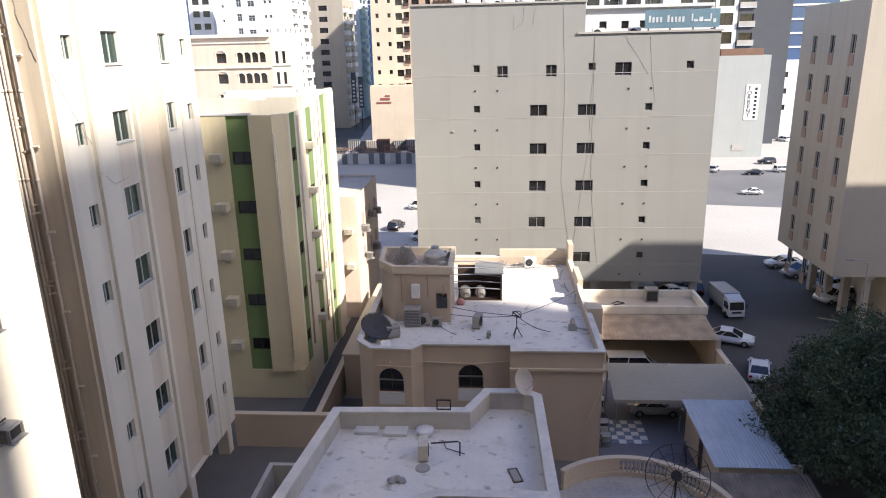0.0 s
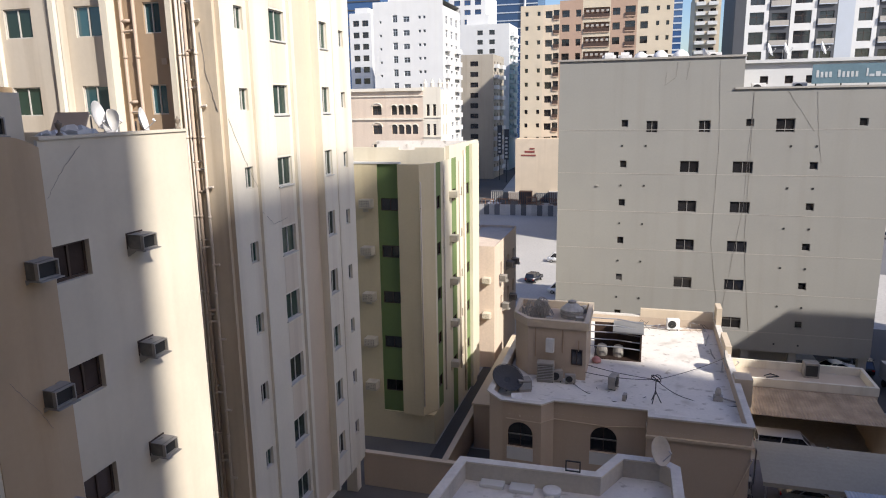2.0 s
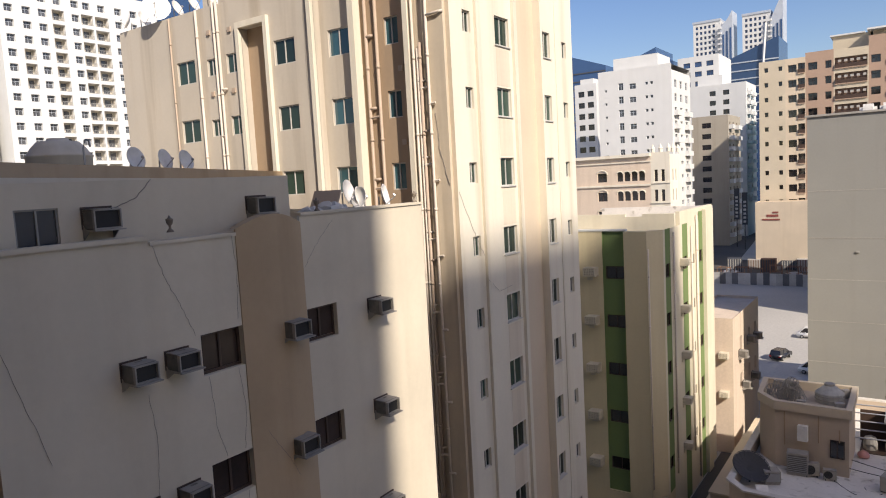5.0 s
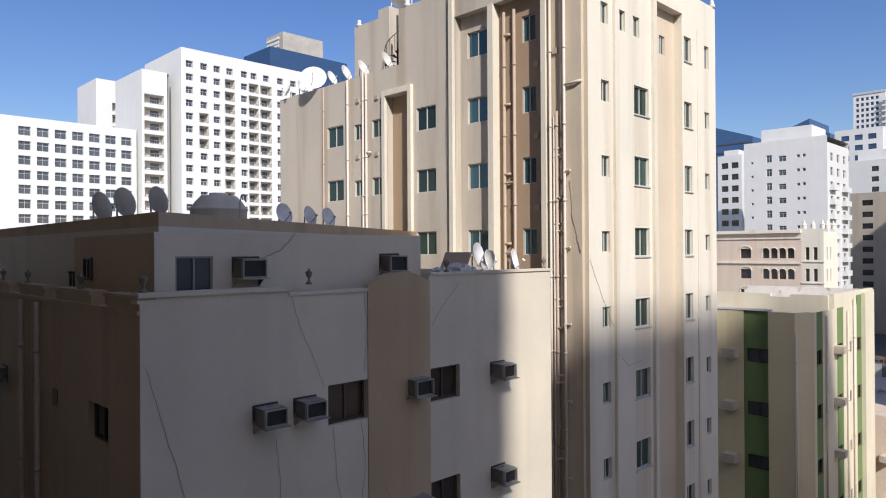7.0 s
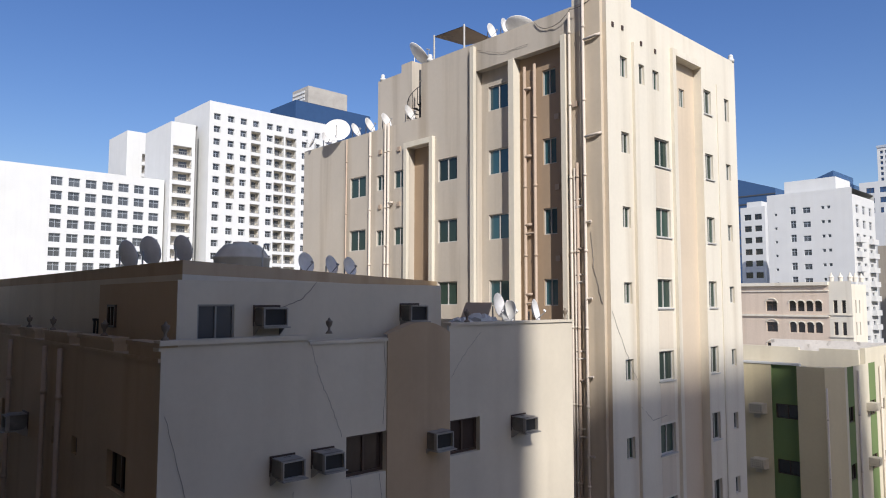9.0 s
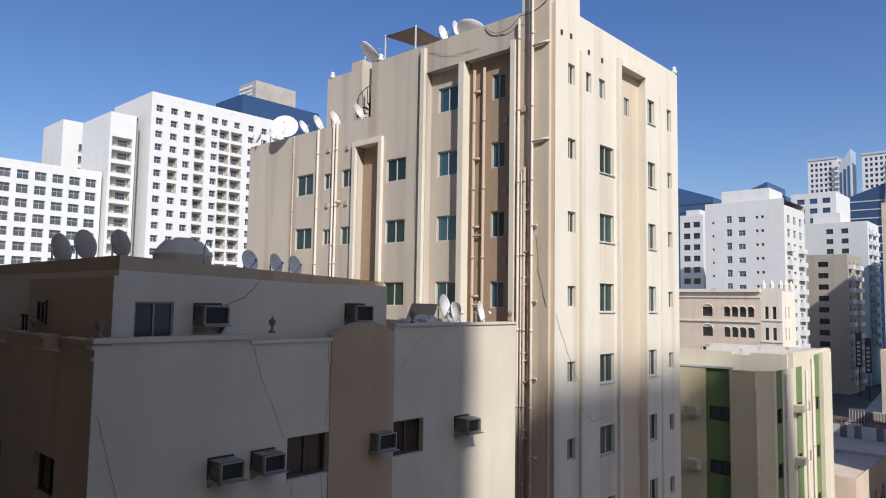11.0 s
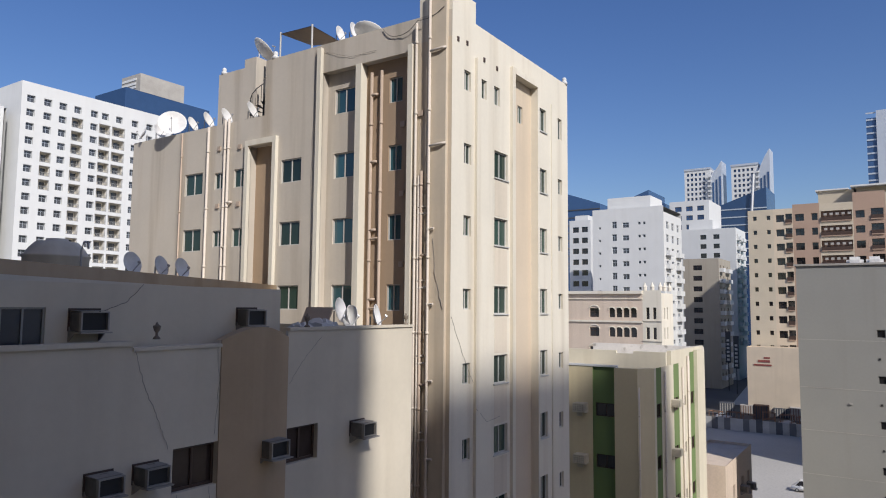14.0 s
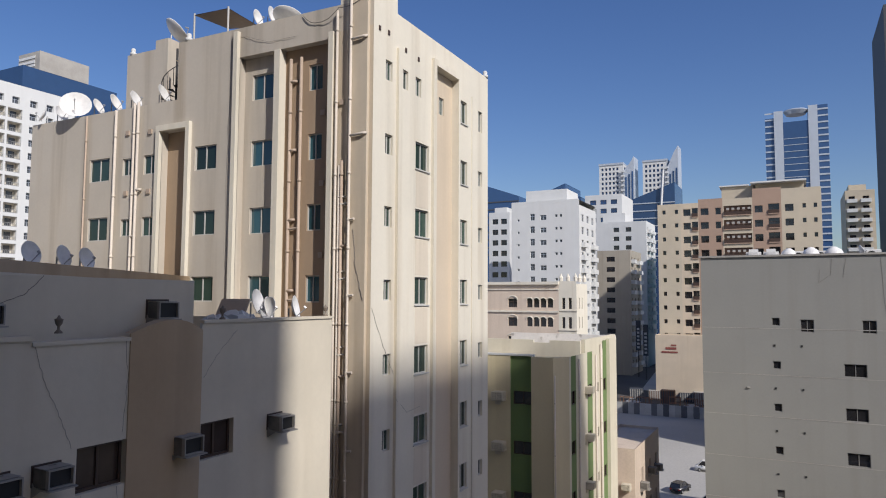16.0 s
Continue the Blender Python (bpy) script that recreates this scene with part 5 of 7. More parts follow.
# short branch stubs where each floor drains into the corner pipes
for k in range(8):
    for x, w, z, reach in ((-16.68, 0.28, 26.6, 0.28), (-17.18, 0.12, 27.3, 0.3), (-20.4, -0.28, 26.4, 0.55)):
        bm = bmesh.new()
        tube(bm, [TALL_S.p(uS(x), z - 3.2 * k, w), TALL_S.p(uS(x) + reach, z + 0.03 - 3.2 * k, w)], 0.055, 6)
        lathe(bm, [(0.075, -0.05), (0.08, 0), (0.075, 0.05)], 8, Matrix.Translation(TALL_S.p(uS(x), z - 3.2 * k, w)))
        part("branch_stub", bm, PIPE_TAN if x == -20.4 else PIPE_WHITE, tall)
for u, v1 in ((1.95, 19.3), (6.3, 19.3)):
    pipe(green, GREEN_E, u, 3.0, v1, 0.06, PIPE_WHITE, 0.1)
pipe(green, GREEN_E, 7.7, 0.5, 20.0, 0.07, PIPE_WHITE, 0.1)
pipe(green, GREEN_S, 0.15, 3.0, 18.5, 0.05, PIPE_WHITE, 0.45)
for u in (-6.9, -8.5, -13.0):
    pipe(near, NEAR_S, u, 0.5, 22.0, 0.07, PIPE_TAN, 0.1)
# vents beside the windows of the tall building
for x, z in ((-18.6, 31.6), (-18.6, 28.4), (-18.6, 25.2), (-17.3, 31.8), (-31.0, 31.9), (-29.3, 31.8), (-31.0, 28.7), (-29.3, 28.7)):
    bm = bmesh.new()
    TALL_S.slab(bm, uS(x) - 0.12, uS(x) + 0.12, z - 0.12, z + 0.12, -0.45 if -23 < x < -18 else -0.02, -0.32 if -23 < x < -18 else 0.08)
    part("vent", bm, PIPE_TAN, tall)
for u, z in ((0.45, 35.0), (1.2, 35.05), (2.7, 34.75), (3.9, 34.7)):
    bm = bmesh.new()
    TALL_E.slab(bm, u - 0.07, u + 0.07, z - 0.1, z + 0.1, -0.02, 0.04)
    part("vent", bm, FRAME_DARK, tall)


WALL_CABLE = material("grey_cable", (0.22, 0.2, 0.18), 0.7, bump=0)


WIGGLE = random.Random(5)


def cable(name, points, r=0.008, label="thin black cable", slack=0.0, mat=None):
    mat = mat or (WALL_CABLE if "wall" in label else CABLE)
    pts = [Vector(p) for p in points]
    out = []
    for a, b in zip(pts, pts[1:]):
        for k in range(8):
            q = a.lerp(b, k / 8)
            q.z -= slack * 4 * (k / 8) * (1 - k / 8)
            if "wall" in label and k:
                q += (b - a).cross(Vector((0.5, 0.8, 0.1))).cross(b - a).normalized() * WIGGLE.uniform(-0.018, 0.018)
            out.append(q)
    out.append(pts[-1])
    bm = bmesh.new()
    tube(bm, out, r, 4)
    return tagged(new(name, as_mesh(name, bm, mat or CABLE)), label, "cable")


# loose cables on the walls
LOOSE = "thin dark cable hanging loose on the wall"
cable("cable", [TALL_S.p(uS(-16.5), 26.2, 0.2), TALL_S.p(uS(-16.35), 24.6, 0.2), TALL_S.p(uS(-15.95), 23.2, 0.2)], 0.012, LOOSE)
cable("cable", [TALL_E.p(0.05, 22.9, 0.02), TALL_E.p(0.9, 21.4, 0.02), TALL_E.p(1.85, 20.0, 0.02)], label=LOOSE)
cable("cable", [TALL_E.p(1.9, 18.9, 0.16), TALL_E.p(3.0, 18.2, 0.04), TALL_E.p(4.2, 18.3, 0.04)], label=LOOSE)
cable("cable", [TALL_S.p(uS(-19.5), 36.1, 0.05), TALL_S.p(uS(-18.6), 35.6, 0.06), TALL_S.p(uS(-17.4), 36.0, 0.2), TALL_S.p(uS(-16), 36.3, 0.2)], 0.02, LOOSE, 0.15)
cable("cable", [TALL_S.p(uS(-23.2), 35.8, 0.04), TALL_S.p(uS(-21.5), 35.2, 0.04), TALL_S.p(uS(-19.9), 35.2, 0.04)], label=LOOSE)
cable("cable", [TALL_S.p(uS(-23.75), 36.0, 0.05), TALL_S.p(uS(-23.9), 30, 0.04), TALL_S.p(uS(-23.8), 22, 0.04)], label=LOOSE)
for pts in ([(5.62, 22.3), (5.7, 21.4), (5.6, 20.2)], [(3.45, 22.3), (3.75, 21.4), (4.1, 20.7), (4.35, 20.05)], [(0.1, 21.0), (0.5, 19.6), (0.9, 18.2)],
            [(3.05, 19.0), (3.15, 17.9), (3.05, 16.4)], [(4.62, 19.0), (4.75, 17.6), (4.95, 16.9)], [(5.5, 19.0), (5.62, 17.9), (5.5, 16.9)],
            [(3.05, 15.8), (3.15, 14.7), (3.05, 13.2)], [(5.5, 15.8), (5.6, 14.6), (5.5, 13.6)], [(9.2, 22.4), (8.6, 21.9), (8.0, 21.2)], [(6.1, 17.2), (6.7, 16.3), (7.1, 15.6)]):
    cable("cable", [NEAR_E.p(u, v, 0.02 + (0.2 if 5.9 < u < 7.8 else 0)) for u, v in pts], 0.0045, LOOSE)
cable("cable", [NEAR_R.p(3.46, 23.76, 0.02), NEAR_R.p(3.03, 23.33, 0.02), NEAR_R.p(2.5, 23.15, 0.05)], label=LOOSE)
for pts in ([(5.6, 26.5), (5.9, 20), (5.8, 12), (6.6, 6.5)], [(8.2, 24), (8.0, 15), (6.9, 6)], [(8.2, 24), (8.3, 12), (9.2, 4)], [(10.6, 24.0), (12.2, 21.6), (12.6, 21)],
            [(12.6, 23.9), (12.9, 21), (13.3, 18.6)], [(2.5, 26.4), (2.4, 25.2), (1.6, 24.6), (1.7, 25.6)], [(3.4, 26.4), (3.2, 25)]):
    cable("cable", [PALE_F.p(u, v, 0.014) for u, v in pts], 0.008, LOOSE)
# small vents and joints on the pale wall
for k in range(6):
    z = 19.8 - FLOOR * k if k else 19.85
    for x in (-1.5, 0.35, 11.1, 12.9):
        bm = bmesh.new()
        PALE_F.slab(bm, x - 0.07, x + 0.07, z - 0.07, z + 0.07, -0.02, 0.04)
        part("vent", bm, DARK_METAL, pale)
for z in (21.1, 17.55, 14.4, 11.2, 8.0, 4.7):
    bm = bmesh.new()
    PALE_F.slab(bm, -6.68, 18.13, z, z + 0.05, -0.01, 0.012)
    part("wall_joint", bm, CONCRETE, pale)
for x in (-3.4,):
    bm = bmesh.new()
    PALE_F.slab(bm, x - 0.1, x + 0.1, 16.5, 16.62, 0, 0.1)
    part("spout", bm, CONCRETE, pale)


# ---- satellite dishes ----
DISH_MESH = {}


def dish(x, y, z, d, yaw, tilt=28, label="white satellite dish on a short pole", pole=0.45, mat=None, group="satellite dishes"):
    """An offset dish on a pole; yaw 0 faces -y, tilt lifts its face."""
    mat = mat or DISH
    key = (round(d, 2), mat.name)
    if key not in DISH_MESH:
        bm = bmesh.new()
        prof = [(0.02 * d, 0)] + [(d / 2 * k / 5, 0.16 * d * (k / 5) ** 2) for k in range(1, 6)]
        prof += [(d / 2 + 0.015, 0.16 * d + 0.005)] + [(d / 2 * k / 5, 0.16 * d * (k / 5) ** 2 - 0.02) for k in range(5, 0, -1)]
        lathe(bm, prof, 20, pose(0, 0, 0, 90, 0, 0))
        r = as_mesh("reflector", bm, mat, True)
        bm = bmesh.new()
        tube(bm, [(0, 0.02, -0.42 * d), (0, -0.55 * d, -0.12 * d)], 0.018, 5)
        tube(bm, [(0, -0.55 * d, -0.12 * d), (0, -0.48 * d, -0.03 * d)], 0.04, 6)
        a = as_mesh("feed_arm", bm, METAL)
        DISH_MESH[key] = r, a
    r, a = DISH_MESH[key]
    t = thing("satellite_dish", label, "satellite dish", pose(x, y, z, 0, 0, yaw), group)
    q = pose(0, -0.12, pole + 0.25 * d, -tilt, 0, 0)
    put("reflector", r, t, q)
    put("feed_arm", a, t, q)
    bm = bmesh.new()
    tube(bm, [(0, 0.02, 0), (0, 0.02, pole + 0.25 * d)], 0.03, 6)
    box(bm, -0.12, 0.12, -0.1, 0.14, 0, 0.02)
    part("pole", bm, METAL, t)
    return t


for x, d, yaw in ((-38.2, 0.85, -25), (-37.2, 0.9, 105), (-35.6, 1.6, 50), (-34.0, 0.85, 110), (-32.6, 0.95, 112), (-31.0, 0.9, 108), (-28.9, 0.95, 110)):
    dish(x, 24.1, 33.25, d, yaw, 22, "white satellite dish on the parapet of the tall building", 0.25)
dish(-31.1, 26.6, 37.7, 1.7, 150, 45, "white satellite dish on top of the roof stair house", 0.12)
dish(-24.85, 26.5, 35.3, 0.85, 100, 10, "white satellite dish on the roof of the tall building", 2.4)
dish(-23.8, 26.4, 35.3, 0.95, 105, 10, "white satellite dish on the roof of the tall building", 2.25)
dish(-22.7, 26.5, 35.3, 1.7, 180, 66, "large white satellite dish tilted to the sky", 1.65)
for x, y, d, yaw, z in ((-17.0, 18.35, 0.9, 108, 21.75), (-16.5, 18.35, 0.75, 112, 21.6), (-16.0, 18.35, 0.75, -10, 21.6), (-15.3, 18.35, 0.8, 116, 21.6)):
    dish(x, y, z, d, yaw, 12, "white satellite dish behind the roof parapet", 1.15, group="dishes on the near roof")
DARK_DISH = material("dusty_dark_dish", (0.68, 0.65, 0.61), 0.6, stain=0.15)
for x, y, d, yaw, pole in ((-22.9, 7.3, 0.95, 195, 0.6), (-22.6, 7.9, 0.95, 200, 0.75), (-22.2, 8.8, 0.9, 195, 0.85), (-21.4, 13.0, 0.75, 105, 0.55), (-21.0, 13.8, 0.7, 112, 0.5), (-20.7, 14.4, 0.7, 108, 0.45)):
    dish(x, y, 23.9, d, yaw, 15, "dusty grey satellite dish on the rooftop storey" if yaw > 150 else "white satellite dish on the rooftop storey", pole, DARK_DISH if yaw > 150 else DISH, group="dishes on the rooftop storey")

# water tank with a domed lid on the rooftop storey
t = thing("water_tank", "cream domed water tank on the rooftop storey", "water tank", pose(-20.2, 10.1, 23.9))
bm = bmesh.new()
lathe(bm, [(0.84, 0), (0.86, 0.7), (0.89, 0.72), (0.89, 0.77), (0.84, 0.79), (0.72, 0.98), (0.55, 1.16), (0.3, 1.2), (0.28, 1.26), (0.05, 1.27)], 24)
part("tank", bm, CREAM, t, smooth=True)
for s in (-1.3, 1.35):
    bm = bmesh.new()
    tube(bm, [(s, 0, 0), (s, 0, 0.9), (s + 0.1, 0, 1.1), (s + 0.3, 0, 1.08), (s + 0.35, 0, 0.9)], 0.03, 5)
    part("vent_pipe", bm, METAL, t)


# ---- finial lamps on the near parapets ----
URN = material("grimy_stone_urn", (0.21, 0.175, 0.14), stain=0.2, stain_size=4)


def finial(x, y, z):
    t = thing("finial", "small cream urn shaped finial on the parapet", "finial", pose(x, y, z), "parapet finials")
    bm = bmesh.new()
    lathe(bm, [(0.09, 0), (0.07, 0.04), (0.03, 0.08), (0.03, 0.15), (0.07, 0.2), (0.085, 0.27), (0.09, 0.3), (0.04, 0.32), (0.02, 0.37), (0.0, 0.39)], 10)
    part("urn", bm, URN, t, smooth=True)


for x, y, z in ((-14.05, 5.4, 22.5), (-14.0, 9.3, 22.52), (-14.0, 14.0, 22.7), (-14.05, 18.7, 22.7), (-17.9, 5.4, 22.45), (-22.6, 5.4, 22.45), (-25.5, 5.4, 22.45)):
    finial(x, y, z)
t = thing("vent_pipes", "thin dark roof vent pipes on the parapet", "pipe", pose(-20.6, 5.75, 21.6))
for k in range(3):
    bm = bmesh.new()
    tube(bm, [(k * 0.3, 0.2, 0), (k * 0.3, 0.2, 1.15)], 0.035, 6)
    lathe(bm, [(0.06, 0), (0.06, 0.06)], 8, pose(k * 0.3, 0.2, 1.15))
    part("pipe", bm, DARK_METAL, t)
# white sheeting and an old box behind the bow
t = thing("roof_clutter", "white plastic sheets and a tilted board on the roof", "clutter", pose(-15.0, 14.35, 21.66))
bm = bmesh.new()
for k, (x, y, h, a) in enumerate(((0.3, 0.1, 1.18, 20), (0.4, 0.75, 1.3, -15), (0.2, 1.3, 1.2, 30))):
    c = [[bm.verts.new((x - 0.35 + 0.14 * i, y - 0.25 + 0.1 * j, h - 0.05 * ((i * 7 + j * 5 + k) % 4) - 0.03 * abs(i - 2.5) * abs(j - 2.5))) for j in range(6)] for i in range(6)]
    for i in range(5):
        for j in range(5):
            bm.faces.new([c[i][j], c[i + 1][j], c[i + 1][j + 1], c[i][j + 1]])
    for e in [e for e in bm.edges if e.is_boundary and abs(e.verts[0].co.x - x) < 0.4 and abs(e.verts[0].co.y - y) < 0.3 and e.verts[0].co.z > 0.3 and e.verts[1].co.z > 0.3]:
        p, q = e.verts
        bm.faces.new([p, q, bm.verts.new((q.co.x, q.co.y, 0)), bm.verts.new((p.co.x, p.co.y, 0))])
part("white_sheet", bm, WHITE, t)
bm = bmesh.new()
v = [bm.verts.new(p) for p in ((-1.6, 1.4, 0), (-0.5, 1.5, 0), (-0.5, 2.3, 1.6), (-1.6, 2.2, 1.6), (-1.6, 1.46, 0), (-0.5, 1.56, 0), (-0.5, 2.36, 1.6), (-1.6, 2.26, 1.6))]
for f in ((0, 1, 2, 3), (7, 6, 5, 4), (0, 4, 5, 1), (1, 5, 6, 2), (2, 6, 7, 3), (3, 7, 4, 0)):
    bm.faces.new([v[i] for i in f])
part("board", bm, SAND, t)

# shade canopy on the roof of the tall building
t = thing("shade_canopy", "dark brown square shade sail on white poles", "canopy", pose(-26.0, 27.0, 35.3))
bm = bmesh.new()
A, B, C, D = (Vector(p) for p in ((-2.66, -1.0, 3.32), (1.02, -2.2, 2.52), (1.15, 0.0, 2.3), (-3.69, 2.5, 4.02)))
mesh_grid = [[A.lerp(B, i / 8).lerp(D.lerp(C, i / 8), j / 8) - Vector((0, 0, 0.25 * math.sin(math.pi * i / 8) * math.sin(math.pi * j / 8))) for j in range(9)] for i in range(9)]
for dz in (0, 0.03):
    c = [[bm.verts.new(p + Vector((0, 0, dz))) for p in row] for row in mesh_grid]
    for i in range(8):
        for j in range(8):
            bm.faces.new([c[i][j], c[i + 1][j], c[i + 1][j + 1], c[i][j + 1]])
part("fabric", bm, material("brown_shade_net", (0.17, 0.13, 0.10), 0.9), t)
for q in (A, B, C, D):
    bm = bmesh.new()
    tube(bm, [(q.x, q.y, 0), (q.x, q.y, q.z + 0.1)], 0.05, 8)
    part("pole", bm, FRAME_WHITE, t)

# spiral stair by the stair house
t = thing("spiral_stair", "dark metal spiral stair on the roof", "stair", pose(-29.2, 25.4, 32.45))
bm = bmesh.new()
tube(bm, [(0, 0, 0), (0, 0, 4.2)], 0.06, 8)
part("newel", bm, DARK_METAL, t)
for k in range(13):
    a = k * 0.42 + 2
    bm = bmesh.new()
    c, s2 = Vector((math.cos(a), math.sin(a), 0)), Vector((math.cos(a + 0.4), math.sin(a + 0.4), 0))
    z = 0.2 + k * 0.22
    for dz in (0, 0.03):
        bm.faces.new([bm.verts.new(p + Vector((0, 0, z + dz))) for p in (Vector(), c * 0.75, s2 * 0.75)])
    tube(bm, [c * 0.73 + Vector((0, 0, z)), c * 0.73 + Vector((0, 0, z + 0.95))], 0.02, 5)
    part("tread", bm, DARK_METAL, t)
bm = bmesh.new()
tube(bm, [(0.73 * math.cos(k * 0.42 + 2), 0.73 * math.sin(k * 0.42 + 2), 1.15 + k * 0.22) for k in range(13)], 0.025, 5)
part("handrail", bm, DARK_METAL, t)

# coping knobs on the tall building's parapet
for x, y, z in ((-15.8, 36.0, 36.2), (-26.9, 24.1, 36.2), (-33.6, 26.1, 37.2)):
    t = thing("roof_ornament", "small white knob on the parapet corner", "ornament", pose(x, y, z))
    bm = bmesh.new()
    lathe(bm, [(0.18, 0), (0.18, 0.16), (0.1, 0.2), (0.14, 0.3), (0.1, 0.4), (0.02, 0.44)], 10)
    part("knob", bm, WHITE, t, smooth=True)


# ---- roof of the pale building ----
def tank(x, y, z, r, h, domed, label="white plastic water tank on the roof"):
    t = thing("water_tank", label, "water tank", pose(x, y, z), "water tanks on the pale building")
    bm = bmesh.new()
    if domed:
        lathe(bm, [(r, 0), (r, h * 0.45), (r * 0.95, h * 0.6), (r * 0.75, h * 0.82), (r * 0.35, h * 0.96), (r * 0.3, h), (r * 0.05, h * 1.02)], 16)
    else:
        box(bm, -r, r, -r, r, 0, h)
        bmesh.ops.bevel(bm, geom=bm.edges[:], offset=0.22, segments=2, affect="EDGES")
    part("tank", bm, DISH, t, smooth=domed)
    bm = bmesh.new()
    lathe(bm, [(r * 1.02, h * 0.3), (r * 1.03, h * 0.33), (r * 1.02, h * 0.36)], 16) if domed else box(bm, -r * 1.01, r * 1.01, -r * 1.01, r * 1.01, h * 0.3, h * 0.34)
    part("band", bm, METAL, t)


for x, r, h, dm in ((-2.87, 0.55, 1.2, False), (-1.6, 0.55, 1.2, False), (-0.35, 0.62, 1.2, True), (1.2, 0.66, 1.25, True), (2.75, 0.7, 1.25, True)):
    tank(x, 60.2, 26.15, r, h, dm)


def condenser(x, y, z, yaw=0, scale=1.0, label="grey air conditioner outdoor unit standing on the roof", mat=None):
    t = thing("outdoor_unit", label, "air conditioner", pose(x, y, z, 0, 0, yaw) @ Matrix.Scale(scale, 4), "outdoor units")
    bm = bmesh.new()
    box(bm, -0.42, 0.42, -0.2, 0.2, 0.08, 0.8)
    bmesh.ops.bevel(bm, geom=bm.edges[:], offset=0.02, segments=1, affect="EDGES")
    part("case", bm, mat or AC_CASE, t)
    bm = bmesh.new()
    for r in (0.1, 0.18, 0.26):
        tube(bm, [(-0.1 + r * math.cos(q), -0.22, 0.44 + r * math.sin(q)) for q in [2 * math.pi * k / 12 for k in range(13)]], 0.012, 4)
    part("fan_guard", bm, DARK_METAL, t)
    bm = bmesh.new()
    lathe(bm, [(0.28, 0), (0.28, 0.012)], 14, pose(-0.1, -0.203, 0.44, 90, 0, 0))
    part("fan_opening", bm, CABLE, t)
    for q in (-0.3, 0.25):
        bm = bmesh.new()
        box(bm, q, q + 0.06, -0.2, 0.2, 0, 0.078)
        part("foot", bm, DARK_METAL, t)
    return t


for x in (0.45, 1.98, 5.3):
    condenser(x, 60.2, 26.15, 0, 1.2, "white air conditioner outdoor unit beside the roof tanks", DISH)
for x in (8.6, 11.5):
    condenser(x, 59.6, 23.7, 0, 1.2, "white air conditioner outdoor unit on the roof", DISH)
dish(4.3, 59.6, 26.15, 0.85, 105, 20, "white satellite dish on the pale building", 0.6)
for x, z in ((9.2, 26.45), (10.4, 26.45), (13.0, 26.45)):
    dish(x, 61.0, z, 1.0, 70, 20, "white satellite dish on the set-back roof", 0.5)

# name board on the pale building: plain bars in place of the lettering
t = thing("sign_board", "blue grey name board with pale lettering on the parapet", "sign", pose(15.0, 58.55, 24.35))
bm = bmesh.new()
box(bm, -2.9, 2.9, -0.12, 0, 0.15, 1.55)
part("board", bm, material("blue_grey_paint", (0.13, 0.21, 0.25), 0.5), t)
pale_ink = material("pale_lettering", (0.5, 0.53, 0.54), bump=0)
for x, w, z0, z1 in [(-2.55 + 0.29 * k, 0.17, 0.6, 1.0 if k % 5 else 1.12) for k in range(10) if k != 4] + [(0.75, 0.12, 0.65, 1.2), (1.05, 0.32, 0.6, 0.78), (1.45, 0.3, 0.6, 0.95), (1.95, 0.5, 0.6, 0.76), (2.2, 0.1, 0.76, 1.2), (2.5, 0.22, 0.5, 0.8)]:
    bm = bmesh.new()
    box(bm, x - w / 2, x + w / 2, -0.14, -0.122, z0, z1)
    part("letter_bar", bm, pale_ink, t)
for x in (-2.6, -0.9, 0.9, 2.6):
    bm = bmesh.new()
    box(bm, x - 0.04, x + 0.04, -0.08, 0, 0, 0.15)
    box(bm, x - 0.04, x + 0.04, 0.003, 0.08, 0, 1.4)
    part("post", bm, DARK_METAL, t)


# ---- villa roof ----
ROOF = 6.33
def wire_dish(x, y, z, d, m_tilt, label, ribs=16, mat=None):
    t = thing("mesh_dish", label, "satellite dish", pose(x, y, z))
    mat = mat or DARK_METAL
    q = Matrix.Translation((0, 0, 0.55 * d)) @ m_tilt
    bm = bmesh.new()
    for r in (1.0, 0.7, 0.35):
        tube(bm, [q @ Vector((d / 2 * r * math.cos(a), d / 2 * r * math.sin(a), 0.18 * d * r * r)) for a in [2 * math.pi * k / 28 for k in range(29)]], 0.022 if r == 1 else 0.012, 4)
    part("rim", bm, mat, t)
    for k in range(ribs):
        a = 2 * math.pi * k / ribs
        bm = bmesh.new()
        tube(bm, [q @ Vector((d / 2 * r * math.cos(a), d / 2 * r * math.sin(a), 0.18 * d * r * r)) for r in (0.05, 0.35, 0.7, 1.0)], 0.016, 4)
        part("rib", bm, mat, t)
    bm = bmesh.new()
    lathe(bm, [(0.09 * d, -0.05), (0.09 * d, 0.03)], 12, q)
    tube(bm, [q @ Vector((0, 0, -0.02)), (0, 0, 0)], 0.05, 6)
    part("mount", bm, mat, t)
    return t


t = wire_dish(-7.2, 38.2, ROOF - 0.35, 1.9, pose(0, 0, 0, 35, 0, 40), "black mesh satellite dish leaning on the villa roof", 20)
bm = bmesh.new()
lathe(bm, [(0.93, 0.165 * 1.9), (0.6, 0.075 * 1.9), (0.3, 0.03 * 1.9), (0.05, 0.01), (0.05, 0.0), (0.3, 0.02 * 1.9), (0.6, 0.065 * 1.9), (0.93, 0.155 * 1.9)], 20, Matrix.Translation((0, 0, 0.55 * 1.9)) @ pose(0, 0, 0, 35, 0, 40), False)
part("mesh", bm, material("dark_wire_mesh", (0.06, 0.06, 0.065), 0.7), t, smooth=True)
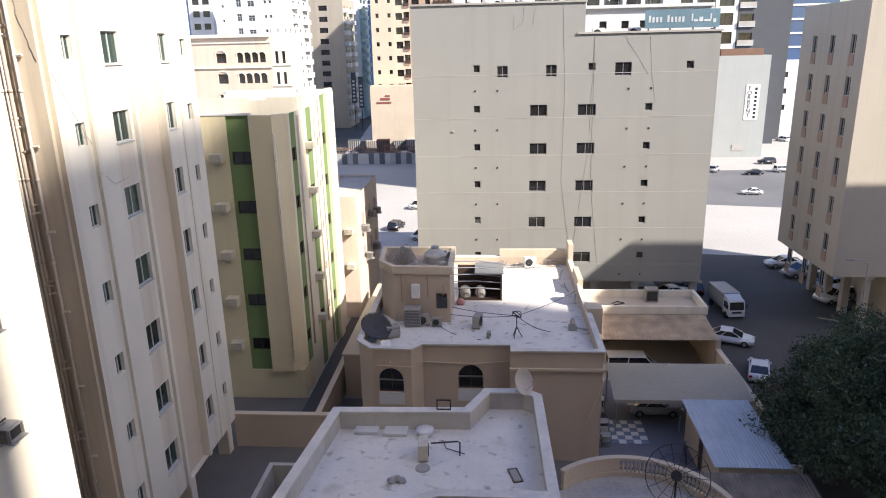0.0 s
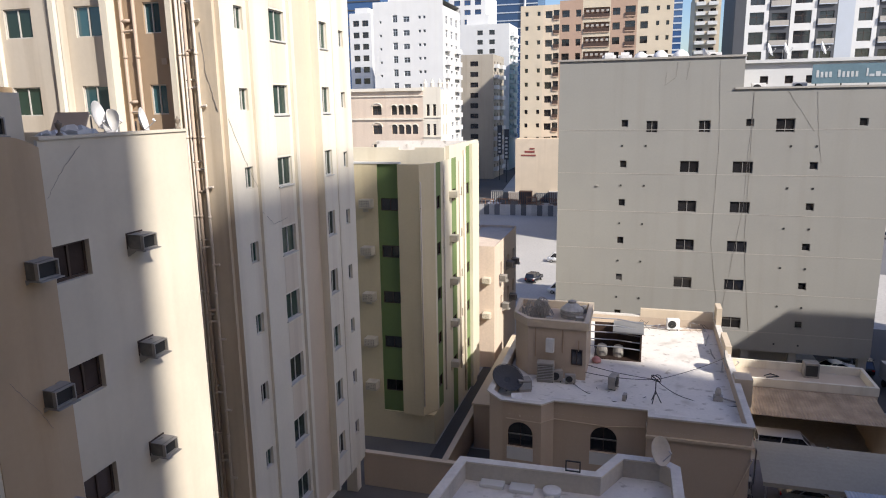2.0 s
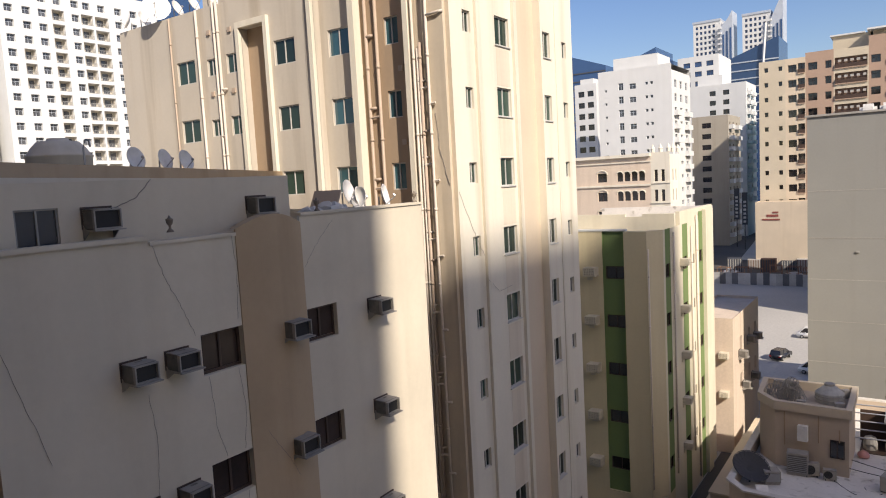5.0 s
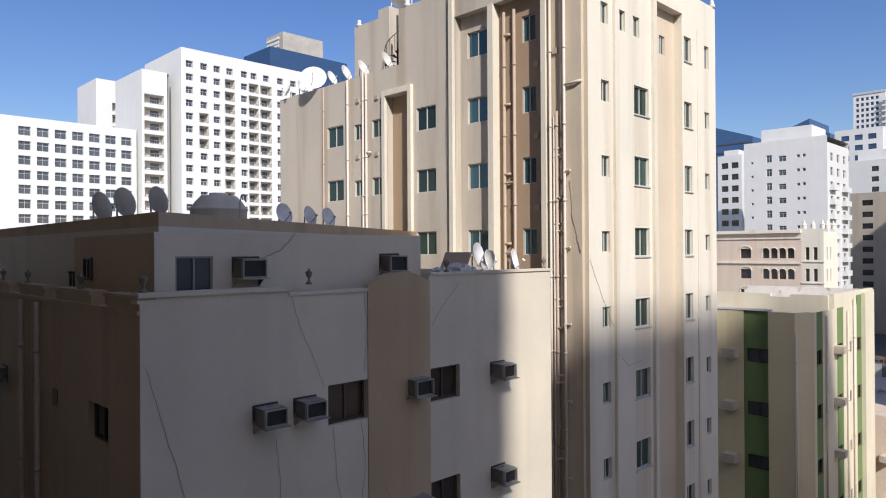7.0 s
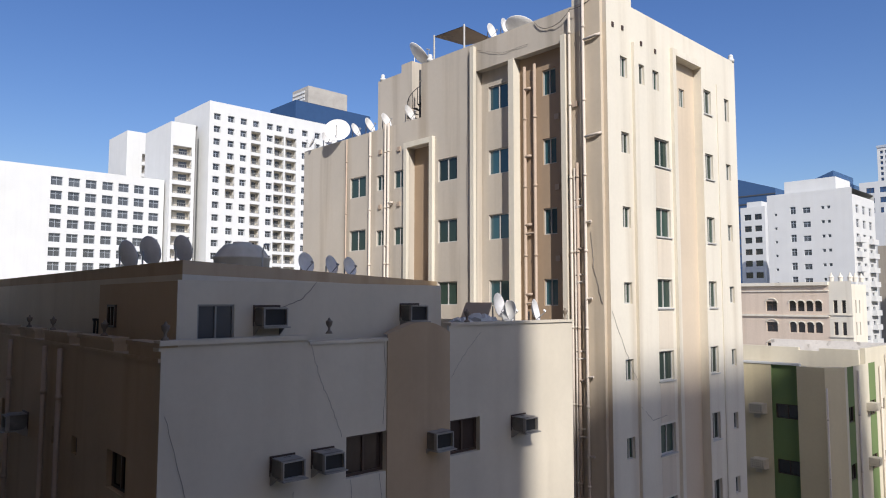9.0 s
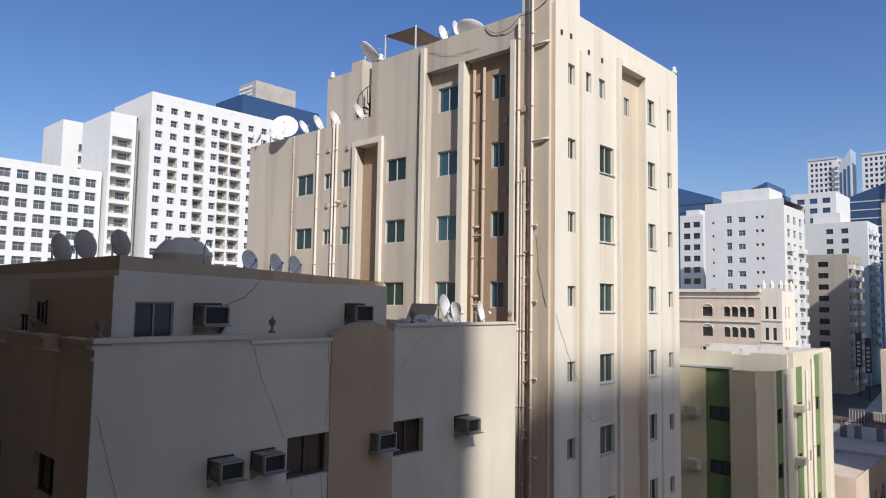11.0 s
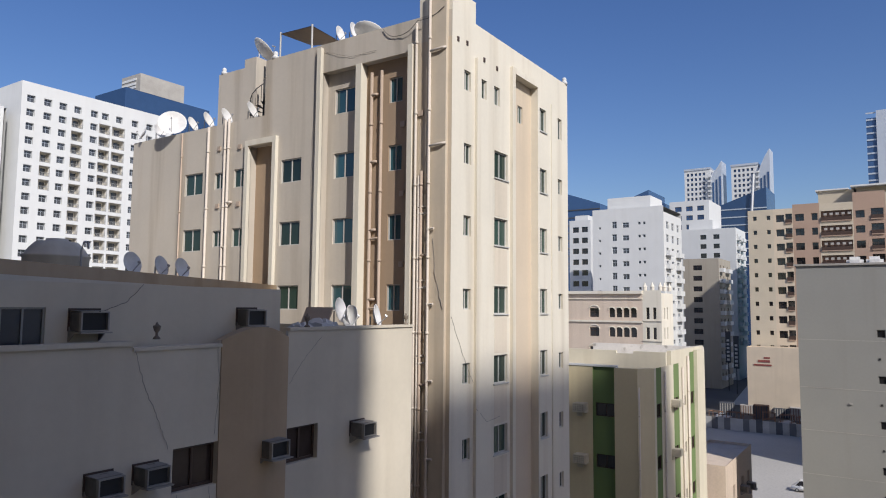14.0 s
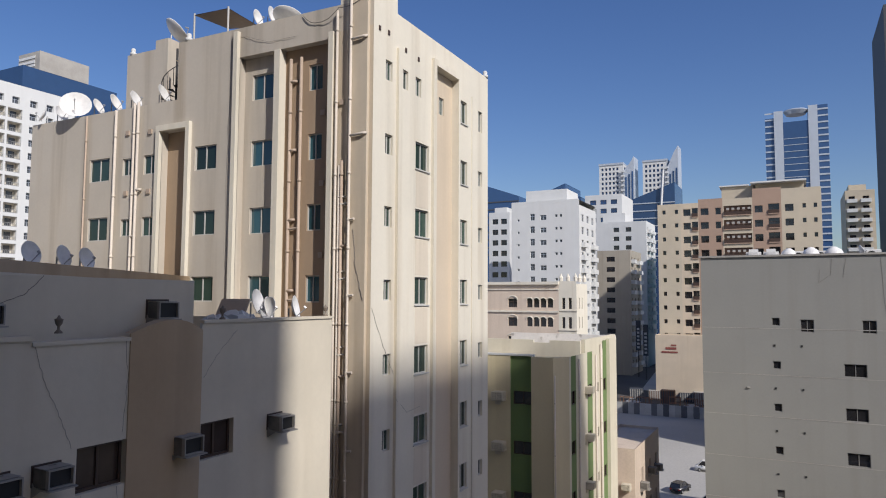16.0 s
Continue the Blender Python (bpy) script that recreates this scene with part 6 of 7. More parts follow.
wd = wire_dish(8.0, 26.6, 3.62, 2.7, pose(0, 0, 0, 58, 0, -10), "rusty dark wire satellite dish frame on the terrace", 14)
condenser(-4.5, 41.0 - 0.6, ROOF, 20, 0.95, "small grey air conditioner outdoor unit on the villa roof")
condenser(-1.0, 40.2, ROOF, 75, 1.1, "dusty grey air conditioner outdoor unit on the villa roof")
condenser(2.9, 52.5, ROOF, 10, 1.1, "white air conditioner outdoor unit by the back parapet", DISH)
condenser(-3.6, 40.3, ROOF, 8, 0.75, "small dusty outdoor unit against the stair house")
condenser(-0.3, 38.6, ROOF, 80, 0.5, "small grey electric box with cables on the villa roof")


def louvred_unit(x, y, yaw, w, h, label):
    t = thing("cooler", label, "air conditioner", pose(x, y, ROOF, 0, 0, yaw))
    bm = bmesh.new()
    box(bm, -w / 2, w / 2, -0.35, 0.35, 0.1, h)
    bmesh.ops.bevel(bm, geom=bm.edges[:], offset=0.02, segments=1, affect="EDGES")
    part("case", bm, AC_CASE, t)
    bm = bmesh.new()
    box(bm, -w / 2 + 0.07, w / 2 - 0.07, -0.356, -0.352, 0.18, h - 0.1)
    part("core", bm, AC_SIDE, t)
    for k in range(9):
        z = 0.2 + (h - 0.32) * k / 9
        bm = bmesh.new()
        box(bm, -w / 2 + 0.06, w / 2 - 0.06, -0.39, -0.357, z, z + 0.035)
        part("louvre", bm, METAL, t)
    bm = bmesh.new()
    box(bm, -w / 2 + 0.03, w / 2 - 0.03, -0.3, 0.3, 0, 0.098)
    part("base", bm, CONCRETE, t)


louvred_unit(-5.15, 40.4, 4, 1.05, 1.25, "large grey louvred cooler standing against the stair house")
louvred_unit(-6.2, 38.6, 25, 0.8, 0.75, "grey boxy cooler with a dark front on the villa roof")
t = thing("paper_sheet", "white board leaning on the mesh dish", "board", pose(-6.35, 37.0, ROOF, -35, 0, 20))
bm = bmesh.new()
box(bm, -0.3, 0.3, -0.02, 0.02, 0, 0.45)
part("board", bm, DISH, t)
t = thing("pink_bag", "small pink plastic bag beside the shed", "bag", pose(-2.25, 44.3, ROOF))
bm = bmesh.new()
lathe(bm, [(0.22, 0), (0.32, 0.12), (0.28, 0.28), (0.12, 0.4), (0.03, 0.44)], 10)
for v in bm.verts:
    v.co += noise.noise_vector(v.co * 6) * 0.05
    v.co.z = max(v.co.z, 0)
part("bag", bm, material("faded_pink_plastic", (0.55, 0.27, 0.25), 0.5), t, smooth=True)
for x, z0, z1 in ((-3.2, 8.2, 8.9), (-4.2, 8.0, 9.5), (-5.9, 7.6, 9.5)):
    bm = bmesh.new()
    box(bm, x - 0.03, x + 0.03, 41.0 - (x + 2.75) * 0.054 - 0.06, 41.0 - (x + 2.75) * 0.054, z0, z1)
    part("conduit", bm, TAN, villa_house)
RUBBISH = random.Random(11)
for k in range(14):
    x, y = RUBBISH.uniform(-0.2, 5.4), RUBBISH.uniform(52.0, 53.0)
    pts = [(x, y, ROOF + 0.05)]
    for q in range(5):
        pts.append((pts[-1][0] + RUBBISH.uniform(-0.45, 0.45), min(53.1, max(51.6, pts[-1][1] + RUBBISH.uniform(-0.3, 0.3))), ROOF + RUBBISH.uniform(0.03, 0.55)))
    cable("cable", pts, 0.015, "tangled old cable heaped by the back parapet of the villa roof", mat=(CABLE, METAL, PIPE_TAN)[k % 3])
t = thing("pump", "old grey water pump and valves on the roof", "pump", pose(4.9, 39.9, ROOF))
bm = bmesh.new()
box(bm, -0.25, 0.25, -0.2, 0.2, 0, 0.3)
lathe(bm, [(0.16, 0.3), (0.18, 0.5), (0.12, 0.75), (0.05, 0.8)], 10)
tube(bm, [(0.2, 0, 0.15), (0.8, -0.3, 0.15), (1.0, -0.3, 0.1)], 0.05, 6)
part("body", bm, CONCRETE, t)
# antenna stand in the front corner
t = thing("antenna_stand", "dark steel stand with a coil of cable", "antenna", pose(1.4, 38.7, ROOF))
for a in range(3):
    bm = bmesh.new()
    tube(bm, [(0, 0, 0.7), (0.35 * math.cos(a * 2.1), 0.35 * math.sin(a * 2.1), 0)], 0.03, 5)
    part("leg", bm, DARK_METAL, t)
bm = bmesh.new()
tube(bm, [(0, 0, 0.5), (0, 0, 1.45)], 0.035, 6)
part("mast", bm, DARK_METAL, t)
bm = bmesh.new()
for k in range(4):
    tube(bm, [(0.28 * math.cos(q + k), 0.1 * math.sin(q * 2 + k), 1.5 + 0.2 * math.sin(q)) for q in [2 * math.pi * j / 10 for j in range(11)]], 0.02, 4)
part("coil", bm, CABLE, t)
for pts in ([(1.4, 38.7, ROOF + 1.4), (-4.2, 44.0, ROOF + 0.2)], [(1.4, 38.7, ROOF + 1.4), (-3.0, 41.2, ROOF + 0.5)], [(1.4, 38.7, ROOF + 1.4), (6.1, 45.5, 7.1)],
            [(1.4, 38.7, ROOF + 1.4), (3.2, 39.6, ROOF + 0.05), (5.9, 39.2, ROOF + 0.05)], [(-2.0, 40.0, ROOF + 0.03), (-0.9, 38.2, ROOF + 0.03), (0.9, 39.3, ROOF + 0.04)],
            [(-4.0, 41.0, ROOF + 0.3), (-2.4, 39.0, ROOF + 0.03), (-1.2, 39.6, ROOF + 0.03)]):
    cable("cable", pts, 0.02, "black cable sagging across the villa roof", 0.15)
# pipe frames, tank and dark shed behind the stair house
t = thing("roof_shed", "dark open shed with a metal water tank and pipes", "shed", pose(-2.6, 45.0, ROOF))
bm = bmesh.new()
box(bm, 0, 3.2, 2.2, 2.3, 0, 1.9)
box(bm, 3.1, 3.2, 0, 2.2, 0, 1.9)
box(bm, 0.1, 3.1, 0.02, 2.2, 0, 0.04)
part("wall", bm, FRAME_DARK, t)
bm = bmesh.new()
box(bm, 1.3, 3.3, -0.1, 2.4, 1.95, 2.05)
part("roof_sheet", bm, METAL, t)
for k, z in enumerate((0.9, 1.3, 1.7, 2.1, 2.5)):
    bm = bmesh.new()
    tube(bm, [(-0.2, 0.0 + 0.3 * k, z), (1.5, 0.1 + 0.3 * k, z), (3.2, 0.1 + 0.2 * k, z - 0.1)], 0.045, 5)
    part("pipe", bm, METAL, t)
for x in (0.6, 1.7):
    bm = bmesh.new()
    lathe(bm, [(0.35, 0), (0.38, 0.3), (0.3, 0.7), (0.1, 0.8)], 12, pose(x, 0.8, 0.04))
    part("drum", bm, CONCRETE, t)
# clutter on top of the stair house
t = thing("basket_heap", "heap of grey wire cages on the stair house roof", "clutter", pose(-6.3, 43.2, 9.6))
for k in range(7):
    x, y, h = (k % 4) * 0.42 - 0.3, (k // 4) * 0.7 - 0.3, 0.8 + 0.3 * (k % 2)
    lean = Matrix.Translation((x, y, 0.1)) @ pose(0, 0, 0, (18, -14, 8, 20, -10, 5, 16)[k], (-12, 20, 15, -18, 8, 24, -6)[k], 0)
    bm = bmesh.new()
    tube(bm, [(0.4 * math.cos(q), 0.4 * math.sin(q), 0.03) for q in [2 * math.pi * j / 10 for j in range(11)]], 0.025, 4)
    bm.transform(lean)
    cage = part("cage", bm, CONCRETE, t)
    for z in (h * 0.5, h):
        r = 0.4 - 0.1 * z / h
        bm = bmesh.new()
        tube(bm, [(r * math.cos(q), r * math.sin(q), z) for q in [2 * math.pi * j / 10 for j in range(11)]], 0.025, 4)
        bm.transform(lean)
        part("hoop", bm, CONCRETE, cage)
    for j in range(12):
        a = 2 * math.pi * j / 12
        bm = bmesh.new()
        tube(bm, [(0.4 * math.cos(a), 0.4 * math.sin(a), 0), (0.3 * math.cos(a), 0.3 * math.sin(a), h)], 0.025, 4)
        bm.transform(lean)
        part("bar", bm, CONCRETE, cage)
TANK_GREY = material("grey_fibreglass", (0.42, 0.41, 0.38), 0.6, stain=0.2, stain_size=1.5)
tank2 = thing("water_tank", "grey conical topped water tank on the stair house", "water tank", pose(-3.9, 43.6, 9.6))
bm = bmesh.new()
lathe(bm, [(0.72, 0), (0.75, 0.55), (0.72, 0.6), (0.3, 0.95), (0.27, 0.97)], 16)
part("tank", bm, TANK_GREY, tank2)
bm = bmesh.new()
lathe(bm, [(0.27, 0.96), (0.28, 1.08), (0.2, 1.12), (0.02, 1.13)], 12)
part("lid", bm, CONCRETE, tank2)
for z in (0.2, 0.4):
    bm = bmesh.new()
    lathe(bm, [(0.755, z), (0.775, z + 0.03), (0.755, z + 0.06)], 16, caps=False)
    part("hoop", bm, CONCRETE, tank2)
# loose boxes, hoses and pipes on the villa roof
for x, y, z, a, w, h in ((-3.3, 42.3, 9.62, 20, 0.5, 0.4), (-3.2, 44.6, 9.62, 50, 0.4, 0.5), (-5.2, 42.3, 9.62, 10, 0.45, 0.3)):
    bm = bmesh.new()
    box(bm, -w / 2, w / 2, -w / 3, w / 3, 0, h)
    bmesh.ops.bevel(bm, geom=bm.edges[:], offset=0.02, segments=1, affect="EDGES")
    ob = tagged(new("box", as_mesh("box", bm, CONCRETE)), "old grey box among the roof clutter", "box", "boxes on the stair house")
    ob.matrix_basis = pose(x, y, z, 0, 0, a)
for k, (x, y, r) in enumerate(((-7.0, 39.1, 0.55), (-6.7, 38.7, 0.4), (-7.1, 38.9, 0.3))):
    bm = bmesh.new()
    for j in range(4):
        tube(bm, [(r * (1 - 0.1 * j) * math.cos(q), r * (1 - 0.1 * j) * math.sin(q), 0.05 + 0.08 * j + 0.12 * math.sin(q * 2 + j + k)) for q in [2 * math.pi * i / 14 for i in range(15)]], 0.035, 5)
    ob = tagged(new("hose_coil", as_mesh("hose_coil", bm, (CABLE, METAL, DARK_METAL)[k])), "coil of old hose heaped on the villa roof", "hose", "hose coils")
    ob.matrix_basis = pose(x, y, ROOF + 0.1 * k, 25 * k, 15, 0)
for k, (x, y, L, a) in enumerate(((0.8, 52.9, 2.4, 4), (1.6, 52.4, 3.0, -8), (4.3, 52.6, 1.8, 12), (5.2, 50.5, 2.2, 80), (5.3, 47.6, 1.6, 95), (-0.6, 48.6, 1.4, 60))):
    bm = bmesh.new()
    tube(bm, [(-L / 2, 0, 0), (0, 0.05, 0.02), (L / 2, 0, 0.06)], 0.05, 6)
    ob = tagged(new("loose_pipe", as_mesh("loose_pipe", bm, (METAL, CONCRETE, PIPE_TAN)[k % 3])), "loose old pipe lying on the villa roof", "pipe", "loose pipes")
    ob.matrix_basis = pose(x, y, ROOF + 0.03, 0, 0, a)
for pts in ([(-6.7, 35.42, 5.95), (-4.75, 35.32, 5.9), (-4.05, 36.02, 5.92), (-1.2, 36.03, 5.8), (0.85, 36.03, 6.0)], [(6.18, 36, 5.2), (6.18, 35.22, 5.2), (5.2, 35.22, 2.4)]):
    bm = bmesh.new()
    tube(bm, pts, 0.03, 5)
    part("conduit", bm, SAND_LIGHT, villa_house)
f = Facade(-6.4, 41.2, -3.1)
bm = bmesh.new()
f.slab(bm, 1.2, 1.7, 8.05, 8.9, 0.01, 0.35)
ob = tagged(new("water_heater", as_mesh("water_heater", bm, DISH)), "white wall-hung water heater on the stair house", "water heater")
window(villa_house, f, 2.75, 3.45, 7.3, 8.3, -0.03, FRAME_DARK, GLASS_DARK)
bm = bmesh.new()
box(bm, 4.3, 6.2, 35.15, 35.32, 5.8, 5.95)
box(bm, 0.9, 4.3, 35.15, 35.32, 5.8, 5.95)
box(bm, 6.1, 6.25, 35.2, 44, 5.8, 5.95)
part("moulding", bm, SAND_LIGHT, villa_house)
for q in ((5.9, 6.28, 52.2, 53.7, 6.96, 8.3), (5.9, 6.28, 46.0, 49.0, 6.96, 7.55), (0.5, 5.8, 53.25, 53.6, 6.96, 7.6), (5.9, 6.9, 41.0, 42.2, 5.6, 7.3)):
    bm = bmesh.new()
    box(bm, *q)
    part("parapet_step", bm, SAND_LIGHT, villa_house)
dish(5.6, 44.5, ROOF, 1.5, 80, 20, "dusty grey satellite dish by the side parapet", 0.3, CONCRETE)
pipe(villa_house, Facade(-6.9, 35.5, -2), 1.0, 6.1, 6.2, 0.03, PIPE_WHITE, 0.05)

# ---- things on the smaller roof ----
NR = 7.065
for x, y, w in ((-5.6, 26.75, 1.05), (-4.3, 26.65, 1.05)):
    t = thing("roof_slab", "white painted slab lying on the roof", "slab", pose(x, y, NR), "white slabs on the roof")
    bm = bmesh.new()
    box(bm, -w / 2, w / 2, -0.5, 0.5, 0, 0.16)
    bmesh.ops.bevel(bm, geom=bm.edges[:], offset=0.02, segments=1, affect="EDGES")
    part("slab", bm, WHITE, t)
condenser(-2.9, 24.6, NR, 95, 1.0, "beige air conditioner outdoor unit with pipes", AC_BEIGE)
t = thing("round_plate", "flat round white plate on the roof", "plate", pose(-3.0, 26.4, NR))
bm = bmesh.new()
lathe(bm, [(0.36, 0), (0.4, 0.25), (0.36, 0.28), (0.05, 0.24)], 18)
part("plate", bm, DISH, t, smooth=True)
t = thing("drain_cover", "round grey drain cover on the roof", "cover", pose(-2.86, 23.85, NR))
bm = bmesh.new()
lathe(bm, [(0.3, 0), (0.3, 0.04), (0.2, 0.05), (0.02, 0.045)], 16)
part("cover", bm, CONCRETE, t)
t = thing("rubble", "small heap of broken concrete on the roof", "rubble", pose(-3.8, 22.9, NR))
for k in range(3):
    bm = bmesh.new()
    lathe(bm, [(0.16, 0), (0.2, 0.08), (0.1, 0.2), (0.02, 0.22)], 6, pose(k * 0.2 - 0.2, (k % 2) * 0.12, 0, 10 * k, 15, 40 * k))
    part("lump", bm, CONCRETE, t)
t = thing("hatch", "rectangular metal roof hatch", "hatch", pose(0.85, 23.5, NR, 0, 0, 15))
bm = bmesh.new()
for a, b, c, d in ((-0.2, 0.2, -0.45, -0.4), (-0.2, 0.2, 0.4, 0.45), (-0.2, -0.15, -0.4, 0.4), (0.15, 0.2, -0.4, 0.4)):
    box(bm, a, b, c, d, 0, 0.05)
part("frame", bm, RUST, t)
bm = bmesh.new()
box(bm, -0.15, 0.15, -0.4, 0.4, 0, 0.03)
part("lid", bm, CONCRETE, t)
t = thing("pipe_run", "dark bent pipes and cables on the roof", "pipe", pose(-2.4, 24.9, NR))
bm = bmesh.new()
tube(bm, [(-0.2, 0, 0.5), (0.9, 0.1, 0.55), (1.0, 0.1, 0.5), (1.0, -0.1, 0.0)], 0.035, 6)
tube(bm, [(0.2, 1.0, 0.02), (0.4, 0.4, 0.03), (1.2, 0.0, 0.02)], 0.02, 5)
part("pipe", bm, DARK_METAL, t)
t = thing("metal_frame", "dark square metal frame on the parapet", "frame", pose(-2.2, 26.95, 7.97))
bm = bmesh.new()
for a, b, c, d in ((-0.32, 0.32, 0, 0.05), (-0.32, 0.32, 0.45, 0.5), (-0.32, -0.27, 0.05, 0.45), (0.27, 0.32, 0.05, 0.45)):
    box(bm, a, b, -0.03, 0.03, c, d)
part("bar", bm, DARK_METAL, t)
dish(1.15, 28.75, 7.97, 1.25, 55, 25, "weathered cream satellite dish on the parapet", 0.2, material("weathered_dish", (0.5, 0.44, 0.36), 0.6, stain=0.12))


# ---- curved terrace with balusters ----
def terrace():
    t = thing("terrace", "curved cream terrace with a balustrade", "terrace", pose(6.1, 24.6, 0))
    R = 4.2
    bm = bmesh.new()
    lathe(bm, [(R, 0), (R, 3.55)], 48)
    part("base", bm, SAND, t)
    bm = bmesh.new()
    lathe(bm, [(R - 0.1, 3.55), (R - 0.1, 3.62)], 48)
    part("floor", bm, ROOF_DUST, t)

    def arc(a0, a1, r0, r1, z0, z1, n):
        b = bmesh.new()
        for k in range(n):
            p, q = (math.radians(a0 + (a1 - a0) * j / n) for j in (k, k + 1))
            c = [[(r * math.cos(a), r * math.sin(a)) for r in (r0, r1)] for a in (p, q)]
            lo = [b.verts.new((*c[i][j], z0)) for i, j in ((0, 0), (0, 1), (1, 1), (1, 0))]
            hi = [b.verts.new((*c[i][j], z1)) for i, j in ((0, 0), (0, 1), (1, 1), (1, 0))]
            for i in range(4):
                b.faces.new((lo[i], lo[(i + 1) % 4], hi[(i + 1) % 4], hi[i]))
            b.faces.new(hi)
            b.faces.new(lo[::-1])
        return b

    part("top_rail", arc(-20, 135, R - 0.18, R + 0.1, 4.5, 4.62, 40), SAND_LIGHT, t)
    part("bottom_rail", arc(-20, 135, R - 0.14, R + 0.05, 3.62, 3.85, 40), SAND_LIGHT, t)
    part("solid_panel", arc(92, 135, R - 0.12, R + 0.03, 3.85, 4.5, 12), SAND_LIGHT, t)
    part("solid_panel", arc(52, 62, R - 0.12, R + 0.03, 3.85, 4.5, 4), SAND_LIGHT, t)
    part("solid_panel", arc(-20, 22, R - 0.12, R + 0.03, 3.85, 4.5, 12), SAND_LIGHT, t)
    bm = bmesh.new()
    lathe(bm, [(0.06, 0), (0.04, 0.06), (0.035, 0.12), (0.075, 0.28), (0.035, 0.48), (0.035, 0.55), (0.06, 0.65)], 8)
    me = as_mesh("baluster", bm, SAND_LIGHT, True)
    a = 24
    while a < 92:
        if not 51 < a < 63:
            put("baluster", me, t, pose(R * math.cos(math.radians(a)) - 0.05, R * math.sin(math.radians(a)) - 0.05, 3.85))
        a += 2.6
    return t


terrace()


# ---- yard, garage, carport ----
def corrugated(name, x0, x1, y0, y1, z0, z1, mat, label, along="x", pitch=0.18, amp=0.03):
    """A ribbed metal sheet whose ribs run down from y1 (z1) to y0 (z0)."""
    bm = bmesh.new()
    n = int((x1 - x0) / pitch) * 4
    rows = []
    for k in range(n + 1):
        x = x0 + (x1 - x0) * k / n
        d = amp * (1 if k % 4 in (1, 2) else 0)
        rows.append([bm.verts.new((x, y0, z0 + d)), bm.verts.new((x, y1, z1 + d)), bm.verts.new((x, y1, z1 + d - 0.03)), bm.verts.new((x, y0, z0 + d - 0.03))])
    for a, b in zip(rows, rows[1:]):
        for i in range(4):
            bm.faces.new((a[i], b[i], b[(i + 1) % 4], a[(i + 1) % 4]))
    return bm


BROWN_SHEET = material("dusty_brown_roof_sheet", (0.42, 0.32, 0.22), 0.7, 0.0, stain=0.3, stain_size=1.0)
BLUE_SHEET = material("pale_blue_roof_sheet", (0.42, 0.48, 0.55), 0.45, 0.2, stain=0.1, stain_size=0.8)
TARP = material("grey_canopy_sheet", (0.37, 0.34, 0.27), 0.7, stain=0.08)
g = thing("garage", "low cream garage with a brown corrugated lean-to roof", "garage", pose(0, 0, 0))
bm = bmesh.new()
box(bm, 6.8, 16.2, 53.3, 53.6, 0, 3.3)
box(bm, 6.8, 7.1, 49.8, 53.3, 0, 3.3)
box(bm, 15.9, 16.2, 49.8, 53.3, 0, 3.3)
box(bm, 6.8, 16.2, 49.8, 53.6, 3.3, 3.5)
box(bm, 7.1, 15.9, 49.82, 50.0, 2.8, 3.3)
part("wall", bm, SAND_LIGHT, g)
bm = bmesh.new()
ring_wall(bm, [(6.8, 49.75), (16.25, 49.75), (16.25, 53.6), (6.8, 53.6)], 0.22, 3.5, 4.1)
part("parapet", bm, CREAM, g)
part("lean_to_roof", corrugated("lean_to_roof", 7.6, 16.0, 45.9, 49.72, 3.05, 3.45, BROWN_SHEET, ""), BROWN_SHEET, g, "brown corrugated roof sheet")
bm = bmesh.new()
box(bm, 15.75, 16.1, 45.9, 49.7, 0, 3.0)
part("side_wall", bm, SAND_LIGHT, g)
t = thing("roof_box", "dark square cooler box on the garage roof", "air conditioner", pose(12.6, 52.6, 3.5))
bm = bmesh.new()
box(bm, -0.5, 0.5, -0.4, 0.4, 0, 1.1)
part("case", bm, AC_CASE, t)
bm = bmesh.new()
box(bm, -0.4, 0.4, -0.43, -0.403, 0.15, 0.95)
part("grille", bm, DARK_METAL, t)
cable("cable", [(9.5, 51.5, 3.55), (10.4, 51.9, 3.55), (9.9, 52.3, 3.55), (9.4, 51.8, 3.55)], 0.04, "coil of dark hose on the garage roof")
# walls of the yard
def yard_wall(name, x0, x1, y0, y1, h, label, mat=None):
    bm = bmesh.new()
    box(bm, x0, x1, y0, y1, 0, h)
    ob = thing(name, label, "wall", None, kind="structure")
    part("wall", bm, mat or SAND_LIGHT, ob)
    bm = bmesh.new()
    box(bm, x0 - 0.06, x1 + 0.06, y0 - 0.06, y1 + 0.06, h, h + 0.1)
    part("coping", bm, SAND_LIGHT, ob)
    return ob


yard_wall("wall_yard", 15.8, 16.05, 36, 45.85, 2.3, "cream boundary wall between the yard and the street")
yard_wall("wall_alley", -15.8, -7.6, 36.1, 36.35, 2.2, "sand coloured boundary wall across the alley", SAND)
yard_wall("wall_lane", -10.75, -10.5, 36.4, 60, 2.2, "low wall along the lane beside the villa", SAND)
sheet("lane", [(-12.9, 36.5), (-10.8, 36.5), (-10.8, 62), (-12.9, 62)], 0.03, ASPHALT, "dark asphalt lane between the blocks", "lane")
sheet("yard", [(6.3, 29), (15.8, 29), (15.8, 45.5), (6.3, 45.5)], 0.03, material("dark_yard_paving", (0.16, 0.16, 0.18), stain=0.15, stain_size=0.5), "grey paved yard beside the villa", "yard")
c = thing("carport", "carport with a curved grey canopy sheet", "carport", pose(0, 0, 0))
bm = bmesh.new()
n = 10
prof = [(38.4 + 4.1 * k / n, 2.35 + 0.62 * math.sin(math.pi * 0.7 * k / n)) for k in range(n + 1)]
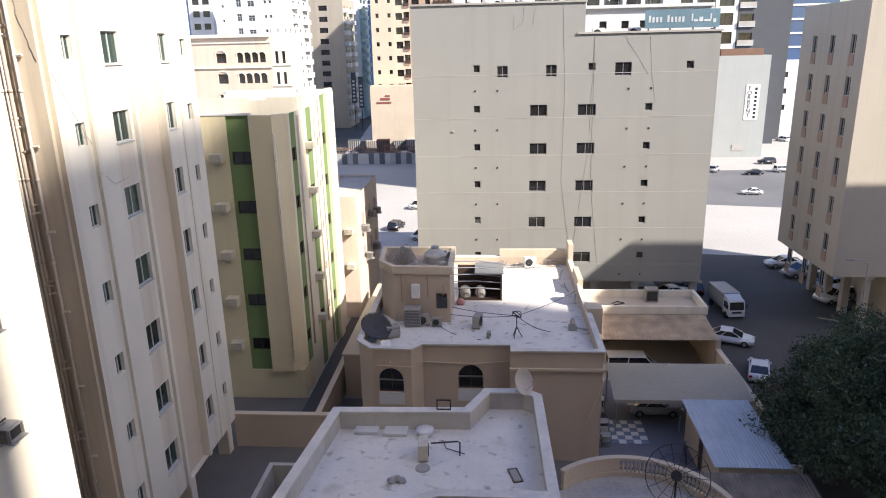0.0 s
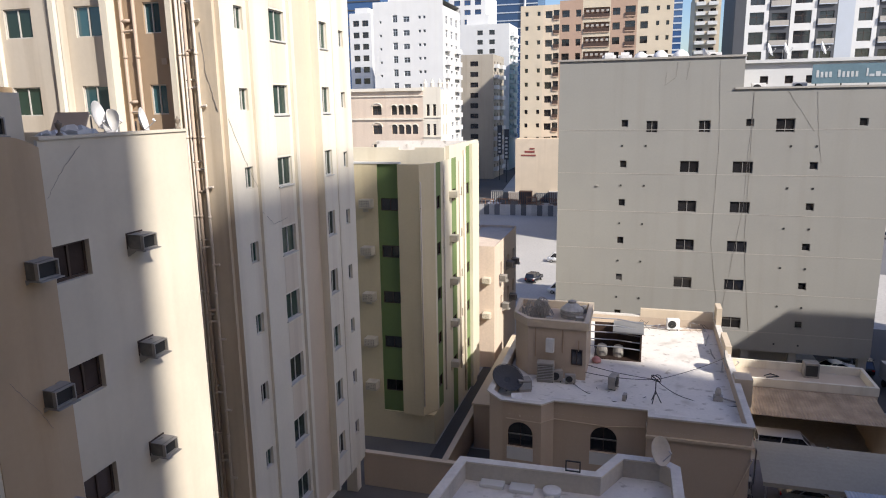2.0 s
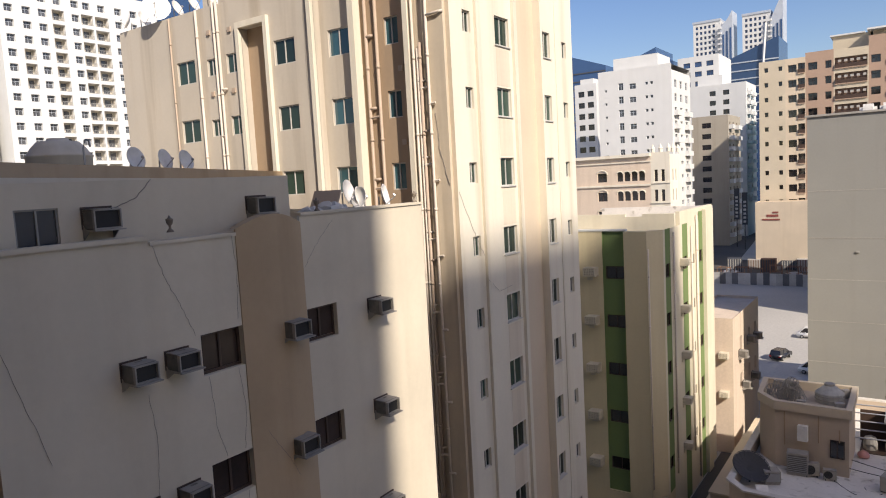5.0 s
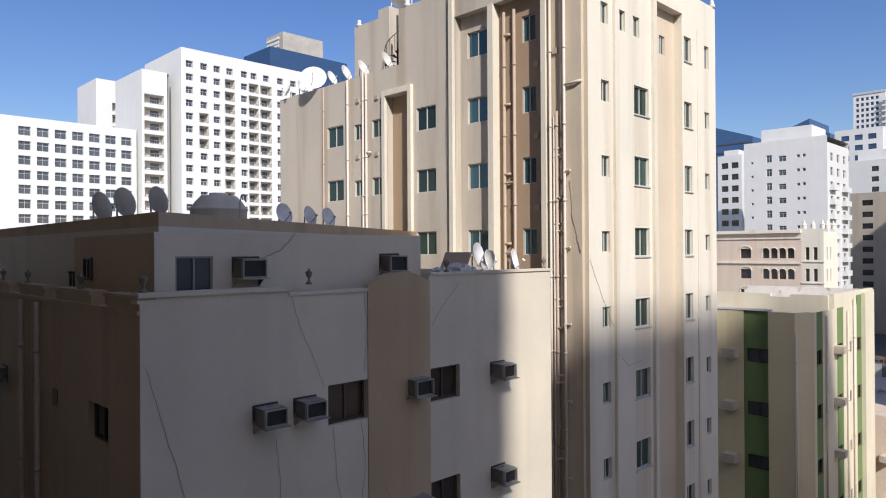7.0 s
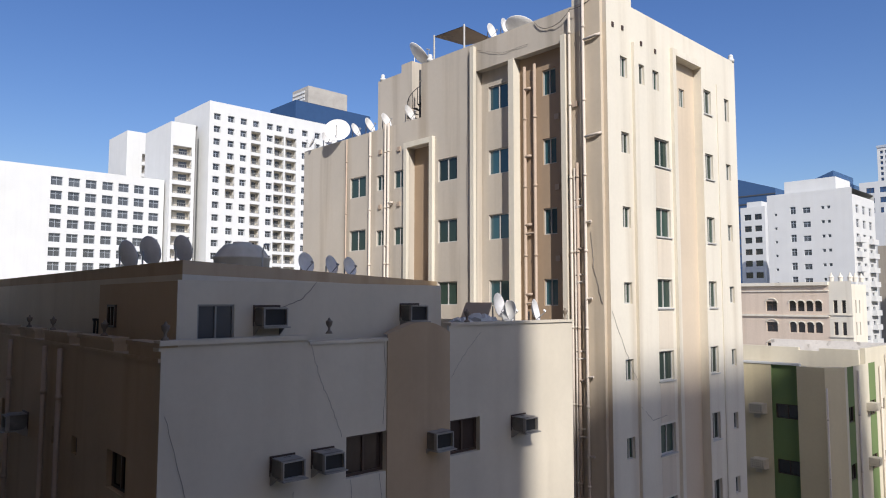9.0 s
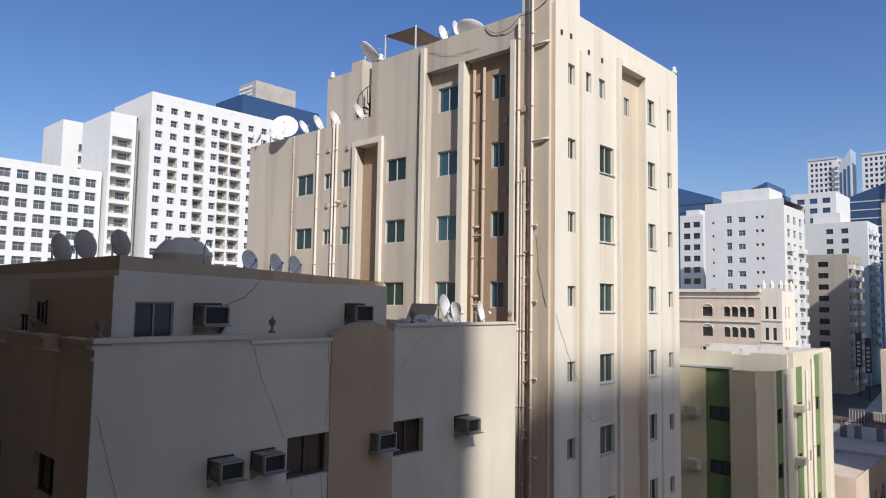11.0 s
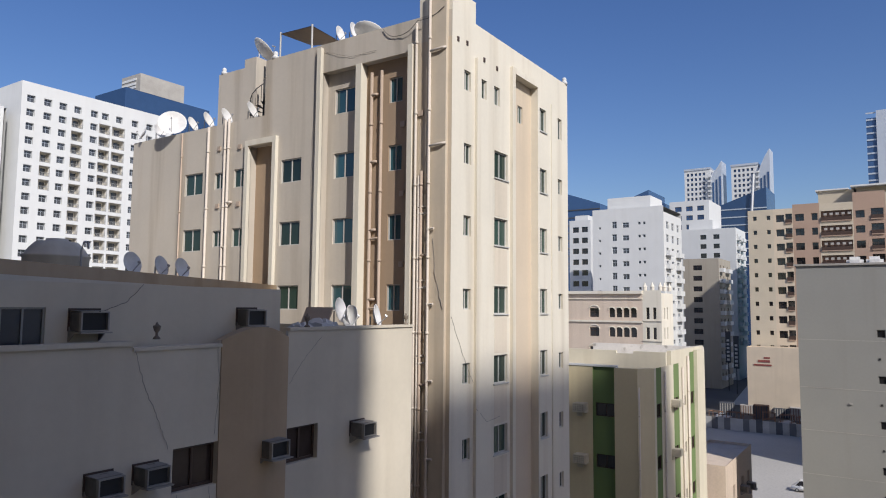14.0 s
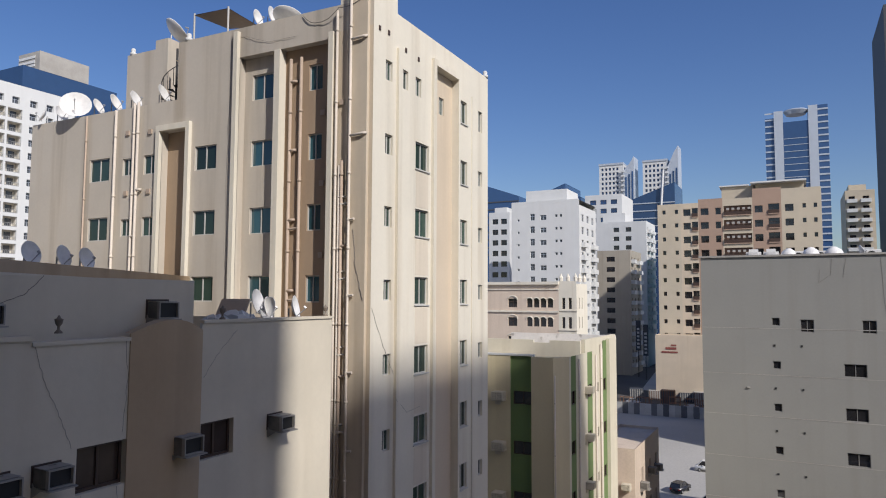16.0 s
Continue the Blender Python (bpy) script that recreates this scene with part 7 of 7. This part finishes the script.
for (a, za), (b, zb) in zip(prof, prof[1:]):
    bm.faces.new([bm.verts.new(p) for p in ((7.4, a, za), (15.7, a, za), (15.7, b, zb), (7.4, b, zb))])
    bm.faces.new([bm.verts.new(p) for p in ((7.4, a, za - 0.05), (7.4, b, zb - 0.05), (15.7, b, zb - 0.05), (15.7, a, za - 0.05))])
bm.faces.new([bm.verts.new(p) for p in ((7.4, 38.4, 2.35), (15.7, 38.4, 2.35), (15.7, 38.4, 2.1), (7.4, 38.4, 2.1))])
part("canopy", bm, TARP, c, smooth=False)
for x in (7.6, 11.5, 15.5):
    for y, h in ((38.6, 2.35), (42.3, 3.0)):
        bm = bmesh.new()
        tube(bm, [(x, y, 0), (x, y, h)], 0.05, 8)
        part("post", bm, METAL, c)
s = thing("shed", "shed with a pale blue corrugated roof and cream walls", "shed", pose(0, 0, 0))
part("roof_sheet", corrugated("roof_sheet", 11.3, 15.2, 31.3, 37.9, 2.45, 2.7, BLUE_SHEET, ""), BLUE_SHEET, s)
bm = bmesh.new()
box(bm, 11.6, 11.75, 31.6, 34.2, 0, 2.42)
box(bm, 11.6, 11.75, 35.0, 37.7, 0, 2.42)
box(bm, 11.75, 15.8, 31.6, 31.75, 0, 2.42)
part("wall", bm, SAND_LIGHT, s)
bm = bmesh.new()
box(bm, 11.64, 11.7, 34.2, 35.0, 0, 2.1)
part("door", bm, FRAME_DARK, s)
GRIMY_SHEET = material("grimy_brown_awning_sheet", (0.20, 0.165, 0.135), 0.8, stain=0.35, stain_size=1.3)
a2 = thing("awning", "brown slatted awning below the terrace", "awning", pose(0, 0, 0))
part("roof_sheet", corrugated("roof_sheet", 10.3, 15.9, 27.0, 31.2, 1.7, 2.2, GRIMY_SHEET, ""), GRIMY_SHEET, a2)
for x in (10.6, 15.6):
    for y, h in ((27.2, 1.68), (31.0, 2.15)):
        bm = bmesh.new()
        tube(bm, [(x, y, 0), (x, y, h)], 0.05, 6)
        part("post", bm, METAL, a2)
# painted checker tiles in the yard
yard_tiles = thing("checker_tiles", "patch of white and blue checker floor tiles in the yard", "tiles", pose(7.2, 37.2, 0.034))
bm = bmesh.new()
box(bm, 0, 0.44, 0, 0.44, 0, 0.02)
tile_w = as_mesh("tile", bm, WHITE)
bm = bmesh.new()
box(bm, 0, 0.44, 0, 0.44, 0, 0.02)
tile_b = as_mesh("tile", bm, material("blue_grey_tile", (0.16, 0.20, 0.28), 0.5))
for i in range(5):
    for j in range(6):
        put("tile", tile_w if (i + j) % 2 else tile_b, yard_tiles, pose(i * 0.45, j * 0.45, 0))
# stacked odds and ends along the villa wall
for k, (y, h) in enumerate(((37.0, 0.7), (37.9, 1.1), (38.8, 0.8), (39.8, 1.6), (40.6, 1.3))):
    t = thing("yard_rack", "dark metal rack with stored things by the wall", "rack", pose(6.75, y, 0.03))
    for z in (0.02, h * 0.5, h):
        bm = bmesh.new()
        box(bm, -0.3, 0.3, -0.3, 0.3, z, z + 0.05)
        part("shelf", bm, (METAL, CONCRETE, DARK_METAL)[k % 3], t)
    for x in (-0.28, 0.26):
        for yy in (-0.28, 0.26):
            bm = bmesh.new()
            box(bm, x, x + 0.03, yy, yy + 0.03, 0.07, h + 0.2)
            part("upright", bm, DARK_METAL, t)


def bicycle(m):
    t = thing("bicycle", "dark bicycle leaning by the shed", "bicycle", m)
    for x in (-0.52, 0.52):
        bm = bmesh.new()
        tube(bm, [(x + 0.33 * math.cos(q), 0, 0.34 + 0.33 * math.sin(q)) for q in [2 * math.pi * k / 18 for k in range(19)]], 0.02, 5)
        for k in range(6):
            a = math.pi * k / 6
            tube(bm, [(x + 0.32 * math.cos(a), 0, 0.34 + 0.32 * math.sin(a)), (x - 0.32 * math.cos(a), 0, 0.34 - 0.32 * math.sin(a))], 0.004, 3)
        part("wheel", bm, CABLE, t)
    bm = bmesh.new()
    for p in (((-0.52, 0, 0.34), (-0.15, 0, 0.8)), ((-0.52, 0, 0.34), (0, 0, 0.32)), ((0, 0, 0.32), (-0.18, 0, 0.88)), ((0, 0, 0.32), (0.38, 0, 0.78)), ((-0.15, 0, 0.8), (0.38, 0, 0.82)), ((0.52, 0, 0.34), (0.36, 0, 0.98))):
        tube(bm, p, 0.018, 5)
    part("frame", bm, DARK_METAL, t)
    bm = bmesh.new()
    tube(bm, [(0.33, -0.25, 1.0), (0.36, 0, 0.98), (0.33, 0.25, 1.0)], 0.015, 5)
    part("handlebar", bm, METAL, t)
    bm = bmesh.new()
    box(bm, -0.3, -0.06, -0.07, 0.07, 0.88, 0.93)
    part("saddle", bm, CABLE, t)


bicycle(pose(11.1, 35.6, 0.03, 0, 8, 80))


# ---- vehicles ----
PAINT = {k: material("%s_car_paint" % k, c, 0.25, 0.1, 0.01, 4, 0.03, 1, 0, 0, 0.6) for k, c in
         (("white", (0.75, 0.75, 0.74)), ("black", (0.02, 0.022, 0.03)), ("silver", (0.4, 0.41, 0.42)), ("red", (0.3, 0.05, 0.04)), ("grey", (0.12, 0.12, 0.13)))}
TYRE = material("tyre_rubber", (0.025, 0.025, 0.025), 0.8)
LAMP_RED = material("red_lamp_glass", (0.35, 0.02, 0.02), 0.2)
LAMP_CLEAR = material("clear_lamp_glass", (0.6, 0.6, 0.6), 0.15)


def extrude_side(bm, outline, half, taper=None):
    """A side outline (x, z) drawn out across y, the upper points drawn in by taper."""
    taper = taper or (lambda z: 1.0)
    l = [bm.verts.new((x, -half * taper(z), z)) for x, z in outline]
    r = [bm.verts.new((x, half * taper(z), z)) for x, z in outline]
    n = len(outline)
    for i in range(n):
        j = (i + 1) % n
        bm.faces.new((l[i], l[j], r[j], r[i]))
    bm.faces.new(l[::-1])
    bm.faces.new(r)


def car(x, y, yaw, paint, style="saloon", label="", z=0.02):
    t = thing("car", label, "car", pose(x, y, z, 0, 0, yaw) @ Matrix.Scale(0.78 if y < 80 else 0.7, 4))
    mat = PAINT[paint]
    if style == "saloon":
        L, W, body = 4.5, 0.88, [(-2.2, 0.35), (-2.25, 0.6), (-2.15, 0.92), (-1.5, 0.98), (1.0, 0.95), (1.9, 0.82), (2.22, 0.65), (2.25, 0.4), (2.1, 0.25), (-2.1, 0.25)]
        top = [(-1.75, 0.965), (-1.0, 1.4), (0.1, 1.43), (1.1, 0.94)]
    elif style == "suv":
        L, W, body = 4.7, 0.95, [(-2.3, 0.4), (-2.35, 0.7), (-2.3, 1.1), (1.2, 1.12), (2.1, 1.02), (2.32, 0.8), (2.35, 0.45), (2.2, 0.3), (-2.2, 0.3)]
        top = [(-2.25, 1.09), (-2.0, 1.72), (0.3, 1.75), (1.25, 1.1)]
    else:
        L, W, body = 4.9, 0.95, [(-2.4, 0.4), (-2.45, 1.1), (1.9, 1.1), (2.35, 0.95), (2.42, 0.45), (2.2, 0.3), (-2.3, 0.3)]
        top = [(-2.42, 1.09), (-2.38, 2.0), (1.0, 2.02), (1.9, 1.09)]
    bm = bmesh.new()
    extrude_side(bm, body, W)
    bmesh.ops.bevel(bm, geom=bm.edges[:], offset=0.05, segments=2, affect="EDGES")
    part("body", bm, mat, t, smooth=True)
    zt, zb = max(z for _, z in top), min(z for _, z in top)
    bm = bmesh.new()
    extrude_side(bm, top, W - 0.06, lambda z: 1.0 - 0.16 * (z - zb) / (zt - zb))
    part("greenhouse", bm, GLASS_DARK, t)
    bm = bmesh.new()
    (a, za), (b, zb2) = top[1], top[2]
    box(bm, a - 0.05, b + 0.05, -(W - 0.06) * 0.86, (W - 0.06) * 0.86, zt - 0.03, zt + 0.035)
    part("roof", bm, mat, t)
    for (p, q) in ((top[0], top[1]), (top[3], top[2]), ((top[0][0] * 0.4 + top[3][0] * 0.6 - 0.9, zb), (a * 0.45 + b * 0.55, zt))):
        for s in (-1, 1):
            bm = bmesh.new()
            tube(bm, [(p[0], s * (W - 0.06), p[1]), (q[0], s * (W - 0.06) * 0.85, q[1])], 0.045, 5)
            part("pillar", bm, mat, t)
    for wx in (-L * 0.3, L * 0.3):
        for s in (-1, 1):
            bm = bmesh.new()
            lathe(bm, [(0.3, -0.1), (0.33, -0.07), (0.33, 0.07), (0.3, 0.1)], 16, pose(wx, s * (W - 0.06), 0.33, 90, 0, 0))
            w = part("wheel", bm, TYRE, t)
            bm = bmesh.new()
            lathe(bm, [(0.2, -0.115), (0.21, 0.0), (0.2, 0.115)], 12, pose(wx, s * (W - 0.06), 0.33, 90, 0, 0))
            part("rim", bm, METAL, w)
    for s in (-1, 1):
        bm = bmesh.new()
        box(bm, L / 2 - 0.2, L / 2 - 0.0, s * (W - 0.2) - 0.14, s * (W - 0.2) + 0.14, 0.6, 0.74)
        part("headlight", bm, LAMP_CLEAR, t)
        bm = bmesh.new()
        box(bm, -L / 2 - 0.01, -L / 2 + 0.1, s * (W - 0.18) - 0.14, s * (W - 0.18) + 0.14, 0.7, 0.88)
        part("tail_light", bm, LAMP_RED, t)
        bm = bmesh.new()
        box(bm, 0.75, 0.95, s * (W + 0.08) - 0.08, s * (W + 0.08) + 0.08, zb, zb + 0.14)
        part("mirror", bm, mat, t)
    return t


car(19.1, 52.4, -23, "white", "saloon", "white saloon car parked across the street edge")
car(19.2, 46.6, 70, "white", "saloon", "white car parked beyond the yard wall")
car(18.9, 42.6, 75, "red", "saloon", "dusty red car parked by the wall")
car(10.5, 41.0, 0, "silver", "saloon", "silver car parked under the carport")
car(10.2, 46.6, 0, "white", "van", "white van parked under the corrugated roof")
car(-13.1, 89.0, 75, "black", "suv", "black off-road car on the pale lot")
car(-11.2, 101.0, 180, "white", "van", "white minibus on the pale lot")
car(-8.8, 83.5, 170, "white", "van", "white van beside the pale building")
car(41.5, 131, 60, "silver", "suv", "silver car in the parking lot")
car(47.4, 127.2, 175, "black", "saloon", "black car in the parking lot")
car(41.0, 110, 178, "white", "saloon", "white car crossing the parking lot")
car(54, 139, 178, "black", "suv", "black off-road car in the parking lot")
car(53.6, 130, 10, "white", "suv", "white off-road car in the parking lot")
car(58.5, 127, 10, "silver", "saloon", "silver car in the parking lot")
car(70, 172, 120, "white", "suv", "white off-road car on the far street")
for k, (x, y, p) in enumerate(((31.0, 72.5, "white"), (31.6, 69.2, "silver"), (32.5, 65.4, "silver"), (31.5, 62.0, "white"))):
    car(x, y, 185 + 6 * k, p, "suv" if k % 2 else "saloon", "%s car parked below the sand coloured building" % p)
for k, (x, y, p) in enumerate(((14.6, 62.0, "grey"), (17.2, 63.0, "white"), (17.4, 59.6, "white"), (19.6, 64.5, "black"), (18.6, 67.6, "silver"))):
    car(x, y, (0, 15, 20, 80, 80)[k], p, "saloon", "%s car parked beside the pale building" % p)
for k, (x, y, p) in enumerate(((-38, 152, "white"), (-33, 158, "silver"), (-44, 160, "white"), (-41, 170, "silver"), (-50, 190, "white"))):
    car(x, y, (10, 5, 100, 100, 95)[k], p, "saloon", "%s car on the far road" % p)


def truck(x, y, yaw):
    t = thing("truck", "white box truck parked in the street", "truck", pose(x, y, 0.02, 0, 0, yaw) @ Matrix.Scale(0.7, 4))
    bm = bmesh.new()
    box(bm, -3.3, 1.15, -1.12, 1.12, 0.96, 2.9)
    bmesh.ops.bevel(bm, geom=bm.edges[:], offset=0.04, segments=1, affect="EDGES")
    part("cargo_box", bm, PAINT["silver"], t, "pale grey cargo box")
    bm = bmesh.new()
    extrude_side(bm, [(1.25, 0.5), (3.0, 0.5), (3.05, 1.2), (2.75, 2.35), (2.5, 2.45), (1.25, 2.45)], 1.05)
    bmesh.ops.bevel(bm, geom=bm.edges[:], offset=0.06, segments=2, affect="EDGES")
    part("cab", bm, PAINT["white"], t)
    bm = bmesh.new()
    v = [bm.verts.new(p) for p in ((3.06, -0.92, 1.3), (3.06, 0.92, 1.3), (2.83, 0.86, 2.25), (2.83, -0.86, 2.25))]
    bm.faces.new(v)
    for s in (-1, 1):
        bm.faces.new([bm.verts.new(p) for p in ((1.6, s * 1.06, 1.35), (2.8, s * 1.06, 1.35), (2.6, s * 1.06, 2.2), (1.6, s * 1.06, 2.2))])
    part("windscreen", bm, GLASS_DARK, t)
    bm = bmesh.new()
    v0 = [(1.2, -1.0, 2.46), (1.2, 1.0, 2.46), (2.6, 0.9, 2.46), (2.6, -0.9, 2.46), (1.2, -1.0, 2.8), (1.2, 1.0, 2.8)]
    v = [bm.verts.new(p) for p in v0]
    for f in ((0, 1, 5, 4), (4, 5, 2, 3), (0, 4, 3), (1, 2, 5), (0, 3, 2, 1)):
        bm.faces.new([v[i] for i in f])
    part("wind_deflector", bm, PAINT["white"], t)
    bm = bmesh.new()
    box(bm, 3.04, 3.12, -1.0, 1.0, 0.45, 0.75)
    part("bumper", bm, PAINT["white"], t)
    bm = bmesh.new()
    box(bm, 3.06, 3.1, -0.6, 0.6, 0.85, 1.1)
    part("radiator_grille", bm, CABLE, t)
    bm = bmesh.new()
    box(bm, -3.2, 2.6, -0.5, 0.5, 0.6, 0.95)
    part("chassis", bm, DARK_METAL, t)
    for wx in (-2.2, 2.2):
        for s in (-1, 1):
            bm = bmesh.new()
            lathe(bm, [(0.42, -0.14), (0.45, -0.1), (0.45, 0.1), (0.42, 0.14)], 16, pose(wx, s * 0.95, 0.45, 90, 0, 0))
            part("wheel", bm, TYRE, t)
    for s in (-1, 1):
        bm = bmesh.new()
        box(bm, 3.05, 3.13, s * 0.82 - 0.13, s * 0.82 + 0.13, 0.82, 1.02)
        part("headlight", bm, LAMP_CLEAR, t)
        bm = bmesh.new()
        box(bm, 2.9, 3.0, s * 1.22 - 0.09, s * 1.22 + 0.09, 1.5, 2.0)
        part("mirror", bm, CABLE, t)


truck(20.9, 59.3, -84)


# ---- tree ----
def tree(x, y):
    t = thing("tree", "dense dark green tree with narrow leaves by the street", "tree", pose(x, y, 0))
    rng = np.random.default_rng(7)
    bark = material("grey_bark", (0.14, 0.11, 0.08), 0.9, stain=0.2, stain_size=3)
    leaf = material("dark_green_leaves", (0.068, 0.098, 0.052), 0.55, grain=0.1, stain=0.12, stain_size=0.7, bump=0, island=0.45)
    bm = bmesh.new()
    lathe(bm, [(0.42, 0), (0.32, 0.5), (0.26, 1.6), (0.24, 2.6)], 10)
    part("trunk", bm, bark, t, smooth=True)
    lobes = []
    for k in range(24):
        a = k * 2.4
        r = 4.9 * math.sqrt((k + 0.5) / 24)
        h = 7.7 - 0.17 * r * r + 0.9 * math.sin(k * 1.7)
        lobes.append(Vector((r * math.cos(a), r * math.sin(a), h)))
        if k % 2 == 0:
            lobes.append(Vector((r * 1.08 * math.cos(a + 0.5), r * 1.08 * math.sin(a + 0.5), h * 0.55)))
    for k in range(9):
        a = math.pi * (1.05 + 0.1 * k)
        lobes.append(Vector((5.0 * math.cos(a) + 0.8, 5.6 * math.sin(a) - 0.6, 2.6 + 1.1 * (k % 3))))
    for k, c in enumerate(lobes[::3]):
        bm = bmesh.new()
        tube(bm, [(0, 0, 2.3), (c.x * 0.35, c.y * 0.35, 2.6 + (c.z - 2.6) * 0.5), (c.x * 0.9, c.y * 0.9, c.z * 0.95)], 0.09, 6)
        part("limb", bm, bark, t)
    verts, faces = [], []
    for c in lobes:
        rad = rng.uniform(1.35, 1.95)
        for _ in range(2100):
            d = rng.normal(size=3)
            d /= np.linalg.norm(d)
            rr = rad * rng.uniform(0.62, 1.06) * (1 + 0.3 * math.sin(7 * d[0] + 5 * d[1]) * math.cos(6 * d[2] + 2 * d[0]))
            p = np.array(c) + d * rr * np.array([1, 1, 0.8])
            s = rng.uniform(0.06, 0.15)
            u = rng.normal(size=3) + d * 0.8 + np.array([0, 0, -0.3])
            u /= np.linalg.norm(u)
            v = np.cross(u, rng.normal(size=3))
            v /= np.linalg.norm(v)
            b = len(verts)
            verts += [tuple(p - u * s), tuple(p + v * s * 0.38), tuple(p + u * s), tuple(p - v * s * 0.38)]
            faces.append((b, b + 1, b + 2, b + 3))
    me = bpy.data.meshes.new("crown")
    me.from_pydata(verts, [], faces)
    me.materials.append(leaf)
    ob = new("crown", me)
    ob.parent = t


tree(20.7, 34.5)


# ---- street lamp, hoarding and building site beyond the lot ----
t = thing("street_lamp", "grey street lamp post with one arm", "street lamp", pose(29.5, 53.6, 0))
bm = bmesh.new()
tube(bm, [(0, 0, 0), (0, 0, 6.4)], 0.07, 8)
part("post", bm, METAL, t)
bm = bmesh.new()
tube(bm, [(0, 0, 6.3), (-0.5, 0, 6.6), (-1.2, 0, 6.65)], 0.04, 6)
part("arm", bm, METAL, t)
bm = bmesh.new()
box(bm, -1.7, -1.15, -0.12, 0.12, 6.58, 6.7)
part("lantern", bm, CONCRETE, t)

h = thing("hoarding", "hoarding of white and grey metal panels round a building site", "fence", pose(0, 0, 0))
bm = bmesh.new()
box(bm, 0, 1.12, 0, 0.06, 0, 2.3)
pw = as_mesh("panel", bm, material("white_hoarding_panel", (0.40, 0.39, 0.37), 0.6, stain=0.25, piece=0.2))
bm = bmesh.new()
box(bm, 0, 1.12, 0, 0.06, 0, 2.3)
pg = as_mesh("panel", bm, material("grey_hoarding_panel", (0.13, 0.13, 0.135), 0.6, stain=0.15, piece=0.2))
for k in range(38):
    put("panel", pw if (k * 7) % 5 < 3 else pg, h, pose(-46 + k * 1.15, 143.6 + 0.03 * math.sin(k), 0, random.uniform(-1, 1), 0, 0))
rng = random.Random(4)
STEEL = material("rusty_steel_frame", (0.24, 0.13, 0.08), 0.7, stain=0.2)
for k in range(7):
    t = thing("scaffold", "rusty steel scaffold frame on the building site", "scaffold", pose(-34 + 3.2 * k, 148 + rng.uniform(0, 6), 0, 0, 0, rng.uniform(-25, 25)), "site frames")
    for x in (0, 2.2):
        for y in (0, 1.4):
            bm = bmesh.new()
            tube(bm, [(x, y, 0), (x, y, 2.6)], 0.07, 5)
            part("upright", bm, STEEL, t)
    for z in (1.2, 2.5):
        bm = bmesh.new()
        tube(bm, [(0, 0, z), (2.2, 0, z), (2.2, 1.4, z), (0, 1.4, z), (0, 0, z)], 0.06, 5)
        part("rail", bm, STEEL, t)
for k in range(7):
    t = thing("site_hut", "dark site container among stacked materials", "container", pose(-33 + 3.4 * k, 160 + rng.uniform(0, 8), 0, 0, 0, rng.uniform(-12, 12)), "site containers")
    hgt = rng.uniform(2.0, 3.2)
    bm = bmesh.new()
    box(bm, -1.5, 1.5, -1.2, 1.2, 0, hgt)
    part("shell", bm, (GREY_DARK, CONCRETE, RUST)[k % 3], t)
    for q in range(6):
        bm = bmesh.new()
        box(bm, -1.4 + 0.5 * q, -1.25 + 0.5 * q, -1.25, -1.203, 0.1, hgt - 0.1)
        part("rib", bm, (GREY_DARK, CONCRETE, RUST)[(k + 1) % 3], t)
for k in range(4):
    t = thing("spoil_heap", "heap of sand and rubble on the building site", "rubble", pose(-38 + 6.0 * k, 150 + 3 * (k % 2), 0), "spoil heaps")
    bm = bmesh.new()
    lathe(bm, [(2.6, 0), (2.2, 0.5), (1.4, 1.0), (0.5, 1.4), (0.1, 1.45)], 12)
    for v in bm.verts:
        v.co += noise.noise_vector(v.co * 0.9 + Vector((k * 5, 0, 0))) * 0.35
        v.co.z = max(v.co.z, 0)
    part("heap", bm, EARTH, t, smooth=True)
for x, y, z in ((-42.5, 212, 9), (-39.0, 205, 8)):
    t = thing("street_sign", "tall dark upright shop sign with pale marks", "sign", pose(x, y, 0))
    bm = bmesh.new()
    tube(bm, [(0, 0, 0), (0, 0, z)], 0.12, 6)
    part("post", bm, DARK_METAL, t)
    bm = bmesh.new()
    box(bm, -0.7, 0.7, -0.2, 0.2, z - 1, z + 8)
    part("board", bm, GREY_DARK, t)
    for q in range(6):
        bm = bmesh.new()
        box(bm, -0.35, 0.35, -0.24, -0.205, z + 1.1 * q - 0.4, z + 1.1 * q + 0.2)
        part("letter_bar", bm, WHITE, t)
# side lane house: air conditioners on its shaded wall
PINK_E = Facade(-11.9, 57.2, 90)
for u, v in ((2.0, 7.6), (5.5, 8.1), (8.3, 7.8), (3.4, 4.6), (7.2, 4.4)):
    window_ac(PINK_E, u, v, "grey window air conditioner on the lane house", "air conditioners of the lane house", 1.1)
for v in (8.0, 4.8):
    window_ac(Facade(-15.5, 57.2, 0), 2.6, v, "white window air conditioner on the lane house", "air conditioners of the lane house", 1.1, BEIGE)
